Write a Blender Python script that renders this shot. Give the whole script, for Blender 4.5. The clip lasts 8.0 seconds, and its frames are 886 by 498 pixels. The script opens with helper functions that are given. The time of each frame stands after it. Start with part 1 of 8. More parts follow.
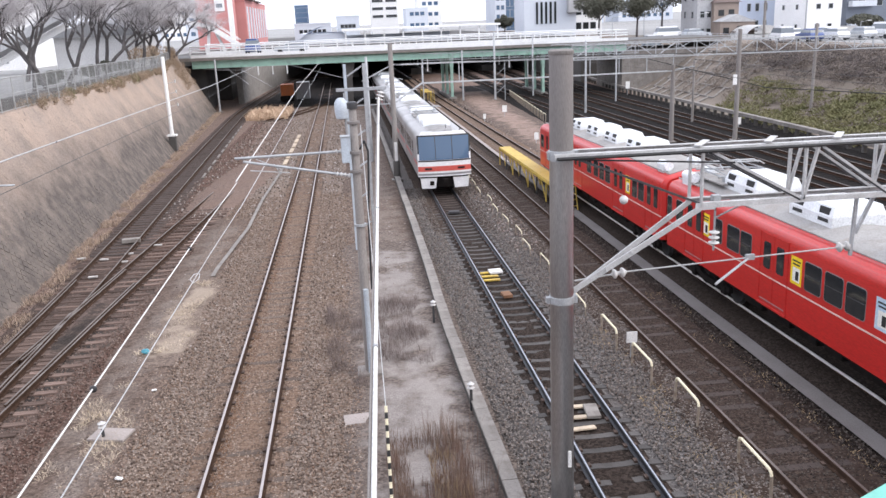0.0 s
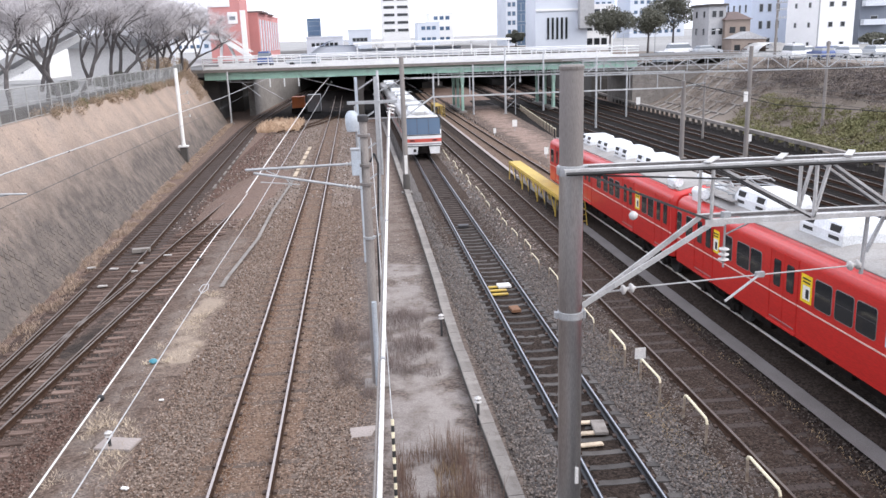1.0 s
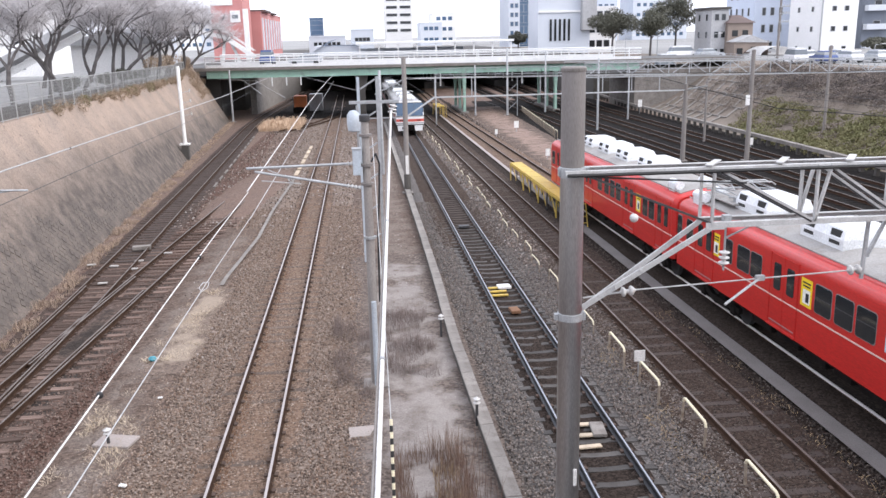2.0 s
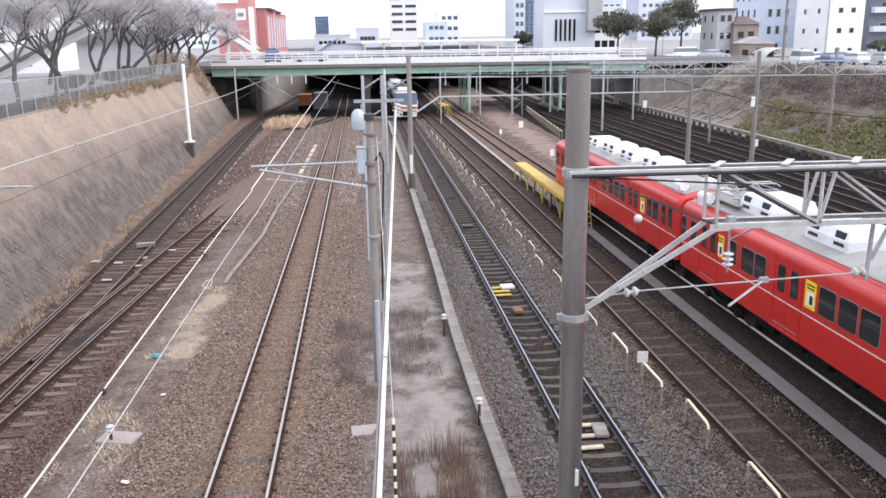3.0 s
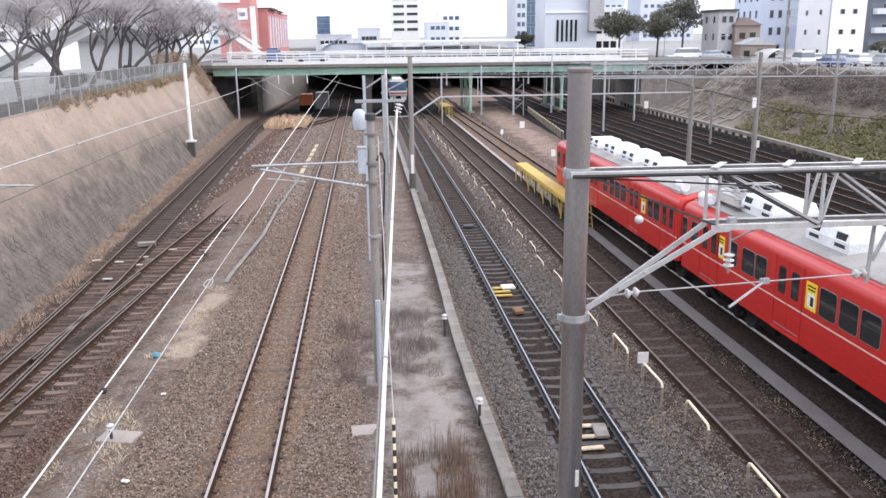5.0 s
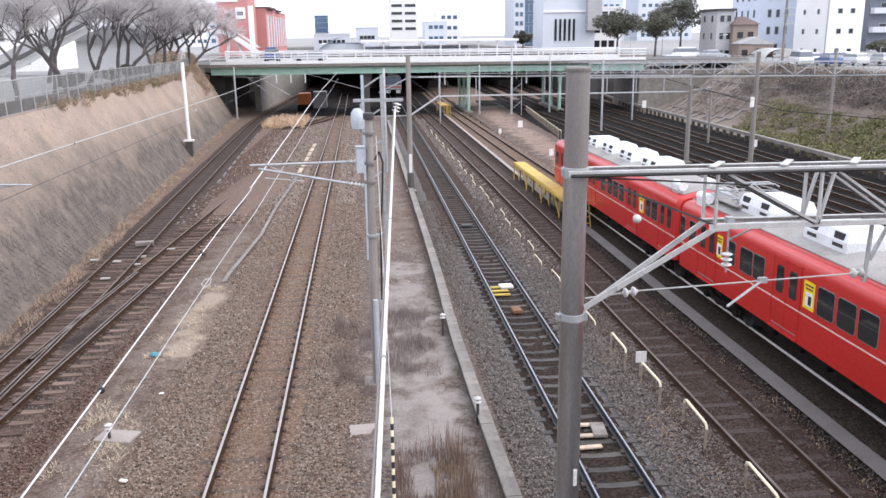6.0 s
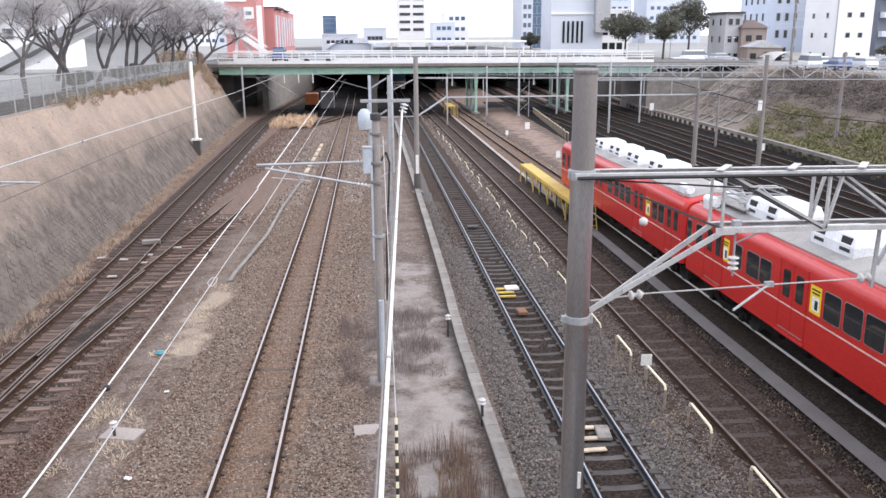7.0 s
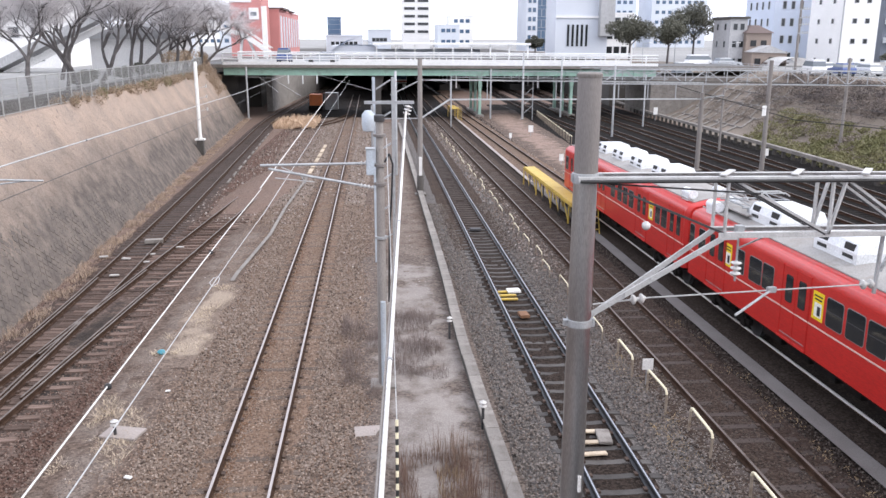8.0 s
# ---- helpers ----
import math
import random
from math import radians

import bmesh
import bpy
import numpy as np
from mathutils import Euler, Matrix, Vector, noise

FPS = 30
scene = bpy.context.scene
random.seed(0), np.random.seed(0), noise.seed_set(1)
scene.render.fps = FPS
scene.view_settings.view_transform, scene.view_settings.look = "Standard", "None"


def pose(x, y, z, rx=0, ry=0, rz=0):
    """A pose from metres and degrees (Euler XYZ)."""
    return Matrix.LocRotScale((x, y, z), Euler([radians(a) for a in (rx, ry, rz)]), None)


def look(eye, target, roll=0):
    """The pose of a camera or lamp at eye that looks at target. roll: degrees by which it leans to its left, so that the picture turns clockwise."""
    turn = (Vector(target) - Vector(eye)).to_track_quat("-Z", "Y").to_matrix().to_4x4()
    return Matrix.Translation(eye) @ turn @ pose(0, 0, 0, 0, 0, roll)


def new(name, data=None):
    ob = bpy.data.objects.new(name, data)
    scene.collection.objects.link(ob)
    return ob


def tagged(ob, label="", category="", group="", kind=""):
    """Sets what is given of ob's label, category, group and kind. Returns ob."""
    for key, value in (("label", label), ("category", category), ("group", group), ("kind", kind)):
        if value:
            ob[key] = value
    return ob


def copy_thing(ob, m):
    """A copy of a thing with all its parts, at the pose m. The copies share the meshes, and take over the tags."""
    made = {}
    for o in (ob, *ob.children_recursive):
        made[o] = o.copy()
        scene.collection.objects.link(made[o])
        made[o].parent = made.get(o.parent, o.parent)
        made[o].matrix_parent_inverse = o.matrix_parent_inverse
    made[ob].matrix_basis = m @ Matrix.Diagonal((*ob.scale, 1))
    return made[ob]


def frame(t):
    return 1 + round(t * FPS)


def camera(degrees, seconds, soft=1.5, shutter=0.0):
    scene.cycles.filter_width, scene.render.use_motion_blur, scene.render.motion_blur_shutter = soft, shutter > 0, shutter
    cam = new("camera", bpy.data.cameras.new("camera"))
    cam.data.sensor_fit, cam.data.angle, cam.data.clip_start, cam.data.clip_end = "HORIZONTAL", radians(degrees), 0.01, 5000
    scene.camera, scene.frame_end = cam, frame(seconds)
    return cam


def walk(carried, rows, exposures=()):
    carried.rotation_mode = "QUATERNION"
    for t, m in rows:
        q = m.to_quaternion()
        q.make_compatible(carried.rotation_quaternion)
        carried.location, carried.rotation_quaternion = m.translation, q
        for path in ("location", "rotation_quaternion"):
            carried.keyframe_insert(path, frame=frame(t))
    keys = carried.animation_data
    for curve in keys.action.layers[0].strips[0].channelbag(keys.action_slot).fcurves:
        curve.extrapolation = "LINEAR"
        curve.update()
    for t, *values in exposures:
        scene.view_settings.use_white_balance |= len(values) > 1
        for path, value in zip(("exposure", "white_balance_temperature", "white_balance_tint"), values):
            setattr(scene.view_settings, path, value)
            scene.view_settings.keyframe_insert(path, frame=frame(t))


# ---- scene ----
# the camera stands on a road bridge over the railway cutting and sways a little in the hand
cam = camera(56.35, 8.0)
EYE = (3.214, 0.0, 8.240)
PATH = [
    (0.0, pose(*EYE, 0, 0, -6.066) @ pose(0, 0, 0, 74.594, 0, 0) @ pose(0, 0, 0, 0, 0, -2.459)),
    (0.5, pose(*EYE, 0, 0, -5.726) @ pose(0, 0, 0, 75.293, 0, 0) @ pose(0, 0, 0, 0, 0, -2.293)),
    (1.0, pose(*EYE, 0, 0, -5.479) @ pose(0, 0, 0, 75.550, 0, 0) @ pose(0, 0, 0, 0, 0, -1.912)),
    (1.5, pose(*EYE, 0, 0, -5.535) @ pose(0, 0, 0, 75.580, 0, 0) @ pose(0, 0, 0, 0, 0, -1.626)),
    (3.0, pose(*EYE, 0, 0, -5.195) @ pose(0, 0, 0, 75.547, 0, 0) @ pose(0, 0, 0, 0, 0, -0.974)),
    (3.5, pose(*EYE, 0, 0, -5.315) @ pose(0, 0, 0, 75.498, 0, 0) @ pose(0, 0, 0, 0, 0, -0.995)),
    (4.0, pose(*EYE, 0, 0, -5.206) @ pose(0, 0, 0, 75.436, 0, 0) @ pose(0, 0, 0, 0, 0, -0.903)),
    (4.5, pose(*EYE, 0, 0, -5.094) @ pose(0, 0, 0, 75.564, 0, 0) @ pose(0, 0, 0, 0, 0, -0.809)),
    (6.0, pose(*EYE, 0, 0, -5.270) @ pose(0, 0, 0, 75.509, 0, 0) @ pose(0, 0, 0, 0, 0, -0.798)),
    (6.5, pose(*EYE, 0, 0, -4.925) @ pose(0, 0, 0, 75.484, 0, 0) @ pose(0, 0, 0, 0, 0, -0.665)),
    (7.0, pose(*EYE, 0, 0, -4.851) @ pose(0, 0, 0, 75.586, 0, 0) @ pose(0, 0, 0, 0, 0, -0.383)),
    (7.5, pose(*EYE, 0, 0, -4.656) @ pose(0, 0, 0, 75.597, 0, 0) @ pose(0, 0, 0, 0, 0, -0.217)),
    (8.0, pose(*EYE, 0, 0, -4.681) @ pose(0, 0, 0, 75.735, 0, 0) @ pose(0, 0, 0, 0, 0, 0.143)),
]
walk(cam, PATH)

# ---- sky and light: bright overcast winter day ----
world = bpy.data.worlds.new("sky")
scene.world = world
world.use_nodes = True
wn = world.node_tree
wn.nodes.clear()
w_out = wn.nodes.new("ShaderNodeOutputWorld")
w_bg = wn.nodes.new("ShaderNodeBackground")
w_sky = wn.nodes.new("ShaderNodeTexSky")
w_sky.sky_type = "NISHITA"
w_sky.sun_disc = False
w_sky.sun_elevation, w_sky.sun_rotation = radians(40), radians(115)
w_sky.air_density, w_sky.dust_density = 1.0, 4.0
w_mix = wn.nodes.new("ShaderNodeMix")
w_mix.data_type = "RGBA"
w_mix.inputs["Factor"].default_value = 0.93
w_mix.inputs["B"].default_value = (11.5, 12.0, 13.9, 1)
wn.links.new(w_sky.outputs[0], w_mix.inputs["A"])
wn.links.new(w_mix.outputs["Result"], w_bg.inputs["Color"])
w_bg.inputs["Strength"].default_value = 0.1
wn.links.new(w_bg.outputs[0], w_out.inputs[0])
sun = new("sun", bpy.data.lights.new("sun", "SUN"))
sun.data.energy, sun.data.angle, sun.data.color = 1.35, radians(45), (1.0, 0.95, 0.88)
sun.matrix_world = look((52, -26, 50), (0, 0, 0))
scene.view_settings.exposure = 0.66


# ---- materials ----
def material(name, base, other=None, rough=0.8, metal=0.0, scale=4.0, fine=60.0, mix=0.6, bump=0.3, spread=0.0, stretch=(1, 1, 1), dirt=None, spec=0.5):
    """Two scales of colour change, a fine relief, and a random shade for each object."""
    m = bpy.data.materials.new(name)
    m.use_nodes = True
    nt = m.node_tree
    b = nt.nodes["Principled BSDF"]
    b.inputs["Roughness"].default_value, b.inputs["Metallic"].default_value = rough, metal
    b.inputs["Specular IOR Level"].default_value = spec
    other = other or tuple(c * 0.72 for c in base)
    tc = nt.nodes.new("ShaderNodeTexCoord")
    mp = nt.nodes.new("ShaderNodeMapping")
    mp.inputs["Scale"].default_value = stretch
    nt.links.new(tc.outputs["Object"], mp.inputs["Vector"])
    big = nt.nodes.new("ShaderNodeTexNoise")
    big.inputs["Scale"].default_value, big.inputs["Detail"].default_value = scale, 6
    small = nt.nodes.new("ShaderNodeTexNoise")
    small.inputs["Scale"].default_value, small.inputs["Detail"].default_value = fine, 4
    for n in (big, small):
        nt.links.new(mp.outputs[0], n.inputs["Vector"])
    ramp = nt.nodes.new("ShaderNodeMapRange")
    ramp.inputs["From Min"].default_value, ramp.inputs["From Max"].default_value = 0.35, 0.68
    ramp.inputs["To Max"].default_value = mix
    nt.links.new(big.outputs["Fac"], ramp.inputs["Value"])
    mx = nt.nodes.new("ShaderNodeMix")
    mx.data_type = "RGBA"
    mx.inputs["A"].default_value, mx.inputs["B"].default_value = (*base, 1), (*other, 1)
    nt.links.new(ramp.outputs[0], mx.inputs["Factor"])
    last = mx.outputs["Result"]
    if dirt:
        d = nt.nodes.new("ShaderNodeTexNoise")
        d.inputs["Scale"].default_value, d.inputs["Detail"].default_value = scale * 3.3, 8
        nt.links.new(mp.outputs[0], d.inputs["Vector"])
        dr = nt.nodes.new("ShaderNodeMapRange")
        dr.inputs["From Min"].default_value, dr.inputs["From Max"].default_value = 0.52, 0.72
        nt.links.new(d.outputs["Fac"], dr.inputs["Value"])
        dm = nt.nodes.new("ShaderNodeMix")
        dm.data_type = "RGBA"
        dm.inputs["B"].default_value = (*dirt, 1)
        nt.links.new(dr.outputs[0], dm.inputs["Factor"])
        nt.links.new(last, dm.inputs["A"])
        last = dm.outputs["Result"]
    hsv = nt.nodes.new("ShaderNodeHueSaturation")
    val = nt.nodes.new("ShaderNodeMapRange")
    val.inputs["From Min"].default_value, val.inputs["From Max"].default_value = 0.3, 0.7
    val.inputs["To Min"].default_value, val.inputs["To Max"].default_value = 0.82, 1.18
    nt.links.new(small.outputs["Fac"], val.inputs["Value"])
    fac = val.outputs[0]
    if spread:
        oi = nt.nodes.new("ShaderNodeObjectInfo")
        r = nt.nodes.new("ShaderNodeMapRange")
        r.inputs["To Min"].default_value, r.inputs["To Max"].default_value = 1 - spread, 1 + spread
        nt.links.new(oi.outputs["Random"], r.inputs["Value"])
        mul = nt.nodes.new("ShaderNodeMath")
        mul.operation = "MULTIPLY"
        nt.links.new(fac, mul.inputs[0])
        nt.links.new(r.outputs[0], mul.inputs[1])
        fac = mul.outputs[0]
    nt.links.new(fac, hsv.inputs["Value"])
    nt.links.new(last, hsv.inputs["Color"])
    nt.links.new(hsv.outputs[0], b.inputs["Base Color"])
    if bump:
        bp = nt.nodes.new("ShaderNodeBump")
        bp.inputs["Strength"].default_value, bp.inputs["Distance"].default_value = bump, 0.02
        nt.links.new(small.outputs["Fac"], bp.inputs["Height"])
        nt.links.new(bp.outputs[0], b.inputs["Normal"])
    return m


def stone_material(name, tones, cell=22.0, bump=0.9, patch=None):
    """Loose crushed stone: a shade for each stone by Voronoi cells, patches of dust over it."""
    m = bpy.data.materials.new(name)
    m.use_nodes = True
    nt = m.node_tree
    b = nt.nodes["Principled BSDF"]
    b.inputs["Roughness"].default_value = 0.95
    b.inputs["Specular IOR Level"].default_value = 0.2
    tc = nt.nodes.new("ShaderNodeTexCoord")
    vo = nt.nodes.new("ShaderNodeTexVoronoi")
    vo.inputs["Scale"].default_value = cell
    nt.links.new(tc.outputs["Object"], vo.inputs["Vector"])
    sep = nt.nodes.new("ShaderNodeSeparateColor")
    nt.links.new(vo.outputs["Color"], sep.inputs[0])
    cr = nt.nodes.new("ShaderNodeValToRGB")
    els = cr.color_ramp.elements
    els[0].color, els[1].color = (*tones[0], 1), (*tones[-1], 1)
    for i, t in enumerate(tones[1:-1]):
        els.new((i + 1) / (len(tones) - 1)).color = (*t, 1)
    nt.links.new(sep.outputs[0], cr.inputs[0])
    no = nt.nodes.new("ShaderNodeTexNoise")
    no.inputs["Scale"].default_value, no.inputs["Detail"].default_value = 0.45, 7
    nt.links.new(tc.outputs["Object"], no.inputs["Vector"])
    rg = nt.nodes.new("ShaderNodeMapRange")
    rg.inputs["From Min"].default_value, rg.inputs["From Max"].default_value = 0.42, 0.66
    rg.inputs["To Max"].default_value = 0.5
    nt.links.new(no.outputs["Fac"], rg.inputs["Value"])
    mx = nt.nodes.new("ShaderNodeMix")
    mx.data_type = "RGBA"
    mx.inputs["B"].default_value = (*(patch or tones[1]), 1)
    nt.links.new(rg.outputs[0], mx.inputs["Factor"])
    nt.links.new(cr.outputs[0], mx.inputs["A"])
    nt.links.new(mx.outputs["Result"], b.inputs["Base Color"])
    bp = nt.nodes.new("ShaderNodeBump")
    bp.inputs["Strength"].default_value, bp.inputs["Distance"].default_value = bump, 0.03
    bp.invert = True
    nt.links.new(vo.outputs["Distance"], bp.inputs["Height"])
    nt.links.new(bp.outputs[0], b.inputs["Normal"])
    return m


M = {}
M["ballast"] = stone_material("ballast", [(0.092, 0.070, 0.058), (0.180, 0.138, 0.113), (0.310, 0.248, 0.206), (0.128, 0.097, 0.079)], 27, 0.9, (0.196, 0.140, 0.107))
M["ballast_grey"] = stone_material("ballast_grey", [(0.052, 0.046, 0.043), (0.116, 0.103, 0.097), (0.215, 0.197, 0.187), (0.078, 0.069, 0.064)], 27, 1.0, (0.136, 0.116, 0.105))
M["ballast_mid"] = stone_material("ballast_mid", [(0.025, 0.018, 0.015), (0.055, 0.039, 0.031), (0.102, 0.075, 0.060), (0.036, 0.026, 0.021)], 22, 0.9, (0.056, 0.038, 0.029))
M["ballast_siding"] = stone_material("ballast_siding", [(0.040, 0.028, 0.024), (0.070, 0.049, 0.041), (0.112, 0.082, 0.069), (0.052, 0.037, 0.031)], 18, 0.9, (0.072, 0.047, 0.038))
M["sleeper_siding"] = material("sleeper_siding", (0.056, 0.041, 0.035), (0.080, 0.060, 0.051), 0.95, 0, 1, 20, 0.8, 0.2)
M["rail_black"] = material("rail_black", (0.020, 0.022, 0.028), (0.034, 0.032, 0.034), 0.4, 0.3, 3, 60, 0.8, 0.1)
# Blue in this base colour imitates sky mirrored by the rail heads.
M["rail_blue"] = material("rail_blue", (0.43, 0.445, 0.48), (0.33, 0.34, 0.37), 0.3, 0.75, 1.5, 80, 0.7, 0.05)
M["straw"] = material("straw", (0.52, 0.43, 0.325), (0.38, 0.30, 0.22), 0.9, 0, 0.9, 12, 0.8, 0, 0.1)
M["straw_bright"] = material("straw_bright", (0.62, 0.46, 0.33), (0.50, 0.36, 0.25), 0.9, 0, 0.9, 12, 0.8, 0, 0.1)
M["ballast_black"] = stone_material("ballast_black", [(0.006, 0.005, 0.0046), (0.011, 0.0092, 0.0085), (0.022, 0.0185, 0.017), (0.008, 0.0067, 0.006)], 16, 0.9, (0.011, 0.009, 0.0082))
M["walkway"] = material("walkway", (0.165, 0.150, 0.143), (0.122, 0.108, 0.101), 0.9, 0, 1.0, 40, 0.8, 0.2)
M["pale_edge"] = material("pale_edge", (0.34, 0.295, 0.272), (0.26, 0.225, 0.205), 0.9, 0, 1.0, 30, 0.8, 0.1)
M["pale_stone"] = material("pale_stone", (0.47, 0.44, 0.415), (0.36, 0.33, 0.31), 0.9, 0, 2.0, 40, 0.8, 0.2)
M["sleeper_old"] = material("sleeper_old", (0.185, 0.132, 0.110), (0.080, 0.057, 0.048), 0.92, 0, 2.2, 40, 0.9, 0.5, 0.45, (1, 6, 4))
M["ballast_rust"] = stone_material("ballast_rust", [(0.058, 0.037, 0.030), (0.108, 0.068, 0.055), (0.172, 0.114, 0.093), (0.074, 0.047, 0.039)], 22, 0.9, (0.120, 0.067, 0.050))
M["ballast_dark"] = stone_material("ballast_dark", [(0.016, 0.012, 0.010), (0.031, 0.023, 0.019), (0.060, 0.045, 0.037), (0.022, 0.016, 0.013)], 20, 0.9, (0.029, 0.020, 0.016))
M["ballast_brown"] = stone_material("ballast_brown", [(0.064, 0.042, 0.031), (0.152, 0.102, 0.073), (0.245, 0.172, 0.130), (0.094, 0.062, 0.046)], 18, 1.0, (0.162, 0.100, 0.065))
M["earth"] = stone_material("earth", [(0.080, 0.056, 0.046), (0.150, 0.104, 0.084), (0.225, 0.162, 0.134), (0.108, 0.076, 0.062)], 20, 0.7, (0.172, 0.115, 0.090))
M["sleeper"] = material("sleeper", (0.115, 0.088, 0.073), (0.165, 0.130, 0.108), 0.9, 0, 3, 40, 0.8, 0.5, 0.2, (1, 6, 4))
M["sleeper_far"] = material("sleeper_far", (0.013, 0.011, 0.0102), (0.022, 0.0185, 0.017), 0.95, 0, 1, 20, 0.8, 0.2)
M["sleeper_concrete"] = material("sleeper_concrete", (0.095, 0.087, 0.082), (0.05, 0.044, 0.04), 0.9, 0, 3, 50, 0.8, 0.4, 0.3)
M["rail_top"] = material("rail_top", (0.43, 0.385, 0.37), (0.33, 0.285, 0.265), 0.5, 0.4, 1.5, 80, 0.7, 0.05)
# Near-white base colour: sky glint on the siding's rails, painted in.
M["rail_glint"] = material("rail_glint", (0.78, 0.76, 0.74), (0.66, 0.63, 0.61), 0.55, 0.2, 1.5, 60, 0.7, 0.05)
M["rail_rust"] = material("rail_rust", (0.045, 0.027, 0.019), (0.075, 0.045, 0.031), 0.9, 0, 5, 70, 0.8, 0.3)
M["rail_dull"] = material("rail_dull", (0.20, 0.17, 0.152), (0.10, 0.077, 0.064), 0.45, 0.5, 2, 60, 0.8, 0.1)
M["concrete"] = material("concrete", (0.25, 0.228, 0.208), (0.165, 0.147, 0.132), 0.9, 0, 1.3, 45, 0.8, 0.3, 0.12, dirt=(0.14, 0.12, 0.105))
# Darkened further to carry the shade under bridge and station in its colour.
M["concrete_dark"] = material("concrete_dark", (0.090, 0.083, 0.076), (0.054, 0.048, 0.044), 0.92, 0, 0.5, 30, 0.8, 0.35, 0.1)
M["pole_concrete"] = material("pole_concrete", (0.235, 0.215, 0.20), (0.165, 0.145, 0.133), 0.85, 0, 1.5, 50, 0.7, 0.2, 0.1, (1, 1, 0.3))
M["galvanised"] = material("galvanised", (0.42, 0.43, 0.44), (0.28, 0.285, 0.29), 0.5, 0.35, 5, 60, 0.7, 0.08, 0.08)
M["galv_pale"] = material("galv_pale", (0.52, 0.515, 0.51), (0.38, 0.37, 0.36), 0.6, 0.1, 4, 50, 0.8, 0.06, 0.06)
M["fastening"] = material("fastening", (0.070, 0.046, 0.036), (0.110, 0.070, 0.050), 0.9, 0, 6, 50, 0.7, 0.2)
M["tube_bare"] = material("tube_bare", (0.46, 0.46, 0.465), (0.30, 0.295, 0.29), 0.30, 0.85, 2, 50, 0.8, 0.06, 0, (2, 2, 0.25))
M["tube_weathered"] = material("tube_weathered", (0.165, 0.150, 0.142), (0.215, 0.192, 0.18), 0.7, 0.15, 2, 50, 0.8, 0.12, 0, (2, 2, 0.25))
M["dark_steel"] = material("dark_steel", (0.055, 0.055, 0.06), (0.09, 0.085, 0.08), 0.6, 0.4, 6, 60, 0.6, 0.1)
M["cable_black"] = material("cable_black", (0.018, 0.018, 0.02), None, 0.6, 0, 3, 30, 0.5, 0.05)
M["wire"] = material("wire", (0.50, 0.50, 0.50), (0.40, 0.39, 0.38), 0.5, 0.3, 2, 20, 0.6, 0)
M["white_sheath"] = material("white_sheath", (0.66, 0.64, 0.62), (0.54, 0.52, 0.50), 0.85, 0, 1.0, 12, 0.6, 0.03)
M["porcelain"] = material("porcelain", (0.56, 0.545, 0.53), (0.40, 0.38, 0.36), 0.22, 0, 6, 40, 0.5, 0.02)
M["box_grey"] = material("box_grey", (0.46, 0.51, 0.56), (0.38, 0.41, 0.44), 0.5, 0.1, 3, 40, 0.6, 0.05)
M["yellow_paint"] = material("yellow_paint", (0.56, 0.385, 0.06), (0.42, 0.285, 0.065), 0.6, 0, 3, 40, 0.7, 0.15, 0.08, dirt=(0.36, 0.25, 0.08))
M["white_paint"] = material("white_paint", (0.80, 0.79, 0.77), (0.64, 0.62, 0.59), 0.55, 0, 3, 40, 0.6, 0.08)
M["black_paint"] = material("black_paint", (0.02, 0.02, 0.02), None, 0.6, 0, 5, 40, 0.5, 0.08)
M["rust"] = material("rust", (0.17, 0.085, 0.045), (0.24, 0.13, 0.075), 0.9, 0, 5, 50, 0.7, 0.3)
M["train_red"] = material("train_red", (0.51, 0.024, 0.020), (0.43, 0.020, 0.017), 0.34, 0, 0.8, 20, 0.7, 0.012, 0, (1, 0.4, 3))
M["train_roof"] = material("train_roof", (0.33, 0.315, 0.30), (0.235, 0.222, 0.21), 0.8, 0, 0.9, 30, 0.8, 0.1, 0, dirt=(0.25, 0.225, 0.205))
M["train_silver"] = material("train_silver", (0.40, 0.39, 0.39), (0.25, 0.24, 0.235), 0.42, 0.35, 0.5, 30, 0.8, 0.02, 0, (1, 1.6, 0.4))
M["silver_roof"] = material("silver_roof", (0.56, 0.545, 0.54), (0.42, 0.405, 0.39), 0.65, 0, 0.8, 25, 0.8, 0.05, 0, dirt=(0.34, 0.32, 0.30))
M["belt_red"] = material("belt_red", (0.58, 0.10, 0.075), (0.48, 0.085, 0.065), 0.45, 0, 1.5, 25, 0.6, 0.02)
M["train_steel"] = material("train_steel", (0.36, 0.36, 0.37), (0.27, 0.265, 0.26), 0.36, 0.5, 0.7, 30, 0.6, 0.02, 0, (1, 0.3, 3))
M["poster_blue"] = material("poster_blue", (0.42, 0.56, 0.68), (0.60, 0.66, 0.70), 0.5, 0, 3, 30, 0.6, 0)
M["train_white"] = material("train_white", (0.80, 0.80, 0.80), (0.68, 0.67, 0.66), 0.4, 0, 1.5, 25, 0.6, 0.02)
M["unit_white"] = material("unit_white", (0.78, 0.80, 0.82), (0.64, 0.65, 0.66), 0.5, 0.1, 1.5, 25, 0.7, 0.03)
M["under"] = material("under", (0.012, 0.010, 0.0095), (0.024, 0.020, 0.018), 0.85, 0.1, 4, 40, 0.7, 0.2)
M["rubber"] = material("rubber", (0.03, 0.03, 0.032), None, 0.7, 0, 5, 40, 0.5, 0.1)
M["stripe"] = material("stripe", (0.72, 0.55, 0.48), (0.62, 0.42, 0.36), 0.5, 0, 2, 30, 0.5, 0.02)
M["cream"] = material("cream", (0.80, 0.72, 0.52), None, 0.5, 0, 2, 30, 0.3, 0.02)
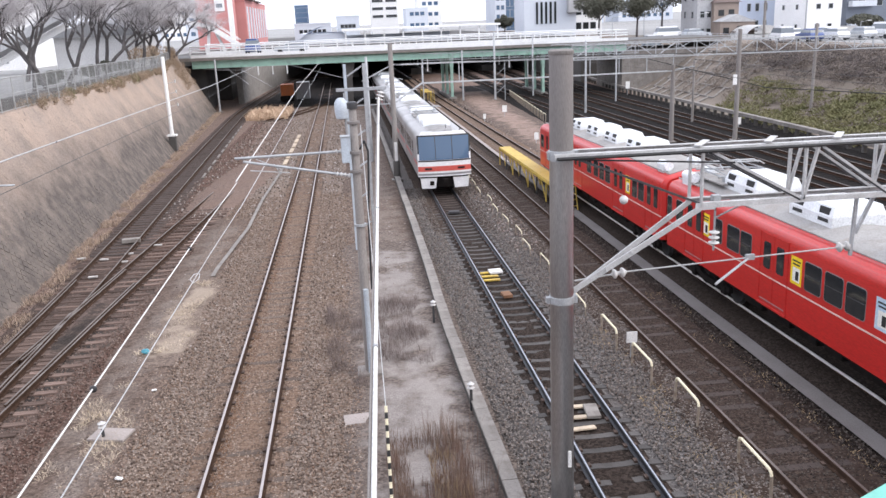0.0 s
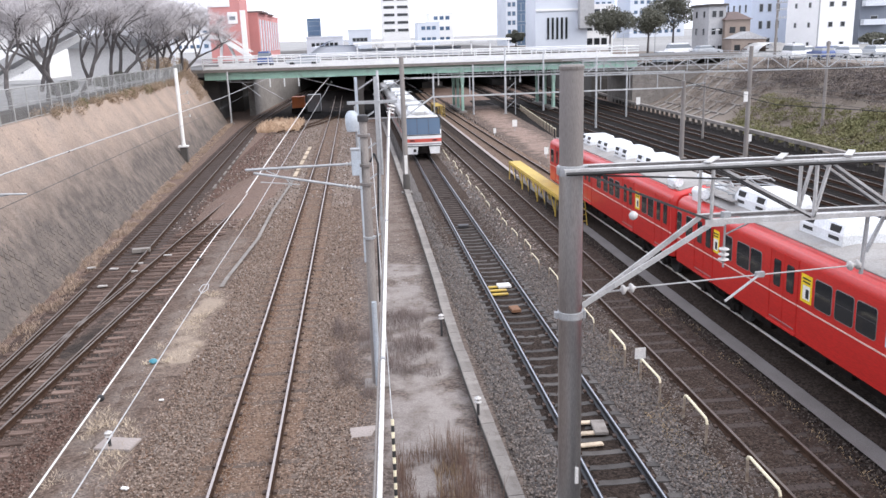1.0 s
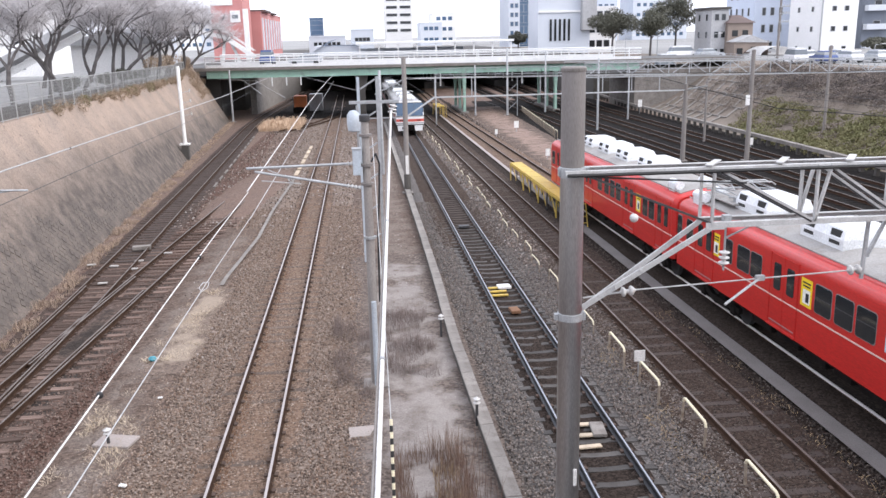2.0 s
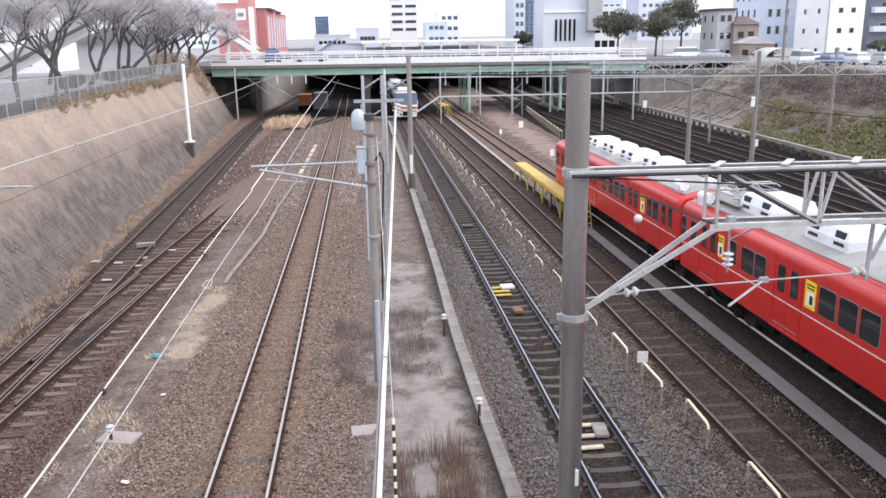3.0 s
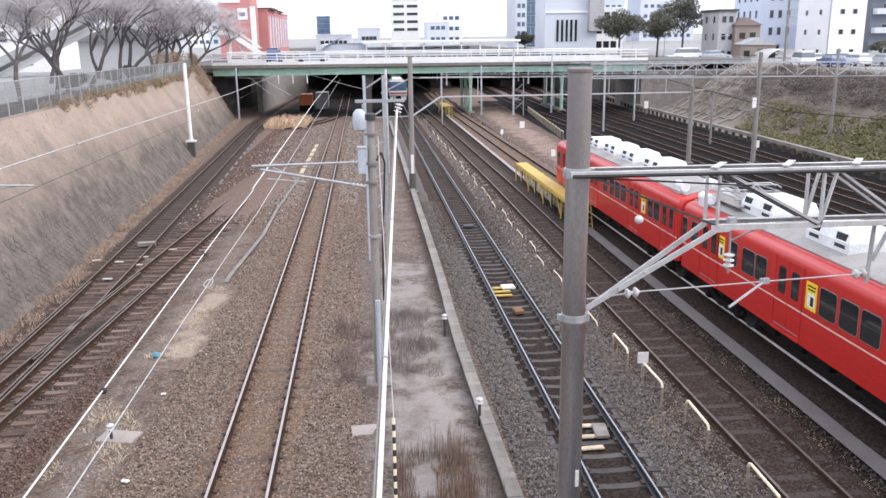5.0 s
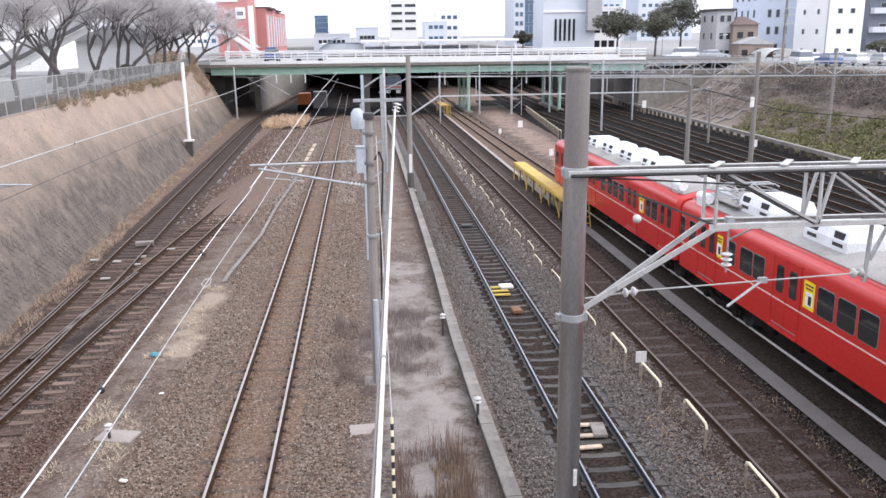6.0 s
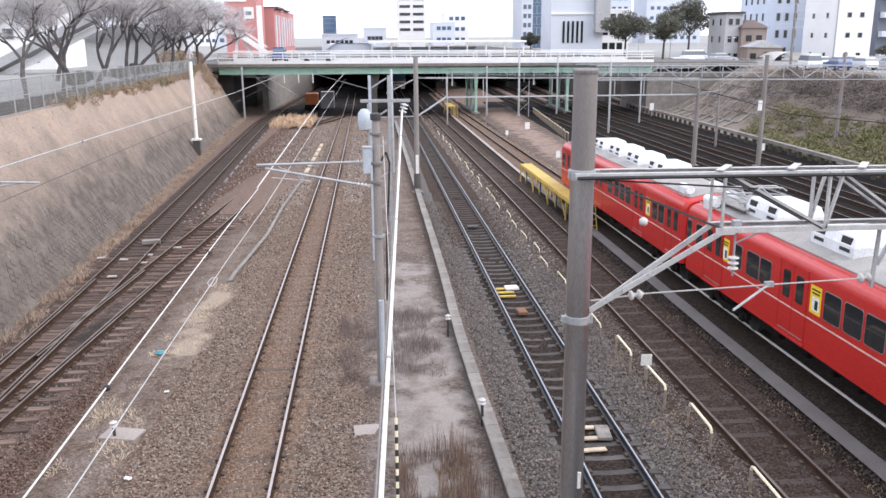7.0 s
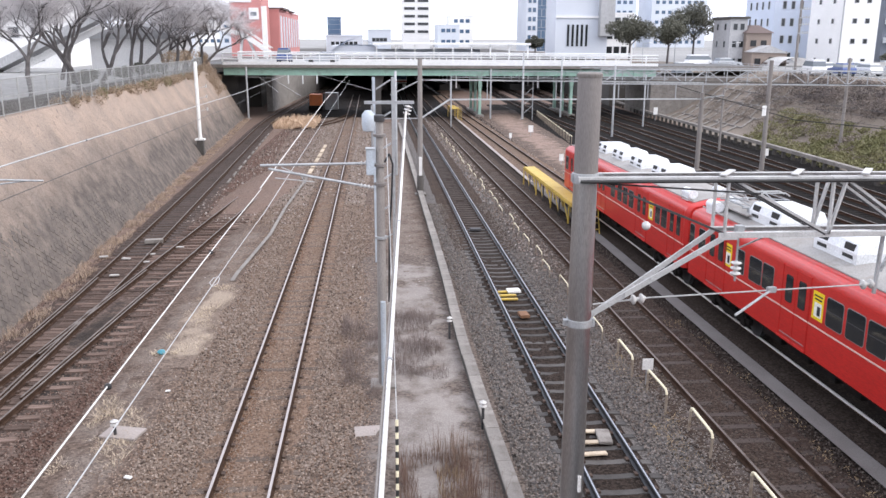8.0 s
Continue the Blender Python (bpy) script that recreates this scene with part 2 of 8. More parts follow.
M["poster_yellow"] = material("poster_yellow", (0.85, 0.62, 0.02), None, 0.5, 0, 2, 30, 0.2, 0)
M["poster_paper"] = material("poster_paper", (0.82, 0.80, 0.74), None, 0.5, 0, 2, 30, 0.2, 0)
M["bridge_green"] = material("bridge_green", (0.34, 0.52, 0.43), (0.27, 0.41, 0.34), 0.6, 0, 0.35, 20, 0.7, 0.05, 0, dirt=(0.25, 0.33, 0.28))
M["guard_white"] = material("guard_white", (0.80, 0.80, 0.80), (0.66, 0.66, 0.65), 0.5, 0.1, 0.8, 25, 0.6, 0.03)
M["bark"] = material("bark", (0.072, 0.064, 0.063), (0.135, 0.122, 0.120), 0.95, 0, 3, 30, 0.8, 0.5, 0.1)
# Lightened well past bark: bright haze in the crowns put into colour.
M["twig"] = material("twig", (0.60, 0.575, 0.58), (0.50, 0.475, 0.48), 0.95, 0, 3, 30, 0.8, 0.1, 0.1)
M["leaf_dark"] = material("leaf_dark", (0.082, 0.082, 0.058), (0.125, 0.121, 0.092), 0.7, 0, 0.7, 6, 0.8, 0, 0.1)
M["leaf_green"] = material("leaf_green", (0.150, 0.148, 0.062), (0.205, 0.178, 0.092), 0.8, 0, 0.5, 6, 0.8, 0, 0.1)
M["grass_dry"] = material("grass_dry", (0.43, 0.325, 0.245), (0.31, 0.235, 0.180), 0.9, 0, 0.9, 12, 0.8, 0, 0.1)
M["weed_brown"] = material("weed_brown", (0.165, 0.098, 0.076), (0.255, 0.175, 0.130), 0.9, 0, 1.2, 12, 0.8, 0, 0.1)
M["weed_grey"] = material("weed_grey", (0.170, 0.132, 0.122), (0.235, 0.190, 0.172), 0.9, 0, 1.2, 12, 0.8, 0, 0.1)
M["fence_green"] = material("fence_green", (0.36, 0.36, 0.35), (0.24, 0.235, 0.225), 0.6, 0.1, 2, 30, 0.6, 0.03)
M["blue_tarp"] = material("blue_tarp", (0.05, 0.24, 0.30), None, 0.5, 0, 6, 40, 0.5, 0.1)
M["orange_paint"] = material("orange_paint", (0.62, 0.17, 0.04), (0.45, 0.13, 0.05), 0.6, 0, 2, 30, 0.6, 0.05)
M["brick_red"] = material("brick_red", (0.55, 0.24, 0.225), (0.46, 0.20, 0.19), 0.8, 0, 0.25, 10, 0.6, 0.05)
M["wall_white"] = material("wall_white", (0.80, 0.79, 0.78), (0.72, 0.71, 0.70), 0.8, 0, 0.2, 8, 0.7, 0.03)
M["wall_grey"] = material("wall_grey", (0.43, 0.43, 0.44), (0.32, 0.315, 0.315), 0.85, 0, 0.3, 8, 0.7, 0.05, 0, (1, 1, 0.3))
M["wall_blue"] = material("wall_blue", (0.55, 0.60, 0.70), (0.48, 0.53, 0.63), 0.75, 0, 0.2, 8, 0.6, 0.03)
M["wall_pale"] = material("wall_pale", (0.60, 0.63, 0.68), (0.50, 0.53, 0.59), 0.7, 0, 0.15, 8, 0.6, 0.03)
M["wall_dark"] = material("wall_dark", (0.16, 0.18, 0.22), None, 0.7, 0, 0.3, 8, 0.5, 0.03)
M["wall_brown"] = material("wall_brown", (0.28, 0.225, 0.19), (0.20, 0.16, 0.14), 0.85, 0, 0.4, 10, 0.7, 0.06)
M["roof_tile"] = material("roof_tile", (0.15, 0.105, 0.095), (0.10, 0.08, 0.075), 0.8, 0, 0.5, 20, 0.7, 0.2)
M["roof_metal"] = material("roof_metal", (0.42, 0.47, 0.55), (0.35, 0.39, 0.45), 0.5, 0.2, 0.1, 6, 0.6, 0.03)
M["asphalt"] = material("asphalt", (0.10, 0.10, 0.10), (0.14, 0.138, 0.135), 0.95, 0, 0.3, 40, 0.7, 0.2)
M["city"] = material("city", (0.30, 0.295, 0.285), (0.22, 0.215, 0.21), 0.95, 0, 0.02, 1.0, 0.7, 0)


def glass_material(name, tint, rough=0.06):
    m = bpy.data.materials.new(name)
    m.use_nodes = True
    nt = m.node_tree
    b = nt.nodes["Principled BSDF"]
    b.inputs["Base Color"].default_value = (*tint, 1)
    b.inputs["Roughness"].default_value = rough
    b.inputs["IOR"].default_value = 1.5
    no = nt.nodes.new("ShaderNodeTexNoise")
    no.inputs["Scale"].default_value = 0.6
    bp = nt.nodes.new("ShaderNodeBump")
    bp.inputs["Strength"].default_value, bp.inputs["Distance"].default_value = 0.04, 0.02
    nt.links.new(no.outputs["Fac"], bp.inputs["Height"])
    nt.links.new(bp.outputs[0], b.inputs["Normal"])
    return m


M["glass_dark"] = glass_material("glass_dark", (0.022, 0.024, 0.026))
# On the windscreen this blue tint stands for mirrored sky.
M["glass_blue"] = glass_material("glass_blue", (0.075, 0.125, 0.20))
M["glass_car"] = glass_material("glass_car", (0.16, 0.18, 0.20))


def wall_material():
    """Old stone-pitched slope: darker grey low and near, tan high and far, thin run-off streaks."""
    m = bpy.data.materials.new("slope_stone")
    m.use_nodes = True
    nt = m.node_tree
    b = nt.nodes["Principled BSDF"]
    b.inputs["Roughness"].default_value = 0.93
    b.inputs["Specular IOR Level"].default_value = 0.25
    tc = nt.nodes.new("ShaderNodeTexCoord")

    def noise_at(scale, detail, stretch=(1, 1, 1)):
        mp = nt.nodes.new("ShaderNodeMapping")
        mp.inputs["Scale"].default_value = stretch
        nt.links.new(tc.outputs["Object"], mp.inputs["Vector"])
        n = nt.nodes.new("ShaderNodeTexNoise")
        n.inputs["Scale"].default_value, n.inputs["Detail"].default_value = scale, detail
        nt.links.new(mp.outputs[0], n.inputs["Vector"])
        return n.outputs["Fac"]

    def ranged(value, lo, hi, a=0.0, z=1.0):
        n = nt.nodes.new("ShaderNodeMapRange")
        n.inputs["From Min"].default_value, n.inputs["From Max"].default_value = lo, hi
        n.inputs["To Min"].default_value, n.inputs["To Max"].default_value = a, z
        nt.links.new(value, n.inputs["Value"])
        return n.outputs[0]

    def mixed(f, a, z):
        n = nt.nodes.new("ShaderNodeMix")
        n.data_type = "RGBA"
        nt.links.new(f, n.inputs["Factor"])
        for key, v in (("A", a), ("B", z)):
            if isinstance(v, tuple):
                n.inputs[key].default_value = (*v, 1)
            else:
                nt.links.new(v, n.inputs[key])
        return n.outputs["Result"]

    # share of tan: grows with height and distance, with a ragged edge
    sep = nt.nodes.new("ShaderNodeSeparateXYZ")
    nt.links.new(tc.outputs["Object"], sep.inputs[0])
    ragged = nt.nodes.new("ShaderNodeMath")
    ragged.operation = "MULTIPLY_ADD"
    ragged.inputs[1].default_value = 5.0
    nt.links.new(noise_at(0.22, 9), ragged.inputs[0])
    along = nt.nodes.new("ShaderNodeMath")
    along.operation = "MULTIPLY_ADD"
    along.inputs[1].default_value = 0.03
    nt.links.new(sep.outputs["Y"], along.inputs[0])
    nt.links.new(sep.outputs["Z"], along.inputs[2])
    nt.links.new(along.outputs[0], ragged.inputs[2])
    tan_share = ranged(ragged.outputs[0], 4.7, 7.8)
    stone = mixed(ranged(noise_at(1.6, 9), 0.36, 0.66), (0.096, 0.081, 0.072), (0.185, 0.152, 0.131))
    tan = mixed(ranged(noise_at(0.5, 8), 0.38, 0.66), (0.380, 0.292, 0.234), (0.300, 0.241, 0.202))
    col = mixed(tan_share, stone, tan)
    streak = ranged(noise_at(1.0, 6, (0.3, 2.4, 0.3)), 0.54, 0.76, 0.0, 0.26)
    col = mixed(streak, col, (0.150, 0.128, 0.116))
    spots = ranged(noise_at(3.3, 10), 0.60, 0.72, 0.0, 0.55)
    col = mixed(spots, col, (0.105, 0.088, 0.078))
    vo = nt.nodes.new("ShaderNodeTexVoronoi")
    vo.feature = "DISTANCE_TO_EDGE"
    vo.inputs["Scale"].default_value = 2.6
    nt.links.new(tc.outputs["Object"], vo.inputs["Vector"])
    joint = ranged(vo.outputs["Distance"], 0.0, 0.09)
    hs = nt.nodes.new("ShaderNodeHueSaturation")
    fine = nt.nodes.new("ShaderNodeMath")
    fine.operation = "MULTIPLY"
    nt.links.new(ranged(joint, 0.0, 1.0, 0.88, 1.0), fine.inputs[0])
    nt.links.new(ranged(noise_at(17, 6), 0.3, 0.7, 0.78, 1.2), fine.inputs[1])
    nt.links.new(fine.outputs[0], hs.inputs["Value"])
    nt.links.new(col, hs.inputs["Color"])
    nt.links.new(hs.outputs[0], b.inputs["Base Color"])
    bp = nt.nodes.new("ShaderNodeBump")
    bp.inputs["Strength"].default_value, bp.inputs["Distance"].default_value = 0.4, 0.03
    nt.links.new(joint, bp.inputs["Height"])
    nt.links.new(bp.outputs[0], b.inputs["Normal"])
    return m


# coarse, dusty and near-black surfaces hardly shine
for k in ("ballast_black", "ballast_dark", "ballast_mid", "ballast_rust", "sleeper", "sleeper_far", "sleeper_old", "rail_rust", "under"):
    M[k].node_tree.nodes["Principled BSDF"].inputs["Specular IOR Level"].default_value = 0.1
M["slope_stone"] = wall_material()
M["railing_green"] = material("railing_green", (0.15, 0.45, 0.37), (0.12, 0.38, 0.31), 0.5, 0, 2, 30, 0.5, 0.05)


def dirt_material(name, tones, under, cell, patch):
    """Dusty ground that thins out into the stones around it: the mesh's own mask says how far in from its edge a place lies."""
    m = stone_material(name, tones, cell, 0.5, patch)
    nt = m.node_tree
    b = nt.nodes["Principled BSDF"]
    col = b.inputs["Base Color"].links[0].from_socket
    at = nt.nodes.new("ShaderNodeAttribute")
    at.attribute_name = "inside"
    tc = nt.nodes.new("ShaderNodeTexCoord")
    no = nt.nodes.new("ShaderNodeTexNoise")
    no.inputs["Scale"].default_value, no.inputs["Detail"].default_value = 1.3, 8
    nt.links.new(tc.outputs["Object"], no.inputs["Vector"])
    ad = nt.nodes.new("ShaderNodeMath")
    ad.operation = "MULTIPLY_ADD"
    ad.inputs[1].default_value, ad.inputs[2].default_value = 2.6, -1.55
    nt.links.new(no.outputs["Fac"], ad.inputs[0])
    su = nt.nodes.new("ShaderNodeMath")
    nt.links.new(ad.outputs[0], su.inputs[0])
    nt.links.new(at.outputs["Fac"], su.inputs[1])
    mr = nt.nodes.new("ShaderNodeMapRange")
    mr.inputs["From Min"].default_value, mr.inputs["From Max"].default_value = 0.2, 0.75
    nt.links.new(su.outputs[0], mr.inputs["Value"])
    vo = nt.nodes.new("ShaderNodeTexVoronoi")
    vo.inputs["Scale"].default_value = 16
    nt.links.new(tc.outputs["Object"], vo.inputs["Vector"])
    sp = nt.nodes.new("ShaderNodeSeparateColor")
    nt.links.new(vo.outputs["Color"], sp.inputs[0])
    cr = nt.nodes.new("ShaderNodeValToRGB")
    cr.color_ramp.elements[0].color, cr.color_ramp.elements[1].color = (*under[0], 1), (*under[1], 1)
    nt.links.new(sp.outputs[0], cr.inputs[0])
    mx = nt.nodes.new("ShaderNodeMix")
    mx.data_type = "RGBA"
    nt.links.new(mr.outputs[0], mx.inputs["Factor"])
    nt.links.new(cr.outputs[0], mx.inputs["A"])
    nt.links.new(col, mx.inputs["B"])
    nt.links.new(mx.outputs["Result"], b.inputs["Base Color"])
    return m


M["dirt"] = dirt_material("dirt", [(0.190, 0.165, 0.150), (0.240, 0.212, 0.195), (0.300, 0.268, 0.248), (0.210, 0.183, 0.168)], ((0.07, 0.053, 0.045), (0.19, 0.152, 0.130)), 42, (0.355, 0.316, 0.290))
M["dirt_brown"] = dirt_material("dirt_brown", [(0.075, 0.058, 0.049), (0.150, 0.118, 0.100), (0.225, 0.184, 0.158), (0.105, 0.082, 0.070)], ((0.06, 0.042, 0.034), (0.17, 0.124, 0.099)), 26, (0.180, 0.143, 0.120))
M["oily"] = dirt_material("oily", [(0.018, 0.014, 0.012), (0.035, 0.028, 0.024), (0.07, 0.055, 0.046), (0.025, 0.02, 0.017)], ((0.05, 0.034, 0.028), (0.16, 0.115, 0.095)), 18, (0.03, 0.023, 0.02))
M["earth_strip"] = dirt_material("earth_strip", [(0.165, 0.114, 0.093), (0.250, 0.177, 0.144), (0.310, 0.228, 0.190), (0.200, 0.142, 0.115)], ((0.060, 0.045, 0.036), (0.165, 0.120, 0.097)), 24, (0.268, 0.188, 0.152))


M["tan_dust"] = dirt_material("tan_dust", [(0.23, 0.18, 0.142), (0.29, 0.232, 0.182), (0.36, 0.295, 0.235), (0.255, 0.20, 0.158)], ((0.10, 0.074, 0.060), (0.21, 0.160, 0.130)), 30, (0.33, 0.265, 0.205))


# ---- mesh helpers ----
def zg(y):
    """Height of the rails: level near the camera's bridge, then falling gently to the far bridge."""
    return -0.015 * min(max(0.0, y - 14.0), 96.0)


def box(bm, x0, x1, y0, y1, z0, z1, bevel=0.0):
    vs = bmesh.ops.create_cube(bm, size=1.0)["verts"]
    for v in vs:
        v.co = Vector(((x0 + x1) / 2 + v.co.x * (x1 - x0), (y0 + y1) / 2 + v.co.y * (y1 - y0), (z0 + z1) / 2 + v.co.z * (z1 - z0)))
    if bevel:
        es = list({e for v in vs for e in v.link_edges})
        bmesh.ops.bevel(bm, geom=es, offset=bevel, segments=2, affect="EDGES", clamp_overlap=True)


def rod(bm, a, b, r0, r1=None, seg=8, caps=True):
    a, b = Vector(a), Vector(b)
    d = b - a
    m = Matrix.Translation((a + b) / 2) @ d.to_track_quat("Z", "Y").to_matrix().to_4x4()
    bmesh.ops.create_cone(bm, cap_ends=caps, segments=seg, radius1=r0, radius2=r0 if r1 is None else r1, depth=d.length, matrix=m)


def bar(bm, a, b, w, h):
    """A flat or square bar from a to b, w wide across and h high."""
    a, b = Vector(a), Vector(b)
    d = (b - a).normalized()
    up = Vector((0, 0, 1)) if abs(d.z) < 0.95 else Vector((0, 1, 0))
    s = d.cross(up).normalized() * w / 2
    u = s.cross(d).normalized() * h / 2
    vs = [bm.verts.new(p + i * s + j * u) for p in (a, b) for i, j in ((-1, -1), (1, -1), (1, 1), (-1, 1))]
    for q in ((3, 2, 1, 0), (4, 5, 6, 7), (0, 1, 5, 4), (1, 2, 6, 5), (2, 3, 7, 6), (3, 0, 4, 7)):
        bm.faces.new([vs[i] for i in q])


def angle_iron(bm, a, b, w, flip=1):
    """An L-shaped bar: one flange upright, one lying."""
    bar(bm, a, b, 0.012, w)
    off = Vector((0, flip * w / 2, w / 2 - 0.006))
    bar(bm, Vector(a) + off, Vector(b) + off, w, 0.012)


def lathe(bm, profile, seg=16, m=None):
    m = m or Matrix.Identity(4)
    rings = []
    for r, z in profile:
        rings.append([bm.verts.new(m @ Vector((r * math.cos(2 * math.pi * i / seg), r * math.sin(2 * math.pi * i / seg), z))) for i in range(seg)])
    for a, b in zip(rings, rings[1:]):
        for i in range(seg):
            bm.faces.new((a[i], a[(i + 1) % seg], b[(i + 1) % seg], b[i]))
    bm.faces.new(list(reversed(rings[0])))
    bm.faces.new(rings[-1])


def loft(bm, sections, close=True, caps=True):
    """Skin over rows of points, row to row."""
    rows = [[bm.verts.new(p) for p in s] for s in sections]
    n = len(rows[0])
    for a, b in zip(rows, rows[1:]):
        for i in range(n if close else n - 1):
            bm.faces.new((a[i], a[(i + 1) % n], b[(i + 1) % n], b[i]))
    if caps and close:
        bm.faces.new(list(reversed(rows[0])))
        bm.faces.new(rows[-1])


def tube(bm, pts, r, seg=8):
    """One bent pipe or cable through the points."""
    pts = [Vector(p) for p in pts]
    rows = []
    for i, p in enumerate(pts):
        d = (pts[min(i + 1, len(pts) - 1)] - pts[max(i - 1, 0)]).normalized()
        up = Vector((1, 0, 0)) if abs(d.x) < 0.9 else Vector((0, 0, 1))
        s = d.cross(up).normalized()
        u = s.cross(d).normalized()
        rows.append([p + r * (math.cos(2 * math.pi * k / seg) * s + math.sin(2 * math.pi * k / seg) * u) for k in range(seg)])
    loft(bm, rows)


def mesh_of(name, bm, mat, smooth=False):
    bmesh.ops.recalc_face_normals(bm, faces=bm.faces)
    me = bpy.data.meshes.new(name)
    bm.to_mesh(me)
    bm.free()
    me.materials.append(mat)
    if smooth:
        me.shade_smooth()
        me.set_sharp_from_angle(angle=radians(40))
    return me


def part(name, bm, mat, parent=None, label="", smooth=False):
    ob = new(name, mesh_of(name, bm, mat, smooth))
    ob.parent = parent
    if label:
        ob["label"] = label
    return ob


def thing(name, at, label, category, group="", kind="", rz=0, rx=0):
    ob = new(name)
    ob.empty_display_size = 0.3
    ob.matrix_world = pose(*at, rx, 0, rz)
    return tagged(ob, label, category, group, kind)


def solid(name, bm, mat, label, category, group="", kind="", smooth=False):
    return tagged(part(name, bm, mat, None, "", smooth), label, category, group, kind)


def share(name, me, parent, m):
    ob = new(name, me)
    ob.parent = parent
    ob.matrix_basis = m
    return ob


B = bmesh.new
rnd = random.Random(7)


# ---- the ground: one sheet, with the cutting sunk into the city's level ----
def wall_foot(y):
    return -6.45 - 0.0643 * y


def slope_top(y):
    """Height of the upper edge of the stone slope."""
    return 5.05 - 0.011 * (y - 36) + 1.3 * max(0.0, min(1.0, (y - 90) / 14))


def curb_x(y):
    return 31.6 + 0.068 * y


def ground_z(x, y):
    base = zg(y) - 0.20
    yy = min(max(y, -20), 135)
    left = wall_foot(yy) - 0.58 * (slope_top(yy) - zg(yy)) - 0.7
    right = curb_x(yy) + 1.5
    if y > 330 or x < left - 0.3:
        return 4.55 if x < left - 0.3 and y < 330 else 4.6
    if x > right:
        t = min(1.0, (x - right) / 13.0)
        return base + (4.0 - base) * t * t * (3 - 2 * t)
    if -7 < x < right and -8 < y < 130:
        base += 0.025 * noise.noise((x * 0.9, y * 0.9, 0)) + 0.01 * noise.noise((x * 3, y * 3, 5)) - 0.06
    return base


def ground():
    xs = [-3000, -1200, -500, -200, -90, -50, -35, -28, -24, -21] + [-19 + 0.5 * i for i in range(115)] + [39 + i for i in range(22)] + [66, 75, 90, 120, 200, 500, 1200, 3000]
    ys = [-3000, -1000, -300, -80, -30, -12] + [-5 + 0.5 * i for i in range(110)] + [50 + i for i in range(90)] + [145, 160, 180, 220, 300, 329, 331, 400, 600, 1000, 2000, 4000]
    verts = [(x, y, ground_z(x, y)) for y in ys for x in xs]
    n = len(xs)
    faces = [(j * n + i, j * n + i + 1, (j + 1) * n + i + 1, (j + 1) * n + i) for j in range(len(ys) - 1) for i in range(n - 1)]
    me = bpy.data.meshes.new("ground")
    me.from_pydata(verts, [], faces)
    for k in ("earth", "city", "slope_grass"):
        me.materials.append(M[k])
    for f in me.polygons:
        c = f.center
        if c.y > 260 or c.x < wall_foot(min(max(c.y, -20), 135)) - 1.5 or c.x > 60:
            f.material_index = 1
        elif c.x > curb_x(min(c.y, 135)) + 0.8:
            f.material_index = 2
    me.shade_smooth()
    tagged(new("ground", me), "brown earth and cinders of a railway cutting", "ground", "", "structure")


M["slope_grass"] = material("slope_grass", (0.20, 0.16, 0.13), (0.135, 0.112, 0.085), 0.95, 0, 0.3, 7, 0.95, 0.4, 0, dirt=(0.17, 0.14, 0.115))
ground()


def bed(name, mat, centre, half0, half1, y0, y1, top, label, step=0.5):
    """A ballast bed: flat top and sloping shoulders along a centre line."""
    n = int((y1 - y0) / step) + 1
    across = [(-half1, -0.18), (-half0, 0), (-half0 * 0.5, 0.0), (0, 0.0), (half0 * 0.5, 0.0), (half0, 0), (half1, -0.18)]
    verts, faces = [], []
    for j in range(n):
        y = y0 + (y1 - y0) * j / (n - 1)
        for dx, dz in across:
            x = centre(y) + dx + 0.07 * noise.noise((dx * 3, y * 1.1, 3)) * (abs(dx) > half0 * 0.9)
            verts.append((x, y, zg(y) + top + dz + 0.018 * noise.noise((x * 2.3, y * 2.3, 1))))
    k = len(across)
    for j in range(n - 1):
        for i in range(k - 1):
            faces.append((j * k + i, j * k + i + 1, (j + 1) * k + i + 1, (j + 1) * k + i))
    me = bpy.data.meshes.new(name)
    me.from_pydata(verts, [], faces)
    me.materials.append(mat)
    me.shade_smooth()
    return tagged(new(name, me), label, "ballast", "", "stuff")


RAIL = [(-0.027, 0), (-0.012, 0.001), (0.012, 0.001), (0.027, 0), (0.035, -0.010), (0.035, -0.035), (0.009, -0.05), (0.009, -0.125), (0.065, -0.142), (0.065, -0.153), (-0.065, -0.153), (-0.065, -0.142), (-0.009, -0.125), (-0.009, -0.05), (-0.035, -0.035), (-0.035, -0.010)]


def rail_mesh(line, y0, y1, top, side, step=4.0, worn=0.04):
    n = max(2, int((y1 - y0) / step) + 1)
    ys = [y0 + (y1 - y0) * i / (n - 1) for i in range(n)]
    bm = B()
    loft(bm, [[(line(y) + dx, y, zg(y) + dz) for dx, dz in RAIL] for y in ys])
    me = mesh_of("rail", bm, side)
    me.materials.append(top)
    for f in me.polygons:
        head = worn > 0.045 and f.center.z - zg(f.center.y) > -0.04
        if head or f.normal.z > 0.9 and abs(f.center.z - zg(f.center.y)) < 0.05 and abs(f.center.x - line(f.center.y)) < worn:
            f.material_index = 1
    return me


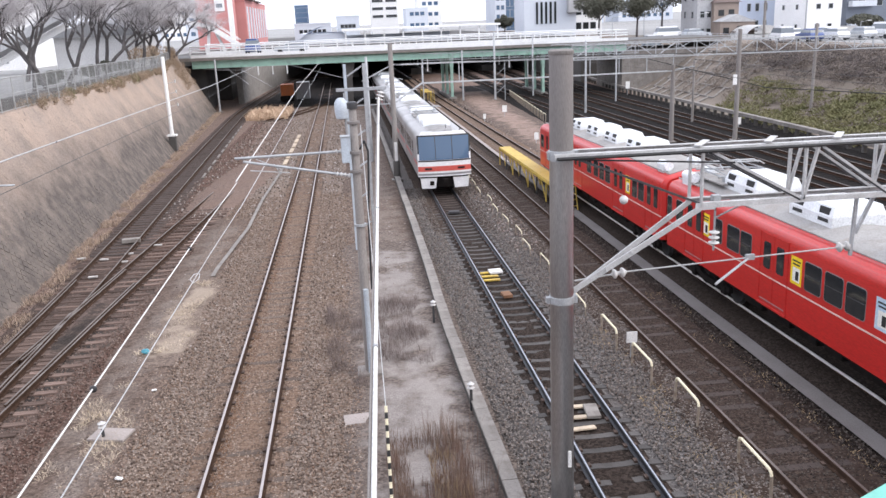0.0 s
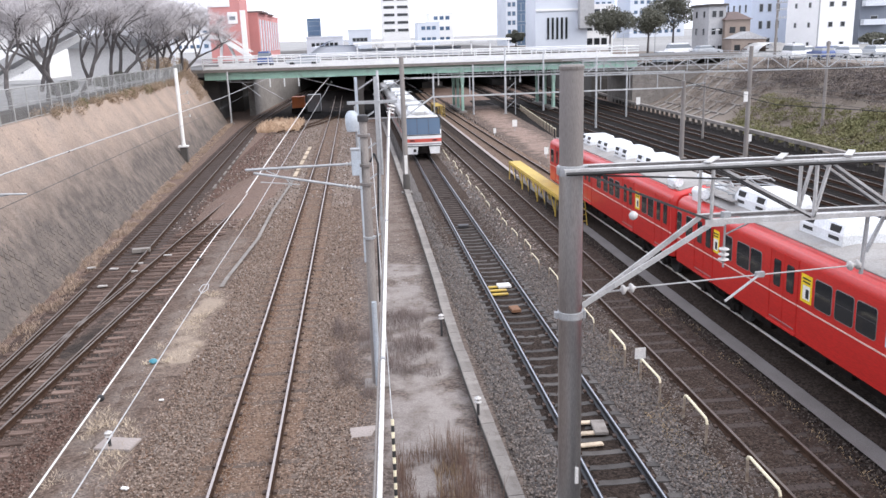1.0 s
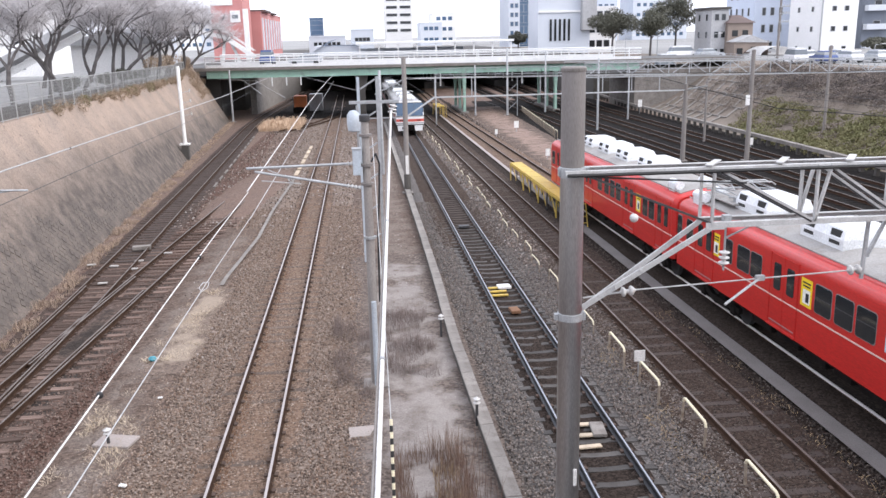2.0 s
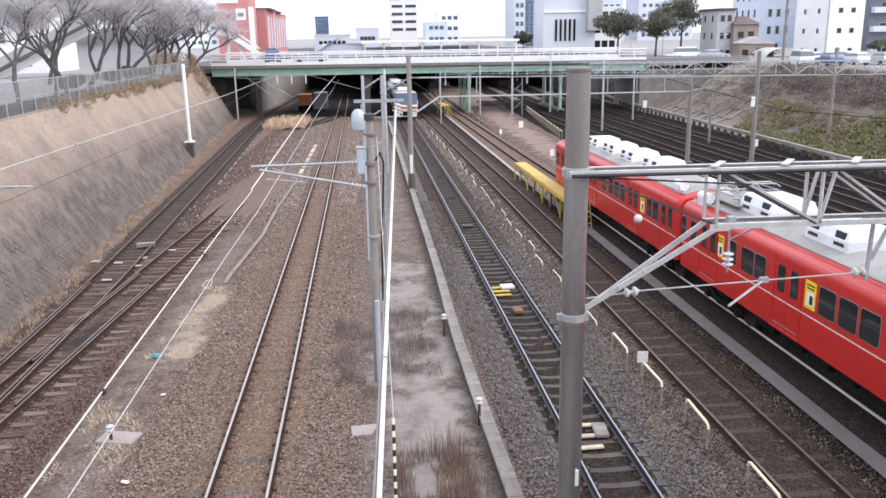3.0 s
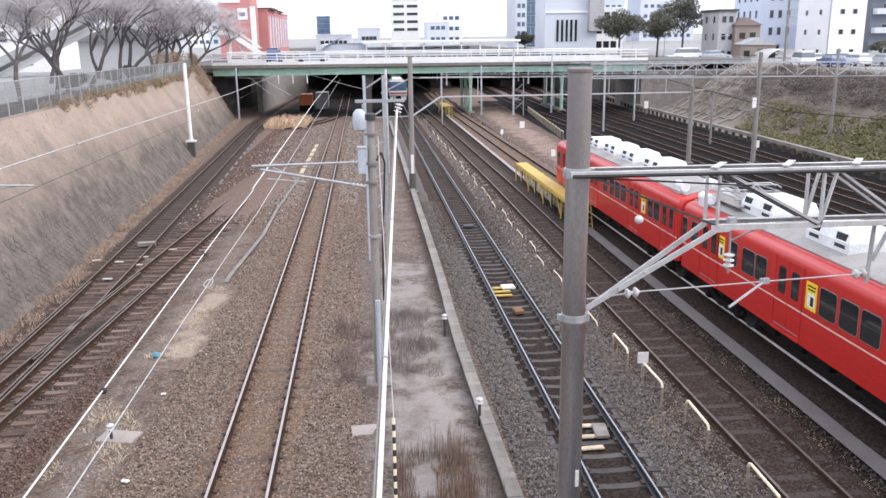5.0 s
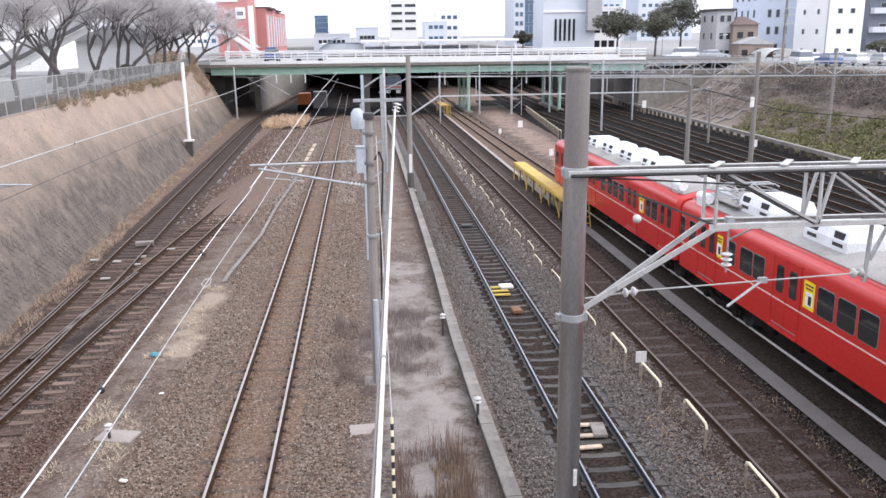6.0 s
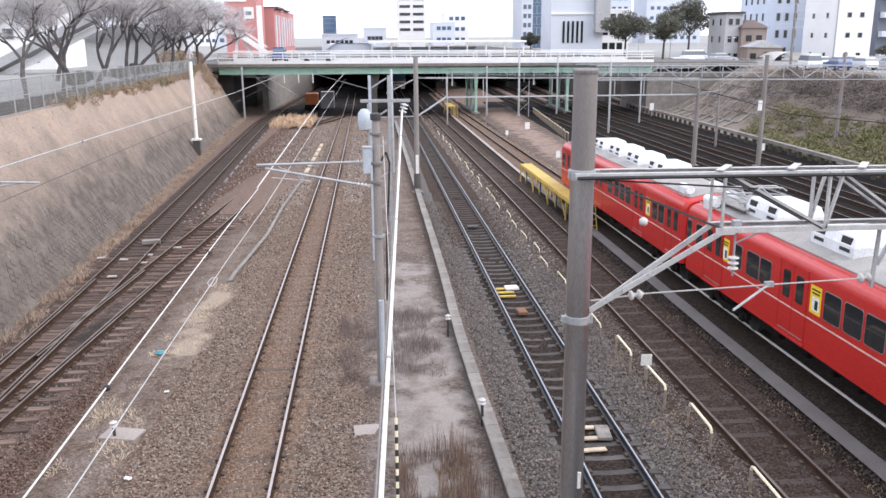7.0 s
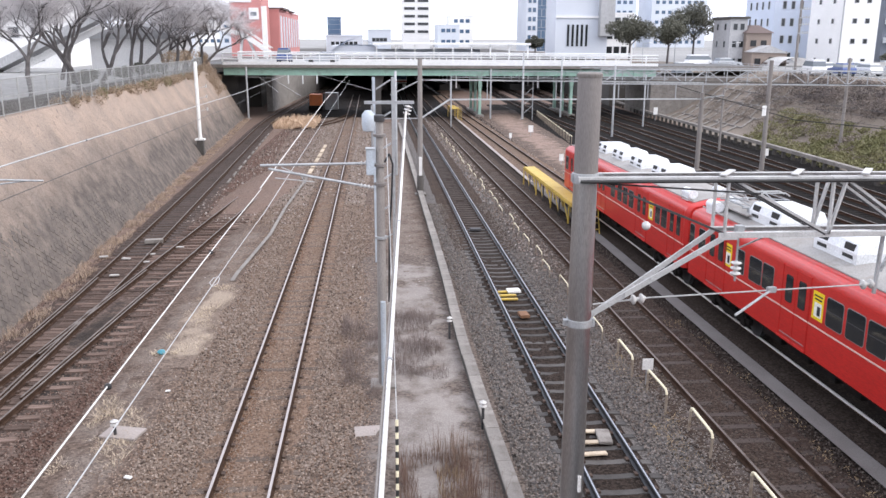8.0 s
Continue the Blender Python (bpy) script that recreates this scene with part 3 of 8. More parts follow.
def sleeper_mesh(mat, length=2.1, width=0.22, kind=0):
    bm = B()
    if kind:
        pts = ((-length / 2, -0.06), (-0.35, -0.02), (-0.2, -0.035), (0.2, -0.035), (0.35, -0.02), (length / 2, -0.06))
        loft(bm, [[(x, -width / 2, z - 0.13), (x, -width / 2 * 0.8, z), (x, width / 2 * 0.8, z), (x, width / 2, z - 0.13)] for x, z in pts])
        bmesh.ops.translate(bm, verts=bm.verts, vec=(0, 0, -0.13))
    else:
        box(bm, -length / 2, length / 2, -width / 2, width / 2, -0.30, -0.153, 0.012)
    return mesh_of("sleeper", bm, mat)


def track(label, centre, y0, y1, top, pitch, mat, kind=0, near=0, far=0, skip=None, length=2.1, bed_mat="ballast", half=1.5, bed_top=-0.168, bedded=True, side="rail_rust", worn=0.04, rest_mat=None, clips=0):
    """A railway track: two rails on sleepers. Sleepers from near to far are single pieces, those beyond are joined."""
    t = thing("railway_track", (0, 0, 0), label, "railway track", "railway tracks", "structure")
    for s in (-1, 1):
        share("rail", rail_mesh(lambda y: centre(y) + s * 0.566, y0, y1, top, M[side], 4.0, worn), t, Matrix.Identity(4))
    me = sleeper_mesh(mat, length, 0.22, kind)
    y, rest, seats = y0 + 0.3, [], []
    while y < y1 - 0.2:
        m = pose(centre(y) + rnd.uniform(-0.03, 0.03), y + rnd.uniform(-0.03, 0.03), zg(y) + rnd.uniform(-0.012, 0.004), -0.86 if y > 14 else 0, 0, rnd.uniform(-0.8, 0.8))
        if near <= y <= far:
            share("sleeper", me, t, m)
        else:
            rest.append(m)
        if 8 < y < clips:
            seats.append((y, centre(y)))
        y += pitch
    if seats:
        bm = B()
        for y, x in seats:
            for s in (-0.566, 0.566):
                for e in (-1, 1):
                    c = x + s + e * 0.105
                    bar(bm, (c, y - 0.06, zg(y) - 0.135), (c, y + 0.06, zg(y) - 0.135), 0.07, 0.05)
        fm = mesh_of("rail_fastenings", bm, M["fastening"])
        tagged(share("rail_fastenings", fm, t, Matrix.Identity(4)), "rusty rail chairs and spikes", "", "", "stuff")
    if rest:
        verts, faces = [], []
        src = [v.co.copy() for v in me.vertices]
        pol = [tuple(p.vertices) for p in me.polygons]
        for m in rest:
            k = len(verts)
            verts += [m @ v for v in src]
            faces += [tuple(i + k for i in p) for p in pol]
        rm = bpy.data.meshes.new("sleepers")
        rm.from_pydata(verts, [], faces)
        rm.materials.append(rest_mat or mat)
        tagged(share("sleepers", rm, t, Matrix.Identity(4)), "weathered sleepers", "", "", "stuff")
    if bedded:
        bed("ballast", M[bed_mat], centre, half, half + 0.5, y0, y1, bed_top, "crushed-stone ballast under a railway track")
    return t


def ax(y):
    return 0.55 - 0.0042 * max(0.0, y - 14)


def bx(y):
    return 7.80 + 0.0032 * max(0.0, y - 13)


def cx_(y):
    return 11.2 + 0.0035 * max(0.0, min(y, 45) - 13) - 0.006 * max(0.0, y - 50)


def dx_(y):
    return 14.77


def ex(y):
    bend = 0.0016 * min(30.0, max(0.0, y - 92)) ** 2 + 0.096 * max(0.0, y - 122)
    return bend - 6.32 - 0.042 * (max(0.0, y - 25) if y > 33 else max(0.0, y - 17) ** 2 / 32)


def e2x(y):
    """The crossover that leaves track E near the camera and reaches track A before the far bridge."""
    return max(ex(y), -5.67 + 0.0604 * (y - 20.8) + 0.0006 * max(0.0, y - 41) ** 2)


# ---- stone slope on the city side, its coping, and the terrace above ----
def stone_slope():
    ys = [-12 + 1.0 * i for i in range(121)]
    bm = B()
    rows = []
    for y in ys:
        z0, z1 = zg(y) - 0.4, slope_top(y)
        row = []
        for k in range(13):
            t = k / 12
            z = z0 + (z1 - z0) * t
            x = wall_foot(y) - 0.58 * (z - zg(y)) + 0.05 * noise.noise((y * 0.5, z * 0.5, 2)) + 0.02 * noise.noise((y * 2, z * 2, 2))
            row.append((x, y, z))
        xt = row[-1][0]
        row += [(xt - 0.6, y, z1 + 0.02), (xt - 0.6, y, z0), (wall_foot(y) - 0.2, y, z0)]
        rows.append(row)
    loft(bm, rows)
    solid("wall_west", bm, M["slope_stone"], "tan stone-pitched retaining slope with spots and streaks, greyer towards the foot", "retaining wall", "", "structure", True)


stone_slope()


def pitching():
    """Diamond-laid stones that still show at the lower, nearer end of the slope."""
    V, Fc = [], []
    n = Vector((0.865, 0, 0.502))
    d = 0.40
    for i in range(110):
        for j in range(20):
            y = 10.0 + i * d + (d / 2 if j % 2 else 0)
            sl = 0.15 + j * d / 2
            if sl > 3.6 - 0.10 * (y - 14) + 1.5 * noise.noise((y * 0.4, sl * 0.6, 6)) + 0.9 * rnd.random() ** 2:
                continue
            z = zg(y) + sl * 0.865
            x = wall_foot(y) - 0.58 * (z - zg(y)) + 0.05 * noise.noise((y * 0.5, z * 0.5, 2)) + 0.02 * noise.noise((y * 2, z * 2, 2))
            c = Vector((x, y, z)) + n * rnd.uniform(-0.020, 0.004)
            u, w = Vector((0, 1, 0)), Vector((-0.502, 0, 0.865))
            k = len(V)
            h = d * 0.44
            for q, e in ((h, 0.0), (h * 0.86, 1.0)):
                for a, b in ((0, 1), (1, 0), (0, -1), (-1, 0)):
                    V.append(c + u * a * q + w * b * q + n * (0.022 * e - 0.05 * (1 - e)))
            Fc += [(k + 4, k + 5, k + 6, k + 7)] + [(k + m, k + (m + 1) % 4, k + 4 + (m + 1) % 4, k + 4 + m) for m in range(4)]
    me = bpy.data.meshes.new("pitching_stones")
    me.from_pydata([tuple(v) for v in V], [], Fc)
    me.materials.append(M["pitching"])
    bm = B()
    bm.from_mesh(me)
    bmesh.ops.recalc_face_normals(bm, faces=bm.faces)
    bm.to_mesh(me)
    bm.free()
    tagged(new("pitching_stones", me), "grey diamond-laid stones of the slope", "stones", "", "stuff")


M["pitching"] = material("pitching", (0.104, 0.087, 0.077), (0.160, 0.132, 0.114), 0.92, 0, 1.6, 30, 0.9, 0.3)
pitching()


# ---- the far road bridge ----
def road_bridge():
    Y0, Y1 = 108.0, 126.0
    t = thing("road_bridge", (0, Y0, 0), "pale green steel girder road bridge with white railings", "bridge", "", "structure")

    def zb(x):
        return 3.78 - 0.0042 * (x + 14)  # underside of the girders
    XA, XB = -15.6, 40.0
    # outer girders in field-long lengths with stiffeners
    for yy in (0.0, 11.2):
        bm = B()
        for x0, x1 in ((XA, 3.0), (3.0, 15.0), (15.0, 28.0), (28.0, XB)):
            za, zc = zb(x0), zb(x1)
            h = 0.85 if x0 < 2 else 0.75
            loft(bm, [[(x, yy, z), (x, yy + 0.02, z), (x, yy + 0.02, z + h), (x, yy, z + h)] for x, z in ((x0, za), (x1, zc))])
            loft(bm, [[(x, yy - 0.16, z - 0.03), (x, yy + 0.18, z - 0.03), (x, yy + 0.18, z), (x, yy - 0.16, z)] for x, z in ((x0, za), (x1, zc))])
            x = x0
            while x < x1:
                bar(bm, (x, yy - 0.07, zb(x)), (x, yy - 0.07, zb(x) + h), 0.02, 0.13)
                x += 1.5
        part("girder", bm, M["bridge_green"], t)
    for k in range(1, 6):
        bm = B()
        loft(bm, [[(x, k * 1.85, zb(x)), (x, k * 1.85 + 0.3, zb(x)), (x, k * 1.85 + 0.3, zb(x) + 0.8), (x, k * 1.85, zb(x) + 0.8)] for x in (XA, XB)])
        part("girder", bm, M["bridge_green"], t)
    bm = B()
    loft(bm, [[(x, -0.55, zb(x) + 0.9), (x, 12.0, zb(x) + 0.9), (x, 12.0, zb(x) + 1.28), (x, -0.55, zb(x) + 1.28)] for x in (-25.5, XB + 14)])
    part("deck", bm, M["concrete"], t)
    bm = B()
    loft(bm, [[(x, 0.3, zb(x) + 1.285), (x, 11.4, zb(x) + 1.285), (x, 11.4, zb(x) + 1.30), (x, 0.3, zb(x) + 1.30)] for x in (-25.5, XB + 14)])
    part("carriageway", bm, M["asphalt"], t)
    # edge beam and railing
    for yy in (-0.5, 11.8):
        bm = B()
        loft(bm, [[(x, yy - 0.08, zb(x) + 1.26), (x, yy + 0.12, zb(x) + 1.26), (x, yy + 0.12, zb(x) + 1.62), (x, yy - 0.08, zb(x) + 1.62)] for x in (XA, XB)])
        part("parapet", bm, M["guard_white"], t)
        for hh, r in ((1.95, 0.055), (2.25, 0.05), (2.62, 0.075)):
            bm = B()
            rod(bm, (XA, yy, zb(XA) + hh), (XB, yy, zb(XB) + hh), r, seg=6)
            part("handrail", bm, M["guard_white"], t, "", True)
        me = None
        x = XA
        while x <= XB:
            if me is None:
                bm = B()
                box(bm, -0.06, 0.06, -0.05, 0.05, 0, 1.0)
                me = mesh_of("railing_post", bm, M["guard_white"])
            share("railing_post", me, t, pose(x, yy, zb(x) + 1.6))
            x += 2.0
    # piers
    for x, w in ((3.6, 0.9), (16.9, 0.32), (29.0, 0.32)):
        for yy in (1.0, 6.0, 11.0):
            bm = B()
            g = zg(Y0 + yy) - 0.4
            pts = [(w * 0.5, g), (w * 0.5, 1.6), (w * 0.95, zb(x) - 0.03)]
            loft(bm, [[(x - r, yy - 0.35, z), (x + r, yy - 0.35, z), (x + r, yy + 0.35, z), (x - r, yy + 0.35, z)] for r, z in pts])
            part("pier", bm, M["bridge_green"] if x > 10 else M["concrete_dark"], t)
        bm = B()
        box(bm, x - 0.5, x + 0.5, 0.2, 12.0, zg(Y0) - 0.5, zg(Y0) + 0.05, 0.04)
        part("pier_base", bm, M["concrete"], t)
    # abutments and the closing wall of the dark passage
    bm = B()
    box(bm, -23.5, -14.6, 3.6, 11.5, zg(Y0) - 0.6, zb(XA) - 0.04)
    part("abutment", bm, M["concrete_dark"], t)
    bm = B()
    box(bm, XB - 0.5, XB + 12, 0.2, 11.5, zg(Y0) - 0.6, zb(XB) + 0.0)
    part("abutment", bm, M["concrete"], t)
    bm = B()
    pts = ((10.0, -10.9), (27.0, -10.0), (42.0, -8.9), (62.0, -7.8), (90.0, -6.4))
    loft(bm, [[(x - 0.8, y, zg(Y0) - 0.6), (x, y, zg(Y0) - 0.6), (x, y, 3.3), (x - 0.8, y, 3.3)] for y, x in pts])
    part("wall_pier", bm, M["concrete"], t)
    for x in (-9.5, -7.4, -5.3):
        bm = B()
        rod(bm, (x, 18.6, 1.7), (x, 18.6, 3.9), 0.10, seg=8)
        part("drain_pipe", bm, M["guard_white"], t)
    return t


road_bridge()


# beyond the bridge the cutting goes on under platforms and roofs
def station():
    t = thing("station", (0, 0, 0), "dim railway station under roofs beyond the road bridge", "station", "", "structure")
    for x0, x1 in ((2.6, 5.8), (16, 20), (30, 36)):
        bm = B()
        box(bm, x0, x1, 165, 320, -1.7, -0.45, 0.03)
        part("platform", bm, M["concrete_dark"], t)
        bm = B()
        box(bm, x0 - 0.6, x1 + 0.6, 150, 320, 2.6, 2.8, 0.03)
        part("platform_roof", bm, M["roof_metal"], t)
        for k in range(8):
            bm = B()
            box(bm, (x0 + x1) / 2 - 0.12, (x0 + x1) / 2 + 0.12, 152 + 10 * k, 152.24 + 10 * k, -0.45, 2.6)
            part("roof_post", bm, M["wall_white"], t)
    # Unseen deck added to keep daylight out; its gaps leave a light well.
    bm = B()
    box(bm, -24, -11.7, 121.5, 320, 3.35, 4.6)
    box(bm, -11.7, -3.5, 164, 320, 3.35, 4.6)
    box(bm, -3.5, 15.5, 137, 320, 3.35, 4.6)
    box(bm, 15.5, 46, 160, 320, 3.35, 4.6)
    part("concourse_floor", bm, M["concrete_dark"], t)
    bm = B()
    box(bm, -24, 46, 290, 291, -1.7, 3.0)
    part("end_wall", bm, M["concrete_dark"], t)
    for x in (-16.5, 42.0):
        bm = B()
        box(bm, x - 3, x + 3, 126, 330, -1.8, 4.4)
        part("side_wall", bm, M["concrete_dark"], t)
    return t


station()


# ---- railway tracks ----
def fx(k):
    return lambda y: 24.4 + 3.9 * k + (0.012 + 0.017 * k) * (y - 60)


def ballast_ground():
    bed("ballast_field", M["ballast"], lambda y: ax(y) - 0.1, 2.75, 3.2, -5, 128, -0.185, "brown and grey crushed stone beside the track")
    bed("ballast_field", M["ballast_rust"], lambda y: ex(y) + 0.55, 2.6, 3.0, -5, 128, -0.222, "rust-brown crushed stone beside the sidings")
    bed("ballast_field", M["ballast_grey"], lambda y: bx(y) - 0.1, 1.75, 2.3, -5, 128, -0.215, "grey crushed stone beside the track")
    bed("ballast_field", M["ballast_grey"], lambda y: 9.9, 0.95, 1.3, -5, 128, -0.20, "grey crushed stone between two tracks")
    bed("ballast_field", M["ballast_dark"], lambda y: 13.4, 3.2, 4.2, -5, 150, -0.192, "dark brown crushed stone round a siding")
    bed("ballast_field", M["ballast_black"], lambda y: fx(1.1)(y) - 0.9, 9.3, 10.2, -5, 200, -0.23, "dark brown crushed stone across several tracks", 1.0)


ballast_ground()
track("single railway track with shiny rails on half-buried sleepers", ax, -5, 150, M["rail_top"], 0.62, M["sleeper"], 0, 8, 75, None, 2.1, "ballast_brown", 0.95, -0.158, clips=70)
track("single railway track with shiny rails on concrete sleepers", bx, -5, 235, M["rail_blue"], 0.60, M["sleeper_concrete"], 1, 8, 38, None, 2.0, "ballast_dark", 0.72, -0.175, True, "rail_black", 0.015, rest_mat=M["sleeper_siding"], clips=60)
track("little-used track with dull brown rails", cx_, -5, 235, M["rail_dull"], 0.66, M["sleeper_siding"], 0, 8, 60, None, 2.1, "ballast_mid", 1.2, -0.158, clips=50)
track("dull continuation of the siding beyond the parked train", dx_, 45, 150, M["rail_dull"], 0.66, M["sleeper"], 0, 0, 0, None, 2.1, "ballast_brown", 1.2, -0.158)
# Near-black sleepers and ballast put the shade under the train into colour.
track("siding under the parked red train", dx_, -5, 45, M["rail_glint"], 0.66, M["sleeper_far"], 0, 8, 30, None, 2.1, "ballast_dark", 1.25, -0.085, worn=0.05)
track("dark siding along the stone slope with dull rails", ex, -5, 170, M["rail_dull"], 0.58, M["sleeper_old"], 0, 12, 34, None, 2.1, "ballast_siding", 1.2, -0.180, rest_mat=M["sleeper_siding"], clips=60)
track("crossover track with rusty rails on long timbers", e2x, 15, 54, M["rail_dull"], 0.58, M["sleeper_old"], 0, 15, 48, None, 2.5, "ballast_mid", 1.2, -0.185, False, clips=40)
track("disused crossover with rusty half-buried rails before the bridge", lambda y: ax(115) - 0.0085 * (115 - y) ** 2, 90.5, 114.5, M["rail_rust"], 0.62, M["sleeper"], 0, 0, 0, None, 2.1, "ballast_rust", 1.0, -0.15, False)
bed("ballast", M["ballast_mid"], bx, 1.25, 1.75, 34, 128, -0.183, "dark brown crushed stone beside a railway track")


def check_rails():
    """Short guard rails inside the running rails round the crossing."""
    t = thing("check_rails", (0, 0, 0), "short dark guard rails inside the crossing", "guard rail", "", "structure")
    for f, s, y0, y1 in ((ex, -1, 20, 30), (ex, 1, 17, 26), (e2x, 1, 19, 29), (e2x, -1, 22, 31)):
        share("guard_rail", rail_mesh(lambda y: f(y) + s * 0.45, y0, y1, M["rail_dull"], M["rail_rust"], 2.0), t, Matrix.Identity(4))


check_rails()
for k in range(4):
    track("dark main line track in a row of several", fx(k * 0.72), -5, 230, M["rail_dull"], 0.6, M["sleeper_far"], 0, 0, 0, None, 2.1, "ballast_black", 1.25, -0.17)


# ---- strips between the tracks ----
def strip(name, mat, x0, x1, y0, y1, top, label, category, wob=0.15, step=0.6, ramp=0.0):
    n = int((y1 - y0) / step) + 1
    verts, faces = [], []
    for j in range(n):
        y = y0 + (y1 - y0) * j / (n - 1)
        sink = 0.26 * max(0.0, 1 - min(y - y0, y1 - y) / ramp) if ramp else 0.0
        for i in range(7):
            t = i / 6
            edge = wob * noise.noise((y * 0.7, i * 3.1, 9)) * (i in (0, 6))
            x = x0(y) + (x1(y) - x0(y)) * t + edge
            verts.append((x, y, zg(y) + top + 0.02 * noise.noise((x * 1.6, y * 1.6, 4)) * (wob > 0.05) - 0.05 * (i in (0, 6)) * (wob > 0.05) - sink - (0.2 if ramp and i in (0, 6) else 0.0)))
    for j in range(n - 1):
        for i in range(6):
            faces.append((j * 7 + i, j * 7 + i + 1, (j + 1) * 7 + i + 1, (j + 1) * 7 + i))
    me = bpy.data.meshes.new(name)
    me.from_pydata(verts, [], faces)
    me.materials.append(mat)
    inside = me.attributes.new("inside", "FLOAT", "POINT")
    for k in range(len(verts)):
        end = min(y1 - y0, 20.0) * 0.15
        end = min(1.0, (verts[k][1] - y0) / end, (y1 - verts[k][1]) / end)
        inside.data[k].value = (0.0, 0.45, 0.9, 1.0, 0.9, 0.45, 0.0)[k % 7] * max(0.0, end)
    me.shade_smooth()
    return tagged(new(name, me), label, category, "", "structure")


strip("pavement", M["dirt"], lambda y: 2.65 + 0.3 * noise.noise((y * 0.3, 0, 1)), lambda y: 6.0, -5, 33, -0.13, "pale dusty strip of concrete and dirt beside a cable trough", "path")
strip("pavement", M["dirt_brown"], lambda y: 2.65 + 0.3 * noise.noise((y * 0.3, 0, 1)), lambda y: 6.0, 28, 100, -0.138, "brown worn strip beside a cable trough", "path")
strip("pavement", M["pale_edge"], lambda y: 13.03 + 0.004 * (y - 52), lambda y: 13.30 + 0.004 * (y - 52), 52, 106, -0.100, "narrow pale concrete edge beside a siding", "path", 0.02)
strip("pavement", M["walkway"], lambda y: 12.86 + 0.004 * (y - 14), lambda y: 13.32 + 0.004 * (y - 14), -5, 51.8, -0.105, "narrow grey concrete walkway beside a siding", "path", 0.02)
# Black sheet over the track beds: the bridge's shade put into its colour.
strip("ballast_field", M["ballast_black"], lambda y: -10.4 + 0.055 * max(0.0, y - 119), lambda y: 15.6, 107.5, 168, -0.148, "near-black ballast painted as the shade under the road bridge", "ballast", 0.5, 0.8)


def gutter_x(y):
    return -2.09 + 0.42 * min(1.0, max(0.0, y - 30.4) / 7.0) + 0.03 * max(0.0, y - 44)


strip("gutter", M["concrete"], lambda y: gutter_x(y) - 0.08, lambda y: gutter_x(y) + 0.08, 29.5, 56, -0.10, "narrow pale concrete gutter beside the track", "gutter", 0.01)
strip("oil_stain", M["oily"], lambda y: e2x(y) - 1.1, lambda y: e2x(y) + 1.75, 16, 33, -0.192, "black oily ballast round the crossing", "ballast", 0.3)
strip("oil_stain", M["oily"], lambda y: e2x(y) - 0.46 + 0.2 * noise.noise((y * 0.9, 3, 8)), lambda y: e2x(y) + 0.50, 22.6, 27.8, -0.143, "black oily ballast heaped over the sleepers", "ballast", 0.12)
strip("pavement", M["earth_strip"], lambda y: 15.6 + 0.02 * (y - 50), lambda y: 20.2 + 0.05 * (y - 60), 46, 118, -0.13, "bare brown earth between tracks", "path")
strip("pavement", M["dirt_brown"], lambda y: -3.8 + 0.25 * noise.noise((y * 0.4, 2, 1)), lambda y: -1.6 + 0.3 * noise.noise((y * 0.5, 5, 1)), 9, 40, -0.155, "brown worn dirt between tracks", "path", 0.3)


strip("pavement", M["tan_dust"], lambda y: -3.0 + 0.45 * noise.noise((y * 0.5, 2, 3)), lambda y: -1.55 + 0.5 * noise.noise((y * 0.45, 7, 3)), 21.0, 29.2, -0.142, "pale tan dust and trodden dry grass between tracks", "path", 0.3, 0.3)
strip("pavement", M["dirt_brown"], lambda y: -3.3 + 0.4 * noise.noise((y * 0.5, 4, 3)), lambda y: -2.1 + 0.4 * noise.noise((y * 0.6, 8, 3)), 13.5, 20.5, -0.142, "brown trodden dirt between tracks", "path", 0.3, 0.3)
strip("pavement", M["earth"], lambda y: e2x(y) - 1.7, lambda y: e2x(y) + 1.9, 40.5, 62, 0.02, "brown earth heaped over the end of an unused crossover", "earth", 0.3, 0.4, 7.0)


def cable_trough():
    """Concrete cable trough: lids laid end to end on a channel."""
    t = thing("cable_trough", (0, 0, 0), "long concrete cable trough with separate lids", "cable trough", "", "structure")

    def tx(y):
        return 5.70 - 0.13 * math.exp(-((y - 21) / 7) ** 2) + 0.0035 * max(0.0, y - 30)
    bm = B()
    ys = [-5 + 2.0 * i for i in range(52)]
    loft(bm, [[(tx(y) - 0.12, y, zg(y) - 0.25), (tx(y) + 0.14, y, zg(y) - 0.25), (tx(y) + 0.14, y, zg(y) + 0.06), (tx(y) - 0.12, y, zg(y) + 0.06)] for y in ys])
    part("channel", bm, M["concrete_dark"], t)
    bm = B()
    box(bm, -0.15, 0.15, -0.742, 0.745, 0.0, 0.055, 0.008)
    me = mesh_of("lid", bm, M["concrete"])
    y = -4.0
    while y < 96:
        slope = math.degrees(math.atan2(tx(y + 0.5) - tx(y - 0.5), 1.0))
        share("lid", me, t, pose(tx(y) + 0.01 + rnd.uniform(-0.008, 0.008), y, zg(y) + 0.064, -0.86 if y > 14 else 0, 0, -slope + rnd.uniform(-0.3, 0.3)))
        y += 1.5
    return t


cable_trough()


# ---- trains ----
def oval_window(bm, x, y0, y1, z0, z1, out, r=0.07):
    """A pane with rounded corners in the plane x, its face towards out."""
    pts = []
    for cy, cz, a0 in ((y1 - r, z1 - r, 0), (y0 + r, z1 - r, 90), (y0 + r, z0 + r, 180), (y1 - r, z0 + r, 270)):
        for k in range(4):
            a = radians(a0 + 30 * k)
            pts.append((cy + r * math.cos(a), cz + r * math.sin(a)))
    loft(bm, [[(x, a, b) for a, b in pts], [(x + out, a, b) for a, b in pts]])


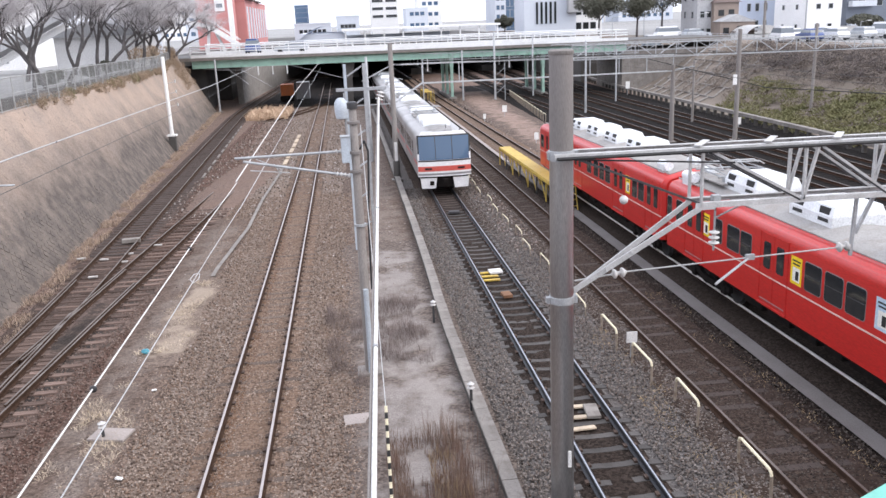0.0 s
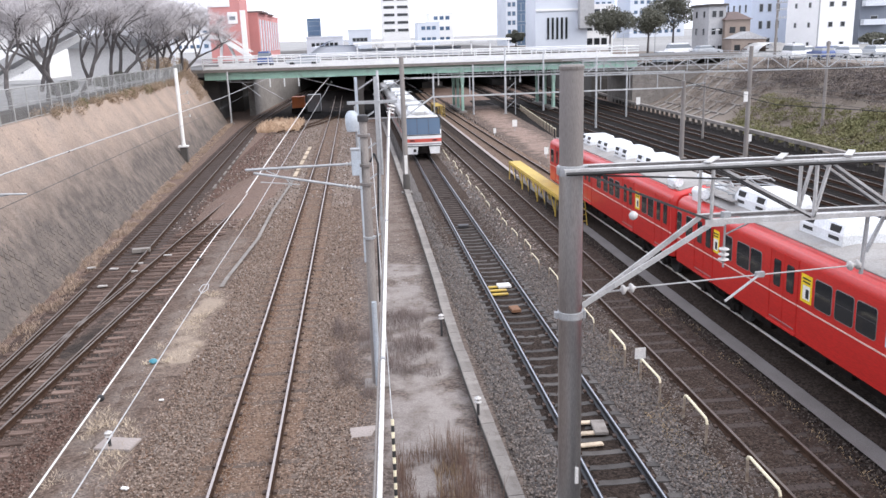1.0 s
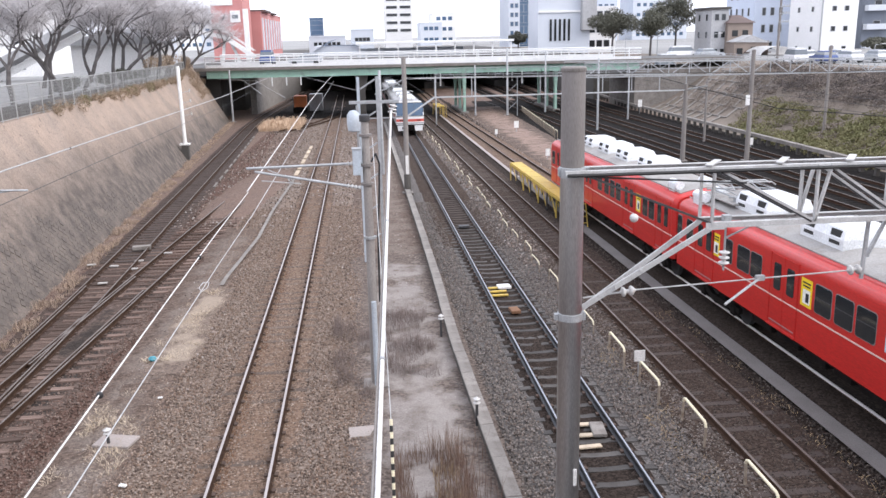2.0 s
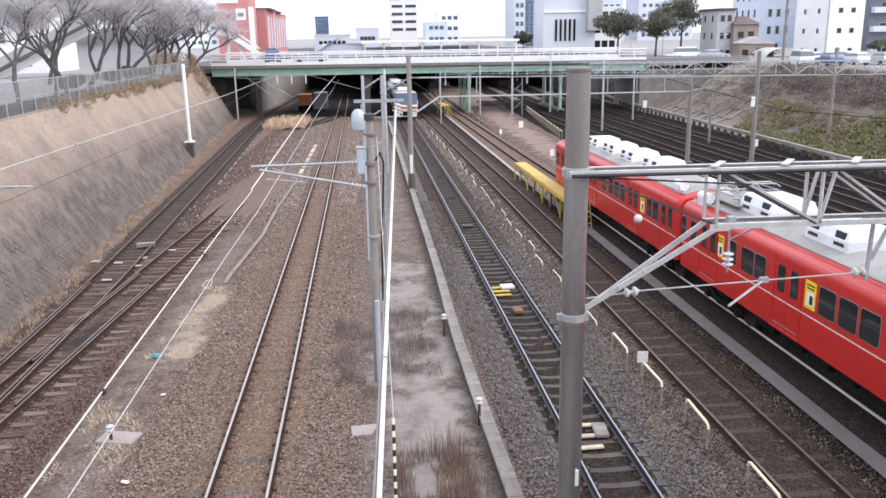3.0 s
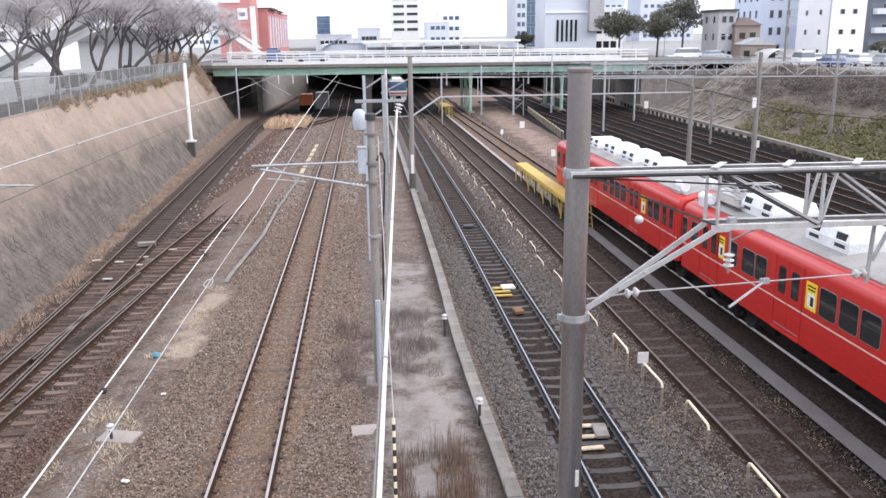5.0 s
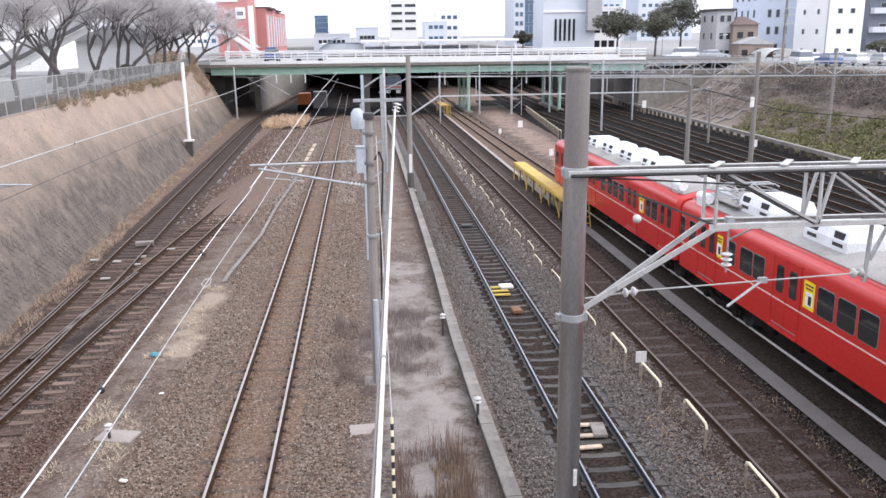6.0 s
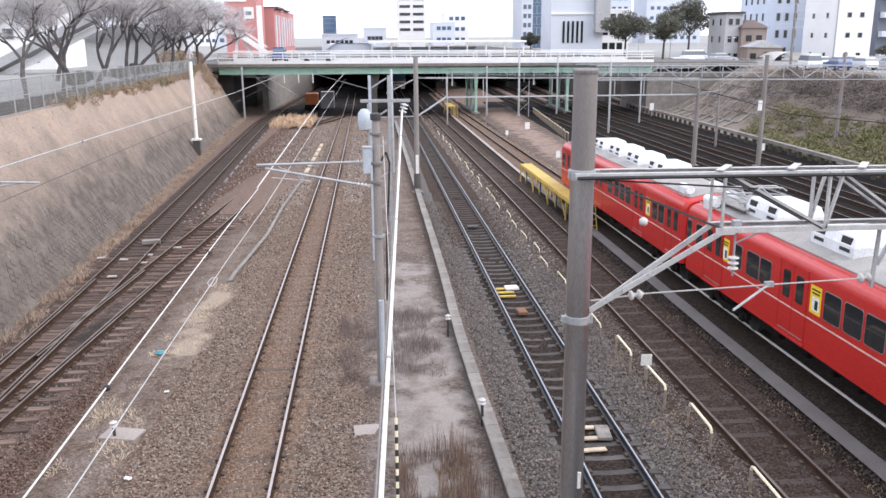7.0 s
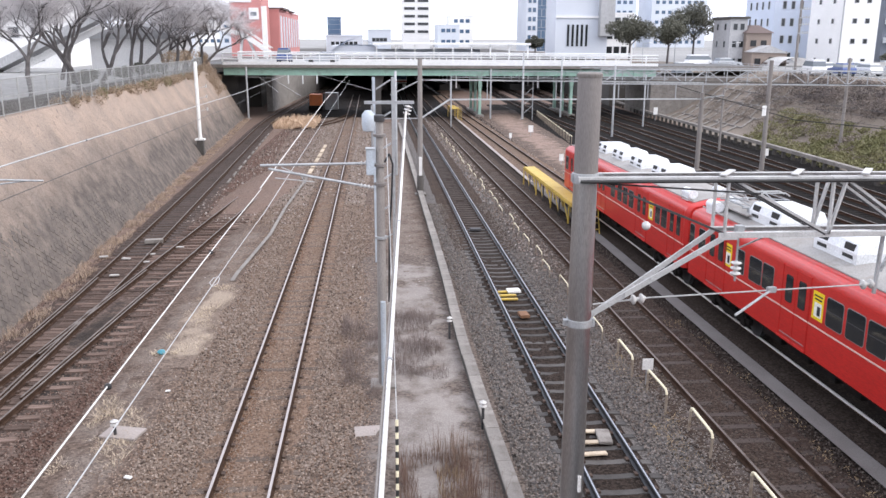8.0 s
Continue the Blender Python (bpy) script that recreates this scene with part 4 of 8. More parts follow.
def body_shell(bm, half, z0, edge, top, y0, y1, ends=0.12):
    """Car body with upright sides, rounded cant rail and a low arched roof."""
    prof = [(-half, z0), (-half, edge - 0.28)]
    for k in range(1, 6):
        a = radians(18 * k)
        prof.append((-half + 0.30 * (1 - math.cos(a)), edge - 0.28 + 0.30 * math.sin(a)))
    for k in range(1, 8):
        t = k / 8
        prof.append((-half + 0.30 + (2 * half - 0.6) * t, edge + 0.02 + (top - edge - 0.02) * math.sin(math.pi * t)))
    prof += [(-x, z) for x, z in reversed(prof[:7])]
    secs = []
    for y, s in ((y0, 1 - ends / half), (y0 + ends, 1.0), (y1 - ends, 1.0), (y1, 1 - ends / half)):
        secs.append([(x * s, y, z if s == 1.0 else z0 + (z - z0) * (1 - 0.02)) for x, z in prof])
    loft(bm, secs)


def bogie(parent, y):
    g = B()
    for s in (-1, 1):
        loft(g, [[(s * 0.95 - 0.06, y + d, z), (s * 0.95 + 0.06, y + d, z), (s * 0.95 + 0.06, y + d, z + h), (s * 0.95 - 0.06, y + d, z + h)] for d, z, h in ((-1.4, 0.42, 0.16), (-0.8, 0.45, 0.2), (-0.4, 0.32, 0.2), (0.4, 0.32, 0.2), (0.8, 0.45, 0.2), (1.4, 0.42, 0.16))])
        for d in (-1.05, 1.05):
            box(g, s * 0.95 - 0.1, s * 0.95 + 0.1, y + d - 0.14, y + d + 0.14, 0.30, 0.56, 0.02)
            rod(g, (s * 0.95, y + d, 0.5), (s * 0.95, y + d, 0.85), 0.1, seg=8)
    box(g, -0.9, 0.9, y - 0.25, y + 0.25, 0.38, 0.62, 0.03)
    b = part("bogie", g, M["under"], parent)
    for d in (-1.05, 1.05):
        for s in (-1, 1):
            w = B()
            rod(w, (s * 0.52, y + d, 0.43), (s * 0.62, y + d, 0.43), 0.43, seg=20)
            rod(w, (s * 0.49, y + d, 0.43), (s * 0.52, y + d, 0.43), 0.455, seg=20)
            part("wheel", w, M["dark_steel"], b)


def roof_unit(parent, y, x=0.0, w=1.9, length=2.5, h=0.36, z=3.30, vents=True):
    bm = B()
    loft(bm, [[(x - w / 2 + a, y - length / 2 + b, z + c), (x + w / 2 - a, y - length / 2 + b, z + c), (x + w / 2 - a, y + length / 2 - b, z + c), (x - w / 2 + a, y + length / 2 - b, z + c)] for a, b, c in ((0, 0, -0.12), (0, 0, h * 0.45), (0.09, 0.06, h * 0.94), (0.14, 0.11, h))])
    u = part("air_conditioner", bm, M["unit_white"], parent, "white roof air conditioner")
    for s in (-1, 1):
        for d in (-0.3, 0.3):
            v = B()
            k = length * d
            xa, xb = x + s * (w / 2 + 0.012), x + s * (w / 2 - 0.052)
            za, zb_ = z + 0.14 * h, z + h * 0.86
            loft(v, [[(xa - s * 0.02, y + k - 0.22, za), (xa - s * 0.02, y + k + 0.22, za), (xa, y + k + 0.22, za), (xa, y + k - 0.22, za)], [(xb - s * 0.02, y + k - 0.20, zb_), (xb - s * 0.02, y + k + 0.20, zb_), (xb + s * 0.016, y + k + 0.20, zb_), (xb + s * 0.016, y + k - 0.20, zb_)]])
            if vents:
                part("vent", v, M["black_paint"], u)
            else:
                v.free()
    return u


def pantograph(parent, y, z):
    base = B()
    for s in (-1, 1):
        rod(base, (s * 0.55, y - 0.9, z + 0.12), (s * 0.55, y + 0.9, z + 0.12), 0.03, seg=6)
        rod(base, (-0.75, y + s * 0.8, z + 0.14), (0.75, y + s * 0.8, z + 0.14), 0.03, seg=6)
        for d in (-0.8, 0.8):
            rod(base, (s * 0.55, y + d, z - 0.05), (s * 0.55, y + d, z + 0.12), 0.06, seg=8)
    p = part("pantograph", base, M["galvanised"], parent, "folded pantograph")
    for s in (-1, 1):
        for a, b, c in (((s * 0.45, y - 0.8, z + 0.16), (s * 0.62, y + 0.9, z + 0.36), (s * 0.3, y - 0.2, z + 0.46)), ((s * 0.45, y + 0.8, z + 0.16), (s * 0.62, y - 0.9, z + 0.36), (s * 0.3, y + 0.2, z + 0.46))):
            g = B()
            tube(g, (a, b, c), 0.022, 6)
            part("arm", g, M["galvanised"], p)
    for d in (-0.18, 0.18):
        g = B()
        tube(g, ((-1.0, y + d, z + 0.36), (-0.85, y + d, z + 0.46), (0.85, y + d, z + 0.46), (1.0, y + d, z + 0.36)), 0.025, 6)
        part("contact_strip", g, M["galvanised"], p)
    w = B()
    box(w, -0.8, 0.8, y - 1.2, y + 1.2, z - 0.04, z + 0.0)
    part("roof_walk", w, M["train_roof"], p)


def red_car(y_near, length, doors, windows, posters, units, vents, panto, end_dark=False):
    """A red suburban car, parked: its origin is the middle of its floor on the track."""
    yc = y_near + length / 2
    t = thing("train_car", (14.77, yc, zg(yc)), "bright red suburban train car with grey roof, parked on a siding", "train car", "cars of the red train", "", 0, -0.86)
    h, L = 1.37, length / 2
    bm = B()
    body_shell(bm, h, 0.98, 3.10, 3.30, -L, L)
    part("body", bm, M["train_red"], t, "", True)
    bm = B()
    secs = []
    for y in (-L + 0.35, L - 0.35):
        secs.append([(-1.0 + 2.0 * k / 10, y, 3.125 + 0.20 * math.sin(math.pi * (0.07 + 0.86 * k / 10))) for k in range(11)] + [(1.0, y, 3.0), (-1.0, y, 3.0)])
    loft(bm, secs)
    part("roof", bm, M["train_roof"], t, "grey weathered roof", True)
    for s in (-1, 1):
        bm = B()
        rod(bm, (s * 1.08, -L + 0.3, 3.20), (s * 1.08, L - 0.3, 3.20), 0.028, seg=6)
        part("rain_gutter", bm, M["train_roof"], t)
    for s in (-1, 1):
        out = s * 0.012
        bm = B()
        box(bm, *sorted((s * (h - 0.003), s * (h + 0.010))), -L + 0.05, L - 0.05, 1.755, 1.79)
        part("stripe", bm, M["stripe"], t, "thin pale line along the side")
        for d in doors:
            dy = d - yc
            door = B()
            for e in (-1, 1):
                a, b = (dy - 0.65, dy - 0.01) if e < 0 else (dy + 0.01, dy + 0.65)
                box(door, *sorted((s * (h - 0.02), s * (h + 0.006))), a, b, 1.06, 2.86, 0.004)
            dd = part("door", door, M["train_red"], t)
            for e in (-1, 1):
                w = B()
                oval_window(w, s * (h + 0.004), dy + e * 0.32 - 0.17, dy + e * 0.32 + 0.17, 1.98, 2.66, out, 0.06)
                part("door_window", w, M["glass_dark"], dd)
            f = B()
            for a in (dy - 0.69, dy - 0.012, dy + 0.665):
                box(f, *sorted((s * (h - 0.01), s * (h + 0.014))), a, a + 0.024, 1.04, 2.88)
            box(f, *sorted((s * (h - 0.01), s * (h + 0.05))), dy - 0.7, dy + 0.7, 1.0, 1.04)
            part("door_frame", f, M["train_red"], dd)
            f = B()
            box(f, *sorted((s * (h + 0.002), s * (h + 0.02))), dy - 0.6, dy + 0.6, 1.13, 1.15)
            part("door_sill", f, M["train_steel"], dd)
        for a, b in windows:
            f = B()
            oval_window(f, s * (h - 0.02), a - yc - 0.02, b - yc + 0.02, 1.94, 2.64, s * 0.026, 0.08)
            fr = part("window_frame", f, M["train_steel"], t)
            w = B()
            oval_window(w, s * (h + 0.004), a - yc, b - yc, 1.96, 2.62, s * 0.008, 0.07)
            part("pane", w, M["glass_dark"], fr)
            bl = B()
            box(bl, *sorted((s * (h + 0.0115), s * (h + 0.0145))), a - yc + 0.02, b - yc - 0.02, 2.30, 2.325)
            part("sash_bar", bl, M["dark_steel"], fr)
        for a in posters:
            q = B()
            box(q, *sorted((s * (h - 0.005), s * (h + 0.006))), a - yc - 0.24, a - yc + 0.24, 1.95, 2.62)
            pp = part("poster", q, M["poster_blue" if a < 15 else "poster_yellow"], t, "pale blue advertising sheet" if a < 15 else "yellow advertising sheet with dark print")
            q = B()
            box(q, *sorted((s * (h + 0.0062), s * (h + 0.008))), a - yc - 0.17, a - yc + 0.15, 2.02, 2.36)
            part("print", q, M["poster_paper"], pp)
            q = B()
            for k, (u, v) in enumerate(((2.42, 0.32), (2.50, 0.36))):
                box(q, *sorted((s * (h + 0.0062), s * (h + 0.008))), a - yc - v / 2, a - yc + v / 2, u, u + 0.04)
            box(q, *sorted((s * (h + 0.0082), s * (h + 0.0095))), a - yc - 0.12, a - yc + 0.02, 2.06, 2.28)
            part("print", q, M["black_paint"], pp)
    for y in units:
        roof_unit(t, y - yc, 0.08, 1.36 if panto else 1.25, 1.9 if panto else 1.6, 0.47 if panto else 0.40)
    for x, y in vents:
        bm = B()
        rod(bm, (x, y - yc - 0.35, 3.36), (x, y - yc + 0.35, 3.36), 0.16, seg=12)
        box(bm, x - 0.16, x + 0.16, y - yc - 0.25, y - yc + 0.25, 3.10, 3.36)
        part("roof_ventilator", bm, M["unit_white"], t, "", True)
    if panto:
        pantograph(t, panto - yc, 3.40)
    # underframe
    bm = B()
    box(bm, -1.25, 1.25, -L + 0.2, L - 0.2, 0.86, 0.99)
    part("underframe", bm, M["under"], t)
    k = -L + 4.9
    while k < L - 5.6:
        w = rnd.uniform(0.7, 1.6)
        for s in (-1, 1):
            bm = B()
            box(bm, *sorted((s * 0.45, s * rnd.uniform(0.92, 1.0))), k, k + w, 0.50, 0.87, 0.02)
            part("equipment_box", bm, M["under"], t)
        k += w + 0.25
    for y in (-L + 2.6, L - 2.6):
        bogie(t, y)
    bm = B()
    box(bm, -0.55, 0.55, L - 0.02, L + 0.22, 1.0, 2.95)
    part("gangway", bm, M["rubber"], t)
    # end of the car: window, lamps
    return t


def red_train():
    red_car(7.35, 18.25, [23.35, 18.55, 13.3, 9.3], [(25.15, 25.5), (24.25, 24.75), (21.45, 21.95), (20.4, 21.12), (19.72, 20.32), (16.45, 17.12), (15.62, 16.3), (14.82, 15.5), (11.9, 12.5), (11.1, 11.7), (10.3, 10.9)], [22.52, 17.5, 14.25], [22.1, 18.4, 14.4, 10.6], [(-1.0, 24.6), (-0.2, 25.0)], 24.0)
    red_car(25.95, 17.9, [30.55, 36.3, 41.8, 26.9], [(27.75, 28.3), (28.45, 28.95), (31.6, 32.2), (32.4, 33.0), (33.2, 33.8), (34.2, 34.8), (37.5, 38.1), (38.3, 38.9), (39.1, 39.7), (40.0, 40.6), (42.9, 43.5)], [29.45], [31.3, 34.2, 36.9, 39.6], [(-0.9, 27.0), (0.3, 27.3)], None)


red_train()


def silver_car(parent, y0, length, front):
    """One car of the moving train in its space; y0 is the end nearer to the camera."""
    c = new("train_car")
    c.parent = parent
    c.matrix_basis = pose(0, y0, 0)
    h = 1.37
    bm = B()
    prof = [(-h, 0.95), (-h, 2.75)]
    for k in range(1, 5):
        a = radians(22.5 * k)
        prof.append((-h + 0.34 * (1 - math.cos(a)), 2.75 + 0.34 * math.sin(a)))
    for k in range(1, 6):
        prof.append((-h + 0.34 + (2 * h - 0.68) * k / 6, 3.09 + 0.16 * math.sin(math.pi * k / 6)))
    prof += [(-x, z) for x, z in reversed(prof[:6])]
    loft(bm, [[(x, y, z) for x, z in prof] for y in (0.42 if front else 0.0, length)])
    part("body", bm, M["train_silver"], c, "", True)
    bm = B()
    loft(bm, [[(x * 0.93, y, z + 0.012) for x, z in prof[4:-4]] for y in (0.45, length - 0.1)], False, False)
    bmesh.ops.solidify(bm, geom=bm.faces[:], thickness=0.01)
    part("roof", bm, M["silver_roof"], c, "dusty pale roof", True)
    for s in (-1, 1):
        for d in (3.4, 9.2, 15.0):
            w = B()
            box(w, *sorted((s * (h - 0.02), s * (h + 0.006))), d - 0.65, d + 0.65, 1.05, 2.7, 0.004)
            dd = part("door", w, M["train_silver"], c)
            for e in (-0.32, 0.32):
                w = B()
                oval_window(w, s * (h + 0.004), d + e - 0.2, d + e + 0.2, 1.85, 2.5, s * 0.008, 0.05)
                part("door_window", w, M["glass_dark"], dd)
        for d in (5.1, 6.3, 7.5, 10.9, 12.1, 13.3, 16.8):
            w = B()
            oval_window(w, s * (h - 0.01), d - 0.5, d + 0.5, 1.75, 2.5, s * 0.018, 0.06)
            part("window", w, M["glass_dark"], c)
        w = B()
        box(w, *sorted((s * (h - 0.005), s * (h + 0.004))), 0.5, length - 0.05, 1.50, 1.62)
        part("stripe", w, M["train_red"], c)
    for y in ((4.2, 6.6, 13.0) if front else (4.5, 13.5)):
        roof_unit(c, y, 0.0, 1.5, 1.7 if front else 3.2, 0.28, 3.2, False)
    pantograph(c, 10.0 if front else 9.0, 3.25)
    bm = B()
    box(bm, -1.2, 1.2, 0.6, length - 0.2, 0.40, 0.95)
    part("underframe", bm, M["under"], c)
    for y in (2.7, length - 2.7):
        bogie(c, y)
    if front:
        # nose: the windscreen leans back above a red belt
        def nose(x, z):
            k = min(1.0, abs(x) / h)
            return 0.02 + 0.16 * k ** 3 + (0.20 * max(0.0, z - 1.85) / 1.25)
        zs = [0.95, 1.30, 1.62, 1.85, 2.4, 2.86, 3.1, 3.2]
        bm = B()
        rows = []
        for z in zs:
            half = h if z < 2.8 else h - 0.34 * (z - 2.8) / 0.4 * 0.8
            rows.append([(half * (-1 + 2 * i / 12), nose(half * (-1 + 2 * i / 12), z), z) for i in range(13)])
        secs = [r + [(r[-1][0], 0.6, r[-1][2]), (r[0][0], 0.6, r[0][2])] for r in rows]
        loft(bm, secs)
        n = part("nose", bm, M["train_white"], c, "white cab front", True)

        def belt(name, z0, z1, mat, off, x0=-1.0, x1=1.0, lab=""):
            g = B()
            secs_ = []
            for z in (z0, (z0 + z1) / 2, z1):
                pts = [(h * (x0 + (x1 - x0) * i / 12), z) for i in range(13)]
                secs_.append([(x, nose(x, z) - off, z) for x, z in pts] + [(x, nose(x, z) + 0.01, z) for x, z in reversed(pts)])
            loft(g, secs_)
            return part(name, g, mat, n, lab, True)
        belt("surround", 1.72, 3.06, M["black_paint"], 0.008, -0.995, 0.995, "black windscreen surround")
        belt("windscreen", 1.80, 2.99, M["glass_blue"], 0.014, -0.94, 0.94, "wide bluish windscreen tinted like mirrored sky")
        for x in (-0.33, 0.30):
            belt("pillar", 1.82, 2.98, M["dark_steel"], 0.018, x - 0.012, x + 0.012)
        belt("red_belt", 1.22, 1.48, M["belt_red"], 0.010, -1.0, 1.0, "red belt with lamps")
        belt("grey_belt", 1.02, 1.12, M["train_steel"], 0.010)
        for x in (-0.62, 0.62):
            belt("headlamp", 1.30, 1.40, M["glass_dark"], 0.016, x - 0.13, x + 0.13)
        for s in (-1, 1):
            g = B()
            loft(g, [[(s * 0.42, 0.10, 0.86), (s * 1.26, 0.16, 0.86), (s * 1.26, 0.5, 0.86), (s * 0.42, 0.5, 0.86)], [(s * 0.5, 0.12, 0.32), (s * 1.2, 0.2, 0.32), (s * 1.2, 0.5, 0.32), (s * 0.5, 0.5, 0.32)]])
            part("skirt", g, M["train_white"], n)
        g = B()
        box(g, -0.40, 0.40, 0.2, 0.6, 0.35, 0.95, 0.02)
        box(g, -1.24, 1.24, 0.24, 0.6, 0.80, 0.96)
        rod(g, (0, -0.12, 0.72), (0, 0.4, 0.72), 0.09, seg=10)
        box(g, -0.14, 0.14, -0.2, 0.0, 0.60, 0.84, 0.02)
        part("coupler", g, M["under"], n)
        g = B()
        box(g, -0.78, -0.58, 0.06, 0.2, 0.5, 0.7, 0.01)
        part("jumper_box", g, M["under"], n)
        g = B()
        rod(g, (0.28, 1.4, 3.2), (0.28, 1.4, 3.46), 0.015, seg=6)
        rod(g, (0.95, 1.0, 3.1), (0.95, 1.0, 3.25), 0.03, seg=6)
        part("aerial", g, M["dark_steel"], c)
    return c


def silver_train():
    t = new("commuter_train")
    tagged(t, "silver commuter train with white front and red belt, running away", "train")
    for k in range(4):
        silver_car(t, k * 18.6, 18.2, k == 0)
    return t


moving_train = silver_train()


# ---- the tube mast with its lattice arm ----
def disc_insulator(bm, a, b, r, n):
    """A string of n porcelain discs from a to b."""
    a, b = Vector(a), Vector(b)
    d = b - a
    m = Matrix.Translation(a) @ d.to_track_quat("Z", "Y").to_matrix().to_4x4()
    L = d.length
    prof = [(0.02, 0)]
    for k in range(n):
        z = L * (k + 0.5) / n
        w = L / n * 0.34
        prof += [(r * 0.35, z - w), (r * 0.92, z - w * 0.55), (r, z - w * 0.1), (r * 0.85, z + w * 0.35), (r * 0.38, z + w)]
    prof.append((0.02, L))
    lathe(bm, prof, 14, m)


def tube_mast():
    X, Y = 6.455, 12.5
    t = thing("tube_mast", (X, Y, -0.2), "thick grey steel tube mast, weathered brown above a clamp", "mast")
    bm = B()
    lathe(bm, [(0.195, 0), (0.194, 1.0), (0.190, 3.2), (0.186, 6.28)], 28)
    part("lower_tube", bm, M["tube_bare"], t, "bare shiny steel tube", True)
    bm = B()
    lathe(bm, [(0.186, 6.42), (0.184, 7.0), (0.182, 7.90), (0.174, 7.93)], 28)
    part("upper_tube", bm, M["tube_weathered"], t, "brownish weathered tube", True)
    bm = B()
    lathe(bm, [(0.187, 7.88), (0.196, 7.90), (0.196, 7.935), (0.16, 7.955)], 28)
    part("cap", bm, M["pole_concrete"], t, "", True)
    bm = B()
    lathe(bm, [(0.19, 6.27), (0.205, 6.275), (0.205, 6.43), (0.19, 6.435)], 28)
    for s in (-1, 1):
        box(bm, s * 0.2 - 0.02 if s < 0 else 0.18, s * 0.2 + 0.06 if s > 0 else -0.18, -0.06, 0.06, 6.29, 6.42, 0.006)
    part("clamp", bm, M["galvanised"], t, "", True)
    bm = B()
    lathe(bm, [(0.19, 3.93), (0.203, 3.935), (0.203, 4.05), (0.19, 4.055)], 28)
    box(bm, -0.26, -0.18, -0.05, 0.05, 3.94, 4.04, 0.006)
    box(bm, 0.17, 0.25, -0.06, 0.06, 3.92, 4.05, 0.006)
    part("clamp", bm, M["galvanised"], t, "", True)
    bm = B()
    box(bm, 0.05, 0.11, -0.205, -0.185, 1.02, 1.32, 0.003)
    part("plate", bm, M["white_paint"], t)
    # lattice arm: two lattice sides a hand apart, drawn together by battens
    zt, zl = 6.36, 5.45
    for dy in (-0.24, 0.24):
        arm = B()
        angle_iron(arm, (-0.16, dy, zt), (8.2, dy, zt - 0.05), 0.075, 1 if dy < 0 else -1)
        part("top_chord", arm, M["galv_pale"], t)
        arm = B()
        angle_iron(arm, (2.15, dy, zl), (8.2, dy, zl - 0.03), 0.085, 1 if dy < 0 else -1)
        part("lower_chord", arm, M["galv_pale"], t)
    for dy in (-0.24, 0.24):
        for x0, x1, up in ((2.2, 2.2, 0), (3.9, 3.9, 0), (3.9, 4.12, 1), (5.4, 5.4, 0), (5.4, 5.6, 1), (6.9, 6.9, 0)):
            g = B()
            bar(g, (x0, dy, zl), (x1, dy, zt), 0.03, 0.07)
            part("upright", g, M["galv_pale"], t)
        for x0, x1 in ((0.2, 2.2), (2.3, 3.85), (4.1, 5.35), (5.6, 6.85)):
            if x0 < 1:
                if dy < 0:
                    g = B()
                    bar(g, (x0, dy, zt - 0.05), (x1, dy, zl + 0.03), 0.03, 0.035)
                    part("diagonal", g, M["dark_steel"], t, "thin dark tie")
                continue
            g = B()
            bar(g, (x0, dy, zt - 0.03), (x1, dy, zl + 0.03), 0.02, 0.045)
            part("diagonal", g, M["galv_pale"], t)
            # Dark bar below the pale one paints the angle iron's shaded underside.
            g = B()
            bar(g, (x0, dy, zt - 0.068), (x1, dy, zl - 0.008), 0.02, 0.028)
            part("diagonal", g, M["dark_steel"], t, "dark bar painted as the shaded underside")
    # Added black rod: the chord's upright face in shade, no real cable.
    g = B()
    rod(g, (-0.14, -0.275, zt - 0.025), (8.2, -0.275, zt - 0.075), 0.028, seg=8)
    part("cable", g, M["black_paint"], t, "black rod standing for the shaded chord flange", True)
    for x in (2.3, 3.45, 4.6, 5.75, 6.9):
        g = B()
        bar(g, (x - 0.22, -0.26, zt + 0.05), (x + 0.16, 0.26, zt + 0.05), 0.11, 0.02)
        part("batten", g, M["galv_pale"], t)
        g = B()
        bar(g, (x, -0.24, zl - 0.04), (x + 0.3, 0.24, zl - 0.04), 0.05, 0.015)
        part("batten", g, M["galv_pale"], t)
    # the props from the lower clamp up to the arm
    for dy, z0 in ((-0.12, 4.12), (0.12, 3.98)):
        g = B()
        bar(g, (0.18, dy, z0 + 0.05), (2.22, dy * 2, zl - 0.02), 0.03, 0.085)
        part("prop", g, M["galv_pale"], t)
    for k in (0.25, 0.45):
        g = B()
        p = Vector((0.18, 0, 4.1)).lerp(Vector((2.22, 0, zl)), k)
        bar(g, p + Vector((0, -0.2, 0.06)), p + Vector((0, 0.2, -0.10)), 0.02, 0.06)
        part("lacing", g, M["galv_pale"], t)
    g = B()
    box(g, 2.1, 2.42, -0.262, -0.25, zl - 0.07, zl + 0.05, 0.004)
    part("gusset", g, M["galv_pale"], t)
    # hangers and insulators
    g = B()
    disc_insulator(g, (2.50, -0.1, 5.0), (2.50, -0.1, 4.74), 0.09, 3)
    part("insulator", g, M["porcelain"], t, "white porcelain insulator", True)
    g = B()
    rod(g, (2.50, -0.1, 5.55), (2.50, -0.1, 4.66), 0.018, seg=8)
    box(g, 2.44, 2.56, -0.16, -0.04, 5.46, 5.58)
    rod(g, (2.50, -0.1, 5.20), (3.0, -0.1, 5.42), 0.016, seg=6)
    part("hanger_rod", g, M["galvanised"], t)
    g = B()
